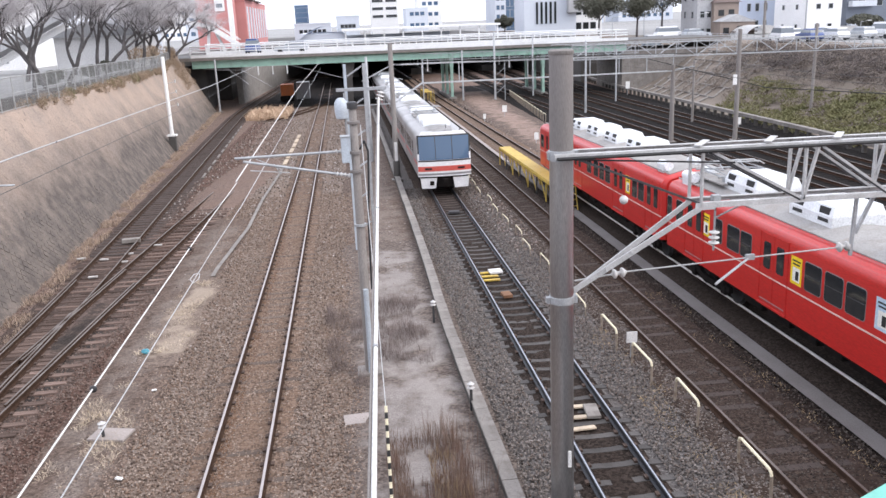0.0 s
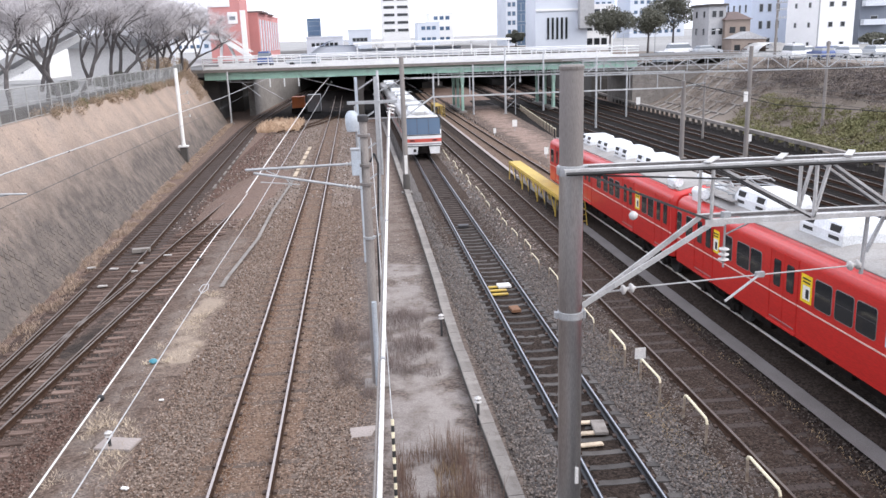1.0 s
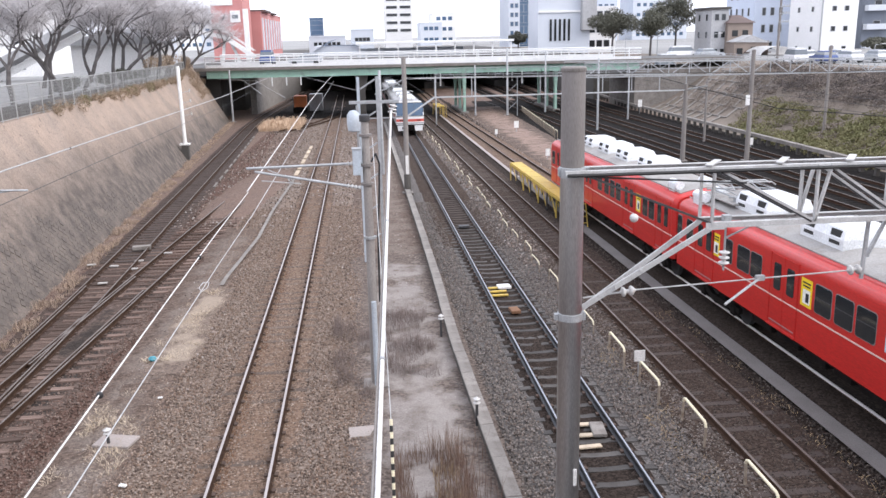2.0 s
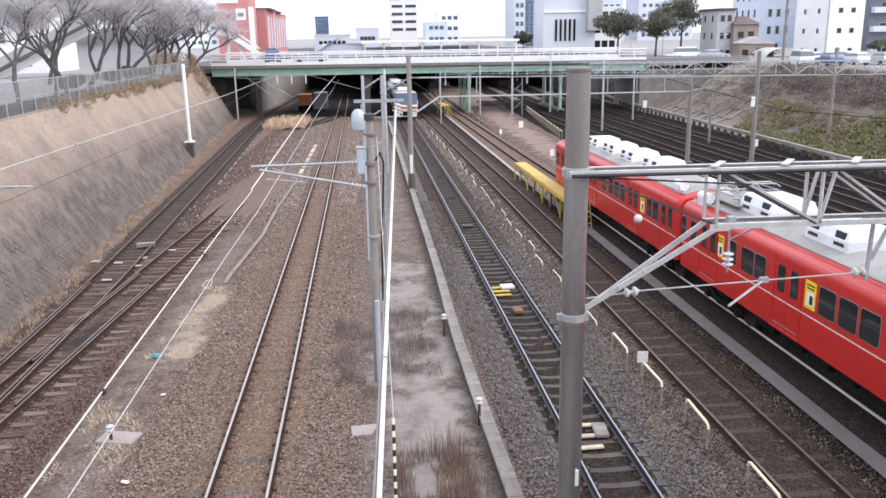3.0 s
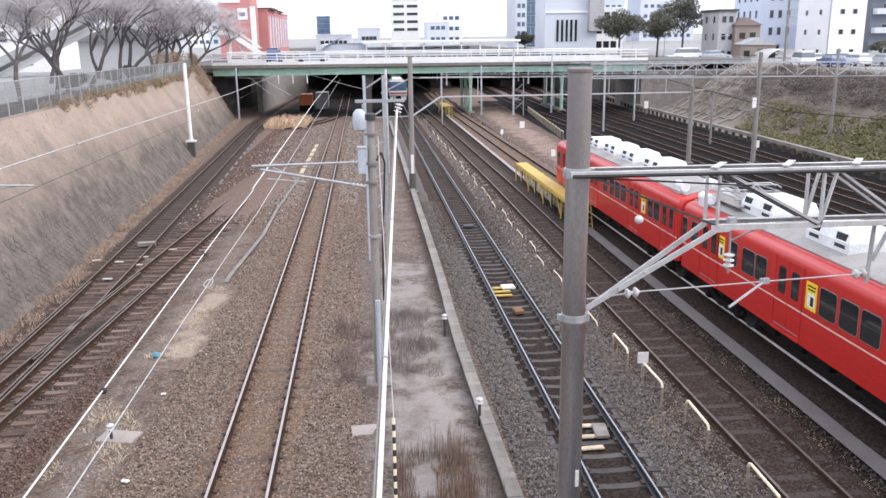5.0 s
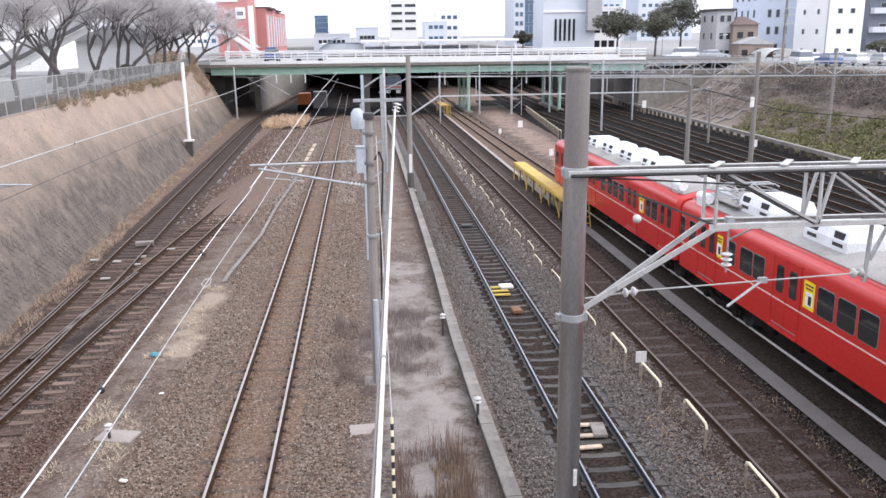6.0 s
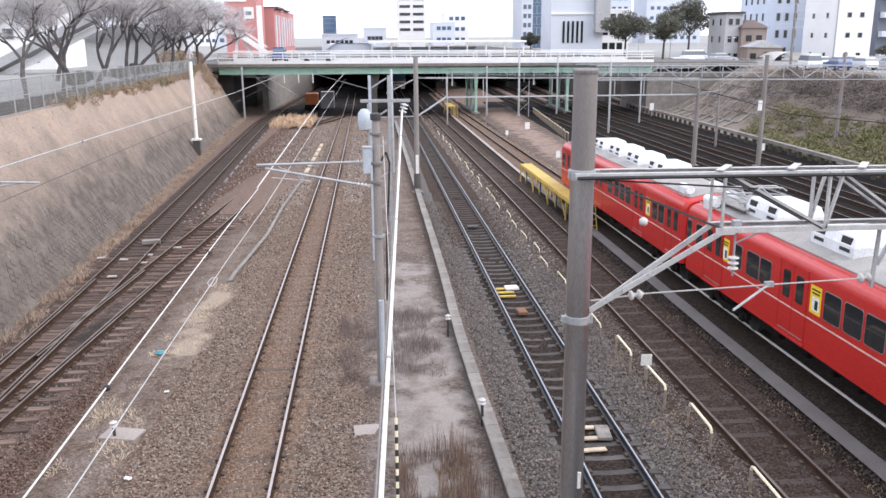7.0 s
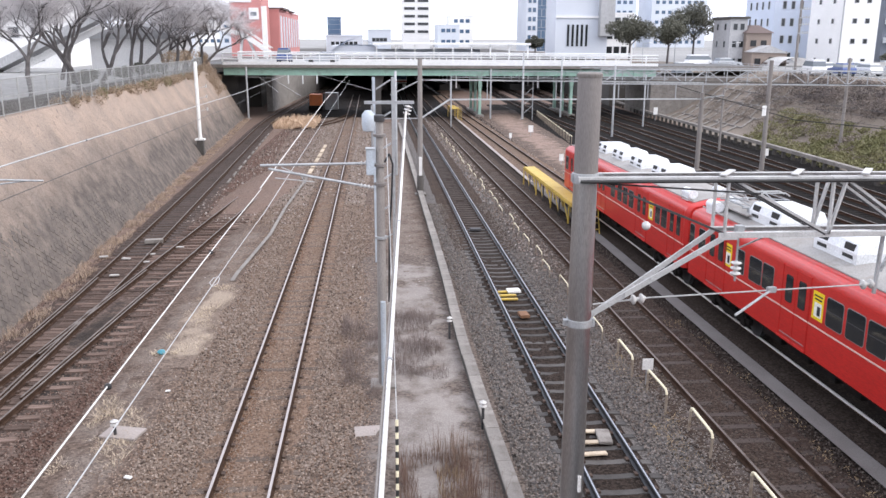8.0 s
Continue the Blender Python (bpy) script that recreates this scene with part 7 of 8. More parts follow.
# ---- city ----
def building(name, x0, x1, y0, y1, z0, z1, mat, label, rows=0, cols=0, win=(1.0, 1.4), side_cols=0, glass="glass_dark", roof=0.4, group="", inset=1.2, sill=True):
    """A block with parapet and real window openings: frames and panes set into shallow recesses on the side facing the railway."""
    t = thing(name, ((x0 + x1) / 2, y0, z0), label, "building", group)
    w, d, h = x1 - x0, y1 - y0, z1 - z0
    g = B()
    box(g, -w / 2, w / 2, 0, d, 0, h)
    part("wall", g, M[mat], t)
    g = B()
    for a in ((-w / 2 - 0.1, w / 2 + 0.1, -0.1, 0.25), (-w / 2 - 0.1, w / 2 + 0.1, d - 0.25, d + 0.1)):
        box(g, *a, h - 0.02, h + roof)
    for a in ((-w / 2 - 0.1, -w / 2 + 0.25, 0.25, d - 0.25), (w / 2 - 0.25, w / 2 + 0.1, 0.25, d - 0.25)):
        box(g, *a, h - 0.02, h + roof)
    part("parapet", g, M[mat], t)
    fr = pn = None
    for side in (0, 1):
        n = side_cols if side else cols
        for i in range(rows):
            for j in range(n):
                if fr is None:
                    g = B()
                    for a in ((-win[0] / 2 - 0.08, win[0] / 2 + 0.08, -win[1] / 2 - 0.08, -win[1] / 2), (-win[0] / 2 - 0.08, win[0] / 2 + 0.08, win[1] / 2, win[1] / 2 + 0.08), (-win[0] / 2 - 0.08, -win[0] / 2, -win[1] / 2, win[1] / 2), (win[0] / 2, win[0] / 2 + 0.08, -win[1] / 2, win[1] / 2)):
                        box(g, a[0], a[1], -0.07, 0.02, a[2], a[3])
                    fr = mesh_of("window", g, M["galvanised"])
                    g = B()
                    box(g, -win[0] / 2, win[0] / 2, -0.02, 0.01, -win[1] / 2, win[1] / 2)
                    pn = mesh_of("pane", g, M[glass])
                z = h * (i + 0.55) / rows
                u = inset + (((d if side else w) - 2 * inset) * ((j + 0.5) / n))
                m = pose(-w / 2, u, z, 0, 0, -90) if side else pose(-w / 2 + u, 0, z)
                f_ = share("window", fr, t, m)
                share("pane", pn, f_, Matrix.Identity(4))
    return t


def city():
    # red building with a dark roof, and the white pillar before it
    b = building("apartment_building", -24.6, -18.5, 170, 182, 4.6, 21.0, "brick_red", "red multi-storey building with white panels", 0, 0)
    for x0, x1, z0, z1 in ((0.6, 2.5, 7.2, 9.4), (-3.1, 1.2, 10.4, 13.2)):
        g = B()
        box(g, x0, x1, -0.18, 0.05, z0, z1, 0.03)
        part("panel", g, M["wall_white"], b, "white panel")
    g = B()
    box(g, 0.95, 2.1, -0.22, -0.16, 7.9, 8.6, 0.02)
    part("window", g, M["glass_car"], b)
    b = building("apartment_building", -26.0, -16.7, 184, 232, 4.6, 14.0, "brick_red", "long red building with pale window strips under a dark flat roof", 0, 0, (1, 1), 0, "glass_dark", 0.2)
    for k in range(8):
        g = B()
        box(g, 4.6, 4.85, 2.0 + 5.8 * k, 3.6 + 5.8 * k, 1.5, 8.3, 0.03)
        part("window_strip", g, M["wall_pale"], b)
    g = B()
    box(g, -4.9, 5.6, 0.5, 14, 9.6, 10.0, 0.05)
    part("roof", g, M["roof_tile"], b, "dark flat roof slab")
    g = B()
    box(g, -4.9, 5.4, 20, 30, 9.6, 9.9, 0.05)
    part("roof", g, M["roof_tile"], b, "dark flat roof slab")
    board("pillar", -17.4, 165, 1.44 + 4.6, 0.9, 0.9, 9.5, "wall_white", "tall white pillar", "pillar")
    # white footbridge that comes down to the road
    t = thing("footbridge", (0, 133, 0), "white elevated footbridge curving down to the road", "footbridge", "", "structure")
    pts = [(-34, 9.9), (-25, 10.3), (-20.5, 9.7), (-17.0, 8.9), (-14.8, 7.4), (-12.6, 5.8)]
    for yy in (0.0, 2.4):
        for dz, hh, nm in ((0.0, 0.55, "girder"), (0.95, 0.12, "handrail")):
            g = B()
            for (xa, za), (xb, zb_) in zip(pts, pts[1:]):
                bar(g, (xa, yy, za + dz), (xb, yy, zb_ + dz), 0.14, hh)
            part(nm, g, M["wall_white"], t)
    g = B()
    for (xa, za), (xb, zb_) in zip(pts, pts[1:]):
        bar(g, (xa, 1.2, za - 0.1), (xb, 1.2, zb_ - 0.1), 2.3, 0.12)
    part("deck", g, M["concrete"], t)
    for xa, xb in ((-17.0, -17.6), (-24, -24), (-16.4, -14.6)):
        g = B()
        bar(g, (xa, 1.2, 8.8), (xb, 1.2, 4.4), 0.4, 0.4)
        part("support", g, M["wall_white"], t)
    # covered stairs on the terrace
    t = thing("stair_hall", (0, 96, 0), "white covered stairway with a grey sloping roof behind the trees", "building")
    for dy, z, hh, m, nm in ((0, 0.0, 0.7, "wall_white", "side_panel"), (0.1, 1.2, 0.9, "wall_grey", "roof"), (0, 2.1, 0.5, "wall_white", "fascia")):
        g = B()
        bar(g, (-42, dy, 1.9 + z), (-26.0, dy, 9.5 + z), 0.25 if nm != "roof" else 3.0, hh)
        part(nm, g, M[m], t)
    g = B()
    box(g, -29, -19.5, 4, 12, 4.4, 8.2)
    part("hall", g, M["wall_white"], t, "pale rendered wall")
    g = B()
    loft(g, [[(-30, y_, 8.2), (-24.2, y_, 10.0), (-18.6, y_, 8.2), (-24.2, y_, 8.1)] for y_ in (3.5, 12.5)])
    part("hall_roof", g, M["wall_grey"], t)
    building("house", -52, -36, 110, 125, 4.5, 13, "wall_white", "pale building behind the bare trees", 3, 5, (1.2, 1.2))
    building("house", -34, -27, 140, 150, 4.5, 9.5, "wall_pale", "low pale building behind the bare trees", 1, 4, (1.2, 1.2))
    # the station hall roofs and towers behind the road bridge
    t = thing("station_roof", (0, 160, 4.6), "long thin white platform roof on slim posts", "roof")
    g = B()
    box(g, 3.0, 33, 0, 12, 2.45, 2.85, 0.05)
    part("roof", g, M["wall_white"], t)
    for k in range(9):
        g = B()
        box(g, 3.6 + 3.6 * k, 3.85 + 3.6 * k, 0.4, 0.65, 0, 2.45)
        part("post", g, M["wall_white"], t)
    g = B()
    box(g, 3.2, 24, 6, 6.3, 0.0, 1.7)
    part("wall", g, M["wall_pale"], t)
    t = thing("arched_hall", (-0.5, 182, 4.6), "grey-blue hall with a shallow arched roof", "building")
    g = B()
    loft(g, [[(-5.6 + 11.2 * k / 12, y_, 0.9 + 2.7 * math.sin(math.pi * k / 12)) for k in range(13)] for y_ in (0, 25)], False, False)
    bmesh.ops.solidify(g, geom=g.faces[:], thickness=0.25)
    part("roof", g, M["roof_metal"], t, "", True)
    g = B()
    box(g, -5.2, 5.2, 1, 24, 0, 2.2)
    part("wall", g, M["wall_pale"], t)
    building("office_building", -18.0, -11.8, 400, 420, 4.6, 17.5, "glass_blue", "small blue glass office block in the distance", 3, 1, (5.2, 2.0), 0, "glass_blue")
    b = thing("office_tower", (18.2, 300, 4.6), "white office tower with dark window bands", "building")
    g = B()
    box(g, -4.8, 4.8, 0, 12, 0, 24)
    part("wall", g, M["wall_white"], b)
    for k in range(6):
        for s in (-1, 1):
            g = B()
            box(g, -4.2 if s < 0 else 0.5, -0.5 if s < 0 else 4.2, -0.12, 0.1, 5.6 + 2.6 * k, 6.5 + 2.6 * k, 0.03)
            part("window", g, M["glass_dark"], b)
    building("office_building", 1.5, 8.5, 260, 275, 4.6, 10.6, "wall_pale", "low pale building in the distance", 1, 4, (1, 1))
    building("office_building", -10, 0, 240, 255, 4.6, 8.8, "wall_pale", "low pale building in the distance", 1, 6, (0.9, 0.9))
    for k, (x, w, h) in enumerate(((-55, 16, 15), (-38, 9, 11), (70, 14, 26), (30, 9, 9), (36, 10, 13), (96, 24, 30), (130, 26, 22), (-80, 24, 18))):
        building("office_building", x, x + w, 330 + 9 * k, 350 + 9 * k, 4.6, 4.6 + h, ("wall_pale", "wall_white", "wall_blue")[k % 3], "pale distant city building", max(2, h // 4), max(3, w // 3), (1.6, 1.4), 0, "glass_blue")
    building("office_building", 49.6, 53.0, 258, 275, 4.6, 26, "wall_pale", "narrow pale tower with a grid of windows", 8, 2, (0.9, 1.2), 0, "glass_blue", 0.4, "", 0.3)
    building("office_building", 53.4, 58.0, 262, 280, 4.6, 24, "glass_blue", "bluish glass office tower in the distance", 6, 3, (1.2, 2.2), 0, "glass_blue", 0.4, "", 0.3)
    b = building("office_building", 40.2, 51.0, 172, 182, 4.2, 20.0, "wall_pale", "pale lilac-grey office building with tall slit windows", 1, 0)
    for k in range(5):
        g = B()
        box(g, -3.0 + 0.95 * k, -2.55 + 0.95 * k, -0.15, 0.05, 2.6, 6.9, 0.02)
        part("slit_window", g, M["glass_dark"], b)
    g = B()
    box(g, 3.4, 6.4, -1.6, 6, 4.6, 16, 0.05)
    part("stair_tower", g, M["wall_grey"], b)
    g = B()
    box(g, -5.4, 3.4, -0.25, 0, 8.2, 8.6)
    part("band", g, M["wall_white"], b)
    building("office_building", 51.5, 60.5, 185, 205, 4.2, 13.5, "wall_white", "white building behind the evergreen trees", 3, 4, (1.2, 1.4))
    # old grey house, brown house, blue block, white block
    b = building("house", 63.2, 66.2, 140, 147, 3.0, 11.6, "wall_grey", "old weathered grey three-storey house", 3, 2, (0.7, 1.0), 2, "glass_dark", 0.4, "", 0.3)
    g = B()
    box(g, -1.8, 1.8, -0.35, 7.3, 8.6, 8.95, 0.03)
    part("roof_slab", g, M["concrete_dark"], b)
    b = thing("house", (68.4, 138, 3.0), "brown house with dark hipped roof and lean-to", "building")
    g = B()
    box(g, -2.7, 1.7, 1, 10, 0, 6.3)
    part("wall", g, M["wall_brown"], b)
    g = B()
    loft(g, [[(-3.0, 0.6, 6.3), (2.0, 0.6, 6.3), (2.0, 10.4, 6.3), (-3.0, 10.4, 6.3)], [(-1.2, 3, 7.6), (0.2, 3, 7.6), (0.2, 8, 7.6), (-1.2, 8, 7.6)]])
    part("roof", g, M["roof_tile"], b)
    g = B()
    box(g, -2.8, 3.2, -2.0, 0.9, 0, 3.3)
    part("lean_to", g, M["wall_brown"], b)
    g = B()
    loft(g, [[(-3.0, -2.3, 3.2), (0.0, -2.3, 4.3), (3.4, -2.3, 3.0), (0, -2.3, 3.1)], [(-3.0, 1.0, 3.2), (0.0, 1.0, 4.3), (3.4, 1.0, 3.0), (0, 1.0, 3.1)]])
    part("lean_to_roof", g, M["wall_grey"], b)
    for x, z in ((-1.4, 4.6), (0.4, 4.6), (-1.8, 1.7), (0.6, 1.9)):
        g = B()
        yy = 1.0 if z > 4 else -2.0
        box(g, x - 0.5, x + 0.5, yy - 0.06, yy + 0.02, z - 0.5, z + 0.5, 0.02)
        part("window", g, M["glass_dark"], b)
    g = B()
    box(g, -1.0, 2.9, -3.6, -2.1, 1.4, 1.55)
    part("awning", g, M["roof_tile"], b)
    building("apartment_building", 88.0, 96.0, 176, 190, 2.8, 24, "wall_blue", "light blue apartment block with small dark windows", 6, 3, (0.7, 1.5), 4)
    b = building("apartment_building", 88.6, 95.4, 150, 162, 2.4, 24, "wall_white", "white apartment block with few small windows", 6, 2, (0.75, 0.8), 2, "glass_dark", 0.4, "", 1.0)
    g = B()
    box(g, -3.6, -3.42, -0.12, 0.1, 0, 21.6)
    part("drainpipe", g, M["galvanised"], b)
    building("apartment_building", 102.6, 116, 160, 180, 2.4, 22, "wall_dark", "dark blue-grey apartment block with pale balconies", 5, 3, (1.4, 1.6))
    g = B()
    for k in range(5):
        box(g, 102.8, 108, 158.6, 159.9, 4.0 + 3.6 * k, 5.1 + 3.6 * k, 0.03)
    solid("balcony", g, M["wall_pale"], "pale balconies on a dark apartment block", "balcony", "", "structure")
    # tent, utility pole with crossarms
    t = thing("dome_tent", (70.4, 130, 3.6), "round white tent roof in a car park", "tent")
    g = B()
    loft(g, [[(-3.2 * math.cos(a), y_, 1.9 * math.sin(a)) for a in [math.pi * k / 12 for k in range(13)]] for y_ in (0, 6)], False, False)
    bmesh.ops.solidify(g, geom=g.faces[:], thickness=0.05)
    part("cover", g, M["wall_white"], t, "", True)
    t = thing("utility_pole", (54.7, 100, 3.4), "slim concrete utility pole with crossarms and steps", "utility pole")
    g = B()
    lathe(g, [(0.17, 0), (0.12, 9.6), (0.1, 9.62)], 12)
    part("shaft", g, M["pole_concrete"], t, "", True)
    for z in (5.6, 6.6, 7.4, 8.4):
        g = B()
        bar(g, (-0.2, -0.15, z), (1.1, -0.15, z), 0.08, 0.09)
        part("crossarm", g, M["galvanised"], t)
        g = B()
        for x in (0.35, 0.7, 1.0):
            rod(g, (x, -0.15, z + 0.04), (x, -0.15, z + 0.22), 0.05, seg=8)
        part("insulators", g, M["porcelain"], t)
    for x, y, h in ((57.5, 150, 9), (60.2, 132, 4.0), (72.5, 108, 2.2), (44.5, 128, 4)):
        t = thing("lamp_post", (x, y, 3.6), "thin pale lamp post", "lamp post", "lamp posts")
        g = B()
        rod(g, (0, 0, 0), (0, 0, h), 0.07, 0.05, seg=8)
        rod(g, (0, 0, h), (1.2, 0, h + 0.15), 0.04, seg=6)
        part("post", g, M["galvanised"], t)
        g = B()
        box(g, 0.9, 1.5, -0.1, 0.1, h + 0.1, h + 0.2, 0.02)
        part("lamp_head", g, M["white_paint"], t)


city()


def car(x, y, z, rz, mat, label, van=False):
    t = thing("car", (x, y, z), label, "car", "parked cars", "", rz)
    L, w = (4.4, 0.84) if not van else (4.6, 0.86)
    hs = [(-L / 2, 0.45, 0.75), (-L / 2 + 0.15, 0.3, 0.95), (-0.9, 0.28, 1.0), (0.3, 0.28, 1.0), (L / 2 - 0.3, 0.3, 0.85), (L / 2, 0.42, 0.7)]
    g = B()
    loft(g, [[(yv, -w, a), (yv, w, a), (yv, w * 0.98, b), (yv, -w * 0.98, b)] for yv, a, b in hs])
    part("body", g, M[mat], t, "", True)
    g = B()
    top = 1.48 if not van else 1.9
    back = -L / 2 + 0.15
    loft(g, [[(back, -w * 0.93, 0.95), (L / 2 - (1.3 if not van else 0.5), -w * 0.93, 0.92), (L / 2 - (1.3 if not van else 0.5), w * 0.93, 0.92), (back, w * 0.93, 0.95)], [(back + 0.35, -w * 0.78, top), (L / 2 - (2.1 if not van else 1.3), -w * 0.78, top), (L / 2 - (2.1 if not van else 1.3), w * 0.78, top), (back + 0.35, w * 0.78, top)]])
    part("cabin", g, M[mat], t)
    g = B()
    f0, f1 = L / 2 - (1.3 if not van else 0.5), L / 2 - (2.1 if not van else 1.3)
    secs = []
    for q in (0.2, 0.82):
        e = 0.012
        ya, yb, ww, zz = back + 0.35 * q - e, f0 + (f1 - f0) * q + e, w * (0.93 - 0.15 * q) + e, 0.94 + (top - 0.94) * q
        secs.append([(ya, -ww, zz), (yb, -ww, zz), (yb, ww, zz), (ya, ww, zz)])
    loft(g, secs)
    part("window", g, M["glass_car"], t)
    g = B()
    box(g, back + 0.3, L / 2 - (2.05 if not van else 1.25), -w * 0.8, w * 0.8, top - 0.03, top + 0.03, 0.02)
    part("roof", g, M[mat], t)
    for u in (-L / 2 + 0.8, L / 2 - 0.8):
        for s in (-1, 1):
            g = B()
            rod(g, (u, s * (w - 0.16), 0.31), (u, s * (w + 0.02), 0.31), 0.31, seg=14)
            part("wheel", g, M["rubber"], t)
    for s in (-1, 1):
        g = B()
        box(g, L / 2 - 0.1, L / 2 + 0.01, s * 0.6 - 0.14, s * 0.6 + 0.14, 0.6, 0.74, 0.01)
        part("headlight", g, M["porcelain"], t)
    return t


M["paint_white"] = material("paint_white", (0.80, 0.80, 0.81), None, 0.25, 0, 1, 10, 0.2, 0)
M["paint_silver"] = material("paint_silver", (0.45, 0.47, 0.5), None, 0.3, 0.5, 1, 10, 0.2, 0)
M["paint_blue"] = material("paint_blue", (0.05, 0.09, 0.25), None, 0.3, 0, 1, 10, 0.2, 0)
for i, (x, y, rz, m, v) in enumerate(((56.5, 99, 80, "paint_white", True), (59.5, 98, 85, "paint_blue", False), (62.5, 98, 95, "paint_white", False), (65.5, 97, 88, "paint_silver", False), (68.5, 97, 92, "paint_white", True), (47.5, 128, 10, "paint_white", False), (52.0, 129, 5, "paint_white", False), (54.8, 131, 0, "paint_white", True), (57.6, 127, 12, "paint_silver", False), (50.0, 124, 0, "paint_silver", False), (60.5, 103, 20, "paint_white", False), (66.0, 104, 15, "paint_white", False))):
    car(x, y, ground_z(x, y), rz, m, {"paint_white": "white car", "paint_silver": "silver car", "paint_blue": "dark blue car"}[m] + " parked above the railway", v)
for i, (x, m, v) in enumerate(((-3.6, "paint_silver", False), (-8.9, "paint_blue", True))):
    car(x, 112.5 + 4.4 * i, 5.08 - 0.0042 * (x + 14), 180 - 90 * i, m, {"paint_silver": "silver car", "paint_blue": "blue van"}[m] + " on the road bridge", v)


# ---- right-hand edge of the railway ----
def edge_trough():
    """Raised concrete trough on short posts along the foot of the embankment."""
    t = thing("edge_trough", (0, 0, 0), "raised concrete cable trough on short posts", "cable trough", "", "structure")
    n = 56
    ys = [28 + 1.8 * k for k in range(n)]
    for a, b in zip(ys, ys[1:]):
        g = B()
        bar(g, (curb_x(a), a + 0.02, zg(a) + 0.42), (curb_x(b), b - 0.02, zg(b) + 0.42), 0.42, 0.26)
        part("segment", g, M["concrete"], t)
    g = B()
    box(g, -0.12, 0.12, -0.12, 0.12, -0.6, 0.29)
    me = mesh_of("post", g, M["concrete_dark"])
    for a in ys:
        share("post", me, t, pose(curb_x(a), a, zg(a)))


edge_trough()


def lattice_slope():
    """Concrete lattice beams laid on the embankment next to the bridge."""
    t = thing("slope_lattice", (0, 0, 0), "weathered concrete lattice beams on the embankment", "slope protection", "", "structure")

    def at(u, v):
        y = 84 + u
        x = curb_x(y) + 2.2 + v
        return (x, y, ground_z(x, y) + 0.06)
    for k in range(9):
        g = B()
        for j in range(6):
            bar(g, at(2.6 * k, 1.8 * j), at(2.6 * k + 1.3, 1.8 * j + 1.8), 0.24, 0.14)
        part("beam", g, M["concrete"], t)
    for j in range(6):
        g = B()
        for k in range(8):
            bar(g, at(2.6 * k, 1.8 * j), at(2.6 * k + 2.6, 1.8 * j), 0.24, 0.14)
        part("beam", g, M["concrete"], t)
    return t


lattice_slope()


def car_park_fence():
    t = thing("fence", (0, 0, 0), "low pale pipe fence along the car park edge", "fence")
    g = B()
    rod(g, (0, 0, 0), (0, 0, 1.1), 0.035, seg=6)
    me = mesh_of("post", g, M["galvanised"])

    def at(k):
        y = 60 + 2.0 * k
        x = curb_x(y) + 14.2
        return x, y, ground_z(x, y)
    for k in range(34):
        share("post", me, t, pose(*at(k)))
    for h in (0.5, 0.8, 1.08):
        g = B()
        for k in range(33):
            a, b = at(k), at(k + 1)
            rod(g, (a[0], a[1], a[2] + h), (b[0], b[1], b[2] + h), 0.026, seg=5, caps=False)
        part("rail", g, M["galvanised"], t)


car_park_fence()


# ---- under and before the far bridge ----
board("work_trolley", -5.0, 119.0, 0.6, 1.7, 2.2, 1.5, "orange_paint", "orange maintenance vehicle standing in the shade of the bridge", "rail vehicle")
board("vehicle_base", -5.0, 119.0, -0.05, 1.9, 3.2, 0.64, "under", "dark running gear of a maintenance vehicle", "rail vehicle")
board("equipment_hut", -2.9, 120.5, -0.1, 1.8, 2.0, 2.3, "wall_grey", "grey equipment hut under the bridge", "hut")

# ---- the near bridge, under the camera, with its green railing ----
t_ = thing("near_bridge", (0, 0, 0), "green painted pipe railing on a concrete road bridge", "bridge", "", "structure")
SKEW = Vector((0.898, 0.440, 0))
SIDE = Vector((0.440, -0.898, 0))
EDGE = Vector((3.757, 0.769, 0))


def skewed(name, u0, u1, v0, v1, z0, z1, mat, label=""):
    """A block laid along the skewed edge of the near bridge: u along it, v back from it."""
    g = B()
    q = [EDGE + SKEW * u + SIDE * v for u, v in ((u0, v0), (u1, v0), (u1, v1), (u0, v1))]
    loft(g, [[(p.x, p.y, z) for p in q] for z in (z0, z1)])
    return part(name, g, M[mat], t_, label)


skewed("deck", -30, 42, 0.0, 9.0, 6.0, 6.62, "concrete")
skewed("kerb", -30, 42, 0.0, 0.35, 6.625, 6.80, "concrete")
skewed("top_rail", -8, 8, 0.0, 0.09, 7.64, 7.70, "railing_green", "bluish green flat handrail")
for k in range(9):
    skewed("railing_post", -7.6 + 1.9 * k, -7.54 + 1.9 * k, 0.02, 0.07, 6.80, 7.64, "railing_green")
skewed("lower_rail", -8, 8, 0.03, 0.06, 7.0, 7.05, "railing_green")


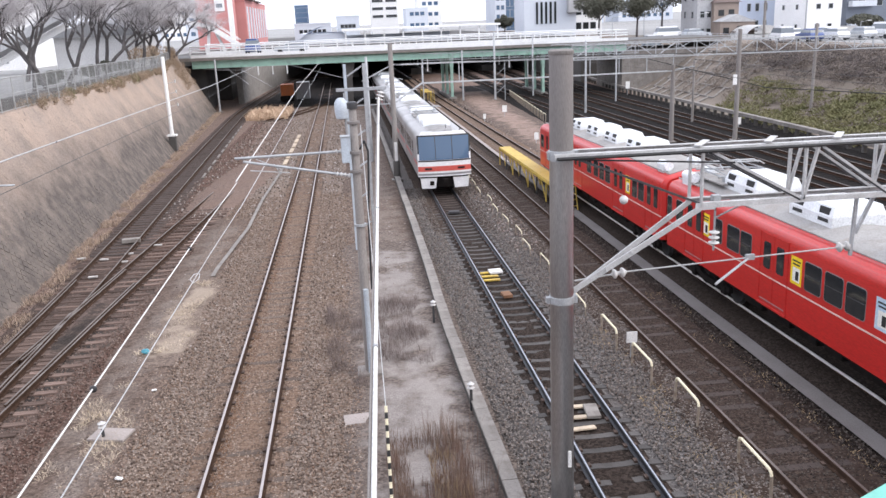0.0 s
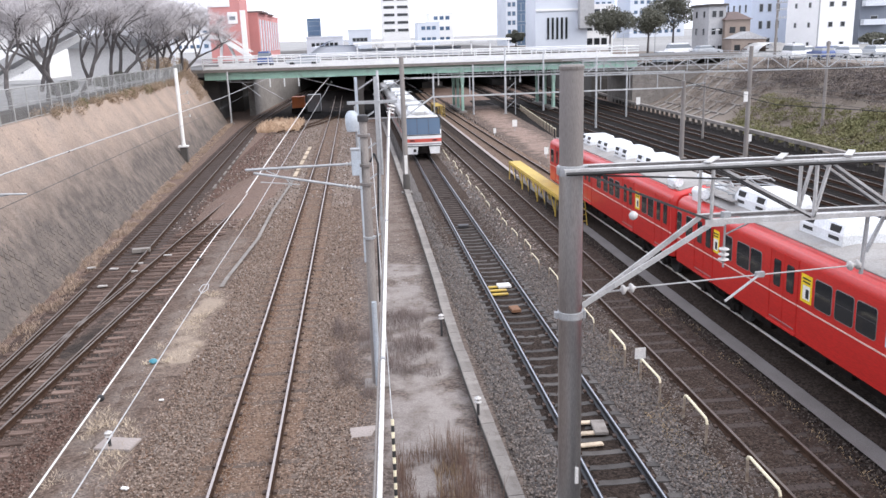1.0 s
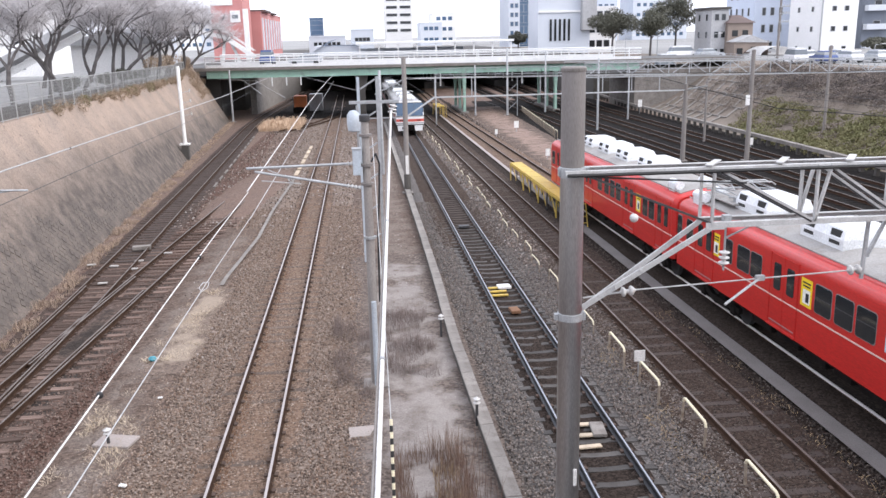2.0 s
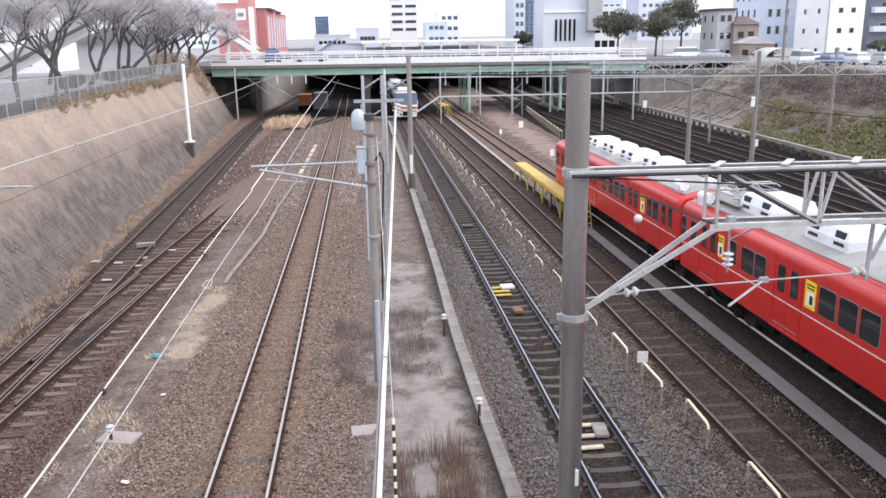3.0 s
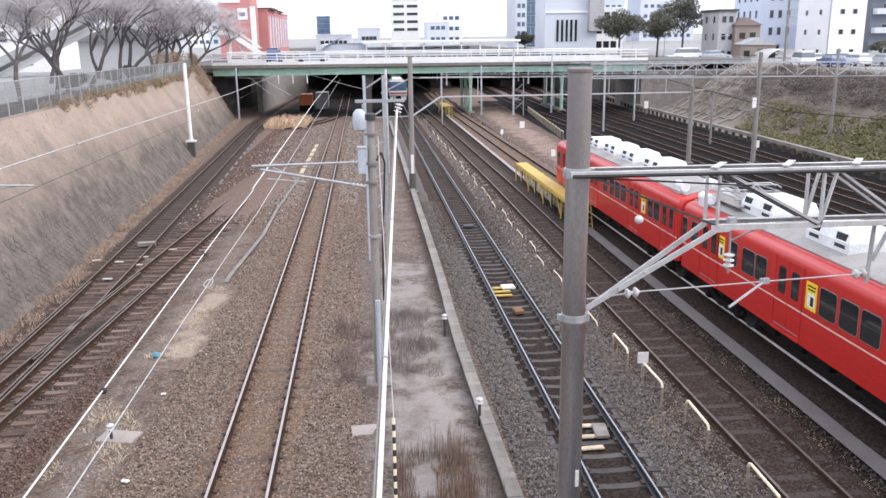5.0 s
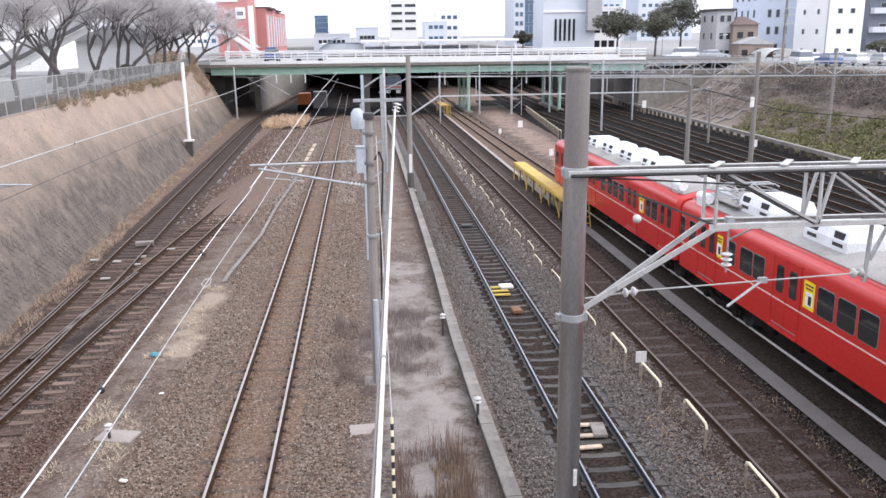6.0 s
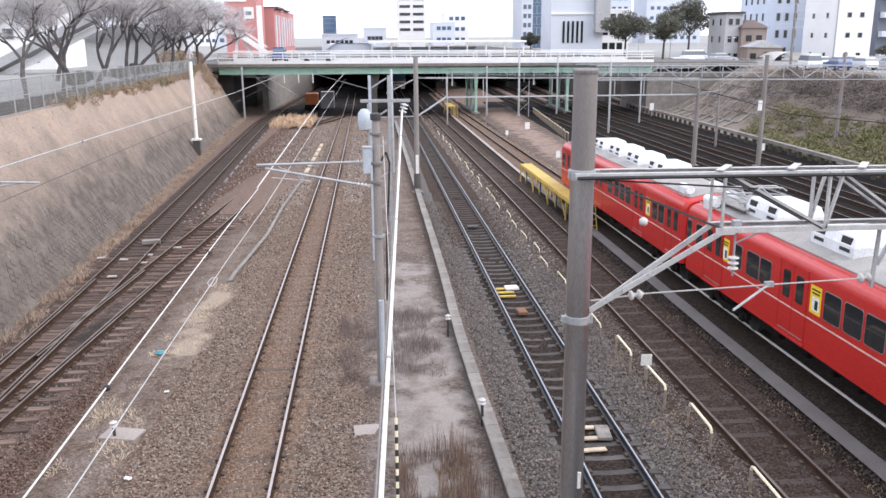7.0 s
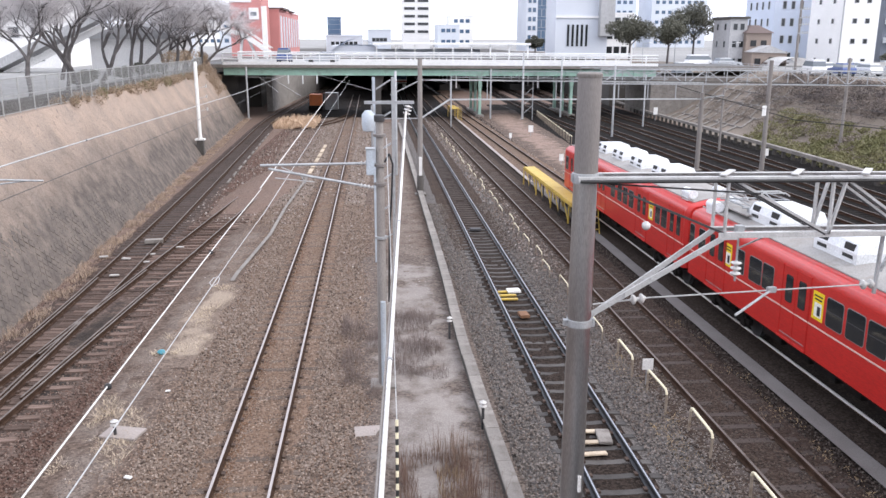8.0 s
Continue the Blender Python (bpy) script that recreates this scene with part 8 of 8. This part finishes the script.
# ---- loose stones on the ballast ----
def loose_stones():
    r = np.random.default_rng(3)
    base = bmesh.new()
    bmesh.ops.create_icosphere(base, subdivisions=1, radius=1.0)
    ico = np.array([v.co[:] for v in base.verts])
    tri = np.array([[v.index for v in f.verts] for f in base.faces])
    base.free()
    # a coarser stone: an octahedron-like lump
    octa = np.array([[1, 0, 0], [-1, 0, 0], [0, 1, 0], [0, -1, 0], [0, 0, 1], [0, 0, -1]], float)
    of = np.array([[0, 2, 4], [2, 1, 4], [1, 3, 4], [3, 0, 4], [2, 0, 5], [1, 2, 5], [3, 1, 5], [0, 3, 5]])
    for mat, x0, x1, n, lab in (("ballast", -2.9, 3.2, 58000, "loose grey and brown ballast stones"), ("ballast_rust", -8.2, -3.4, 34000, "loose rust-brown ballast stones"), ("ballast_grey", 5.95, 10.6, 42000, "loose grey ballast stones"), ("ballast_dark", 10.6, 14.0, 16000, "loose dark ballast stones"), ("rust", -0.02, 0.40, 5200, "rust-coloured stones along the inside of a rail")):
        y = 9 + 36 * r.uniform(0, 1, n) ** 1.7
        x = r.uniform(x0, x1, n)
        if mat == "ballast" and x0 < 0:
            x = x - 0.0042 * (y - 14)
        if mat == "rust":
            x = 0.55 - 0.53 + (x + 0.02) ** 1.5 - 0.0042 * np.maximum(0, y - 14)
        if mat == "ballast_rust":
            keep = np.abs(x + 6.35) > 0.0
            z0 = -0.195
        else:
            keep = np.abs(x - 7.82) > 0.95
            z0 = -0.165
        x, y = x[keep], y[keep]
        n = len(x)
        z = np.array([zg(v) for v in y]) + z0
        s = r.uniform(0.016, 0.038, (n, 1, 3))
        rot = r.normal(size=(n, 3, 3))
        q, _ = np.linalg.qr(rot)
        v = np.einsum("nij,kj->nki", q, octa) * s + np.stack([x, y, z], 1)[:, None, :]
        v += r.normal(size=v.shape) * 0.004
        f = of[None] + (np.arange(n) * 6)[:, None, None]
        me = bpy.data.meshes.new("ballast_stones")
        me.from_pydata(v.reshape(-1, 3).tolist(), [], f.reshape(-1, 3).tolist())
        me.materials.append(M["stone_" + mat])
        tagged(new("ballast_stones", me), lab, "stones", "", "stuff")


def island_material(name, tones):
    m = bpy.data.materials.new(name)
    m.use_nodes = True
    nt = m.node_tree
    b = nt.nodes["Principled BSDF"]
    b.inputs["Roughness"].default_value = 0.92
    b.inputs["Specular IOR Level"].default_value = 0.25
    ge = nt.nodes.new("ShaderNodeNewGeometry")
    cr = nt.nodes.new("ShaderNodeValToRGB")
    els = cr.color_ramp.elements
    els[0].color, els[1].color = (*tones[0], 1), (*tones[-1], 1)
    for i, t in enumerate(tones[1:-1]):
        els.new((i + 1) / (len(tones) - 1)).color = (*t, 1)
    nt.links.new(ge.outputs["Random Per Island"], cr.inputs[0])
    nt.links.new(cr.outputs[0], b.inputs["Base Color"])
    return m


M["stone_ballast"] = island_material("stone_ballast", [(0.075, 0.055, 0.045), (0.162, 0.116, 0.091), (0.240, 0.180, 0.144), (0.200, 0.130, 0.094), (0.39, 0.315, 0.262), (0.130, 0.096, 0.078)])
M["stone_ballast_grey"] = island_material("stone_ballast_grey", [(0.048, 0.040, 0.036), (0.140, 0.121, 0.109), (0.215, 0.190, 0.173), (0.130, 0.095, 0.076), (0.29, 0.255, 0.232), (0.095, 0.080, 0.072)])
M["stone_ballast_rust"] = island_material("stone_ballast_rust", [(0.046, 0.034, 0.029), (0.115, 0.070, 0.055), (0.155, 0.098, 0.078), (0.235, 0.180, 0.152), (0.076, 0.050, 0.042)])
M["stone_ballast_dark"] = island_material("stone_ballast_dark", [(0.022, 0.018, 0.016), (0.048, 0.037, 0.031), (0.080, 0.063, 0.053), (0.125, 0.104, 0.090), (0.034, 0.027, 0.024)])
def rubble():
    """Pale broken stones and chips strewn over the earth farther along the cutting."""
    r = np.random.default_rng(8)
    octa = np.array([[1, 0, 0], [-1, 0, 0], [0, 1, 0], [0, -1, 0], [0, 0, 1], [0, 0, -1]], float)
    of = np.array([[0, 2, 4], [2, 1, 4], [1, 3, 4], [3, 0, 4], [2, 0, 5], [1, 2, 5], [3, 1, 5], [0, 3, 5]])
    V, F = [], []
    for x0, x1, y0, y1, n, big in ((-6.5, -0.6, 40, 106, 5200, 1.0), (1.8, 5.4, 26, 100, 3200, 0.9), (15.5, 20.5, 48, 110, 2600, 1.0), (-0.6, 2.4, 45, 106, 2600, 1.0), (9.2, 10.5, 30, 100, 2600, 1.0), (-3.2, -1.4, 14, 32, 500, 0.6)):
        x, y = r.uniform(x0, x1, n), r.uniform(y0, y1, n)
        z = np.array([zg(v) for v in y]) - 0.16
        q, _ = np.linalg.qr(r.normal(size=(n, 3, 3)))
        sz = r.uniform(0.025, 0.075, (n, 1, 3)) * big
        v = np.einsum("nij,kj->nki", q, octa) * sz + np.stack([x, y, z], 1)[:, None, :]
        F.append(of[None] + (np.arange(n) * 6)[:, None, None] + 6 * sum(len(a) for a in V))
        V.append(v)
    me = bpy.data.meshes.new("rubble")
    me.from_pydata(np.concatenate(V).reshape(-1, 3).tolist(), [], np.concatenate(F).reshape(-1, 3).tolist())
    me.materials.append(M["stone_rubble"])
    tagged(new("rubble", me), "scattered pale and brown broken stones", "stones", "", "stuff")


M["stone_rubble"] = island_material("stone_rubble", [(0.06, 0.045, 0.038), (0.17, 0.13, 0.108), (0.10, 0.075, 0.062), (0.30, 0.255, 0.228), (0.20, 0.14, 0.11), (0.48, 0.44, 0.41)])
rubble()
M["stone_rust"] = island_material("stone_rust", [(0.095, 0.052, 0.032), (0.160, 0.088, 0.052), (0.215, 0.125, 0.078), (0.120, 0.078, 0.056), (0.25, 0.17, 0.12)])
loose_stones()


# ---- what moves ----
def motions():
    """The silver train rolls away down the grade, under the bridge and out of sight."""
    rows = []
    for t, y in ((0, 41.8), (0.5, 52.2), (1.0, 62.4), (1.5, 72.3), (2.0, 81.6), (2.5, 90.2), (3.0, 98.4), (3.5, 106.2), (4.0, 113.6), (4.5, 120.7), (5.0, 127.7), (6.0, 141.6), (7.0, 155.5), (8.0, 169.5)):
        rows.append((t, pose(bx(y) + 0.05, y, zg(y), -0.86 if y < 100 else -0.3, 0, -0.18)))
    walk(moving_train, rows)


motions()
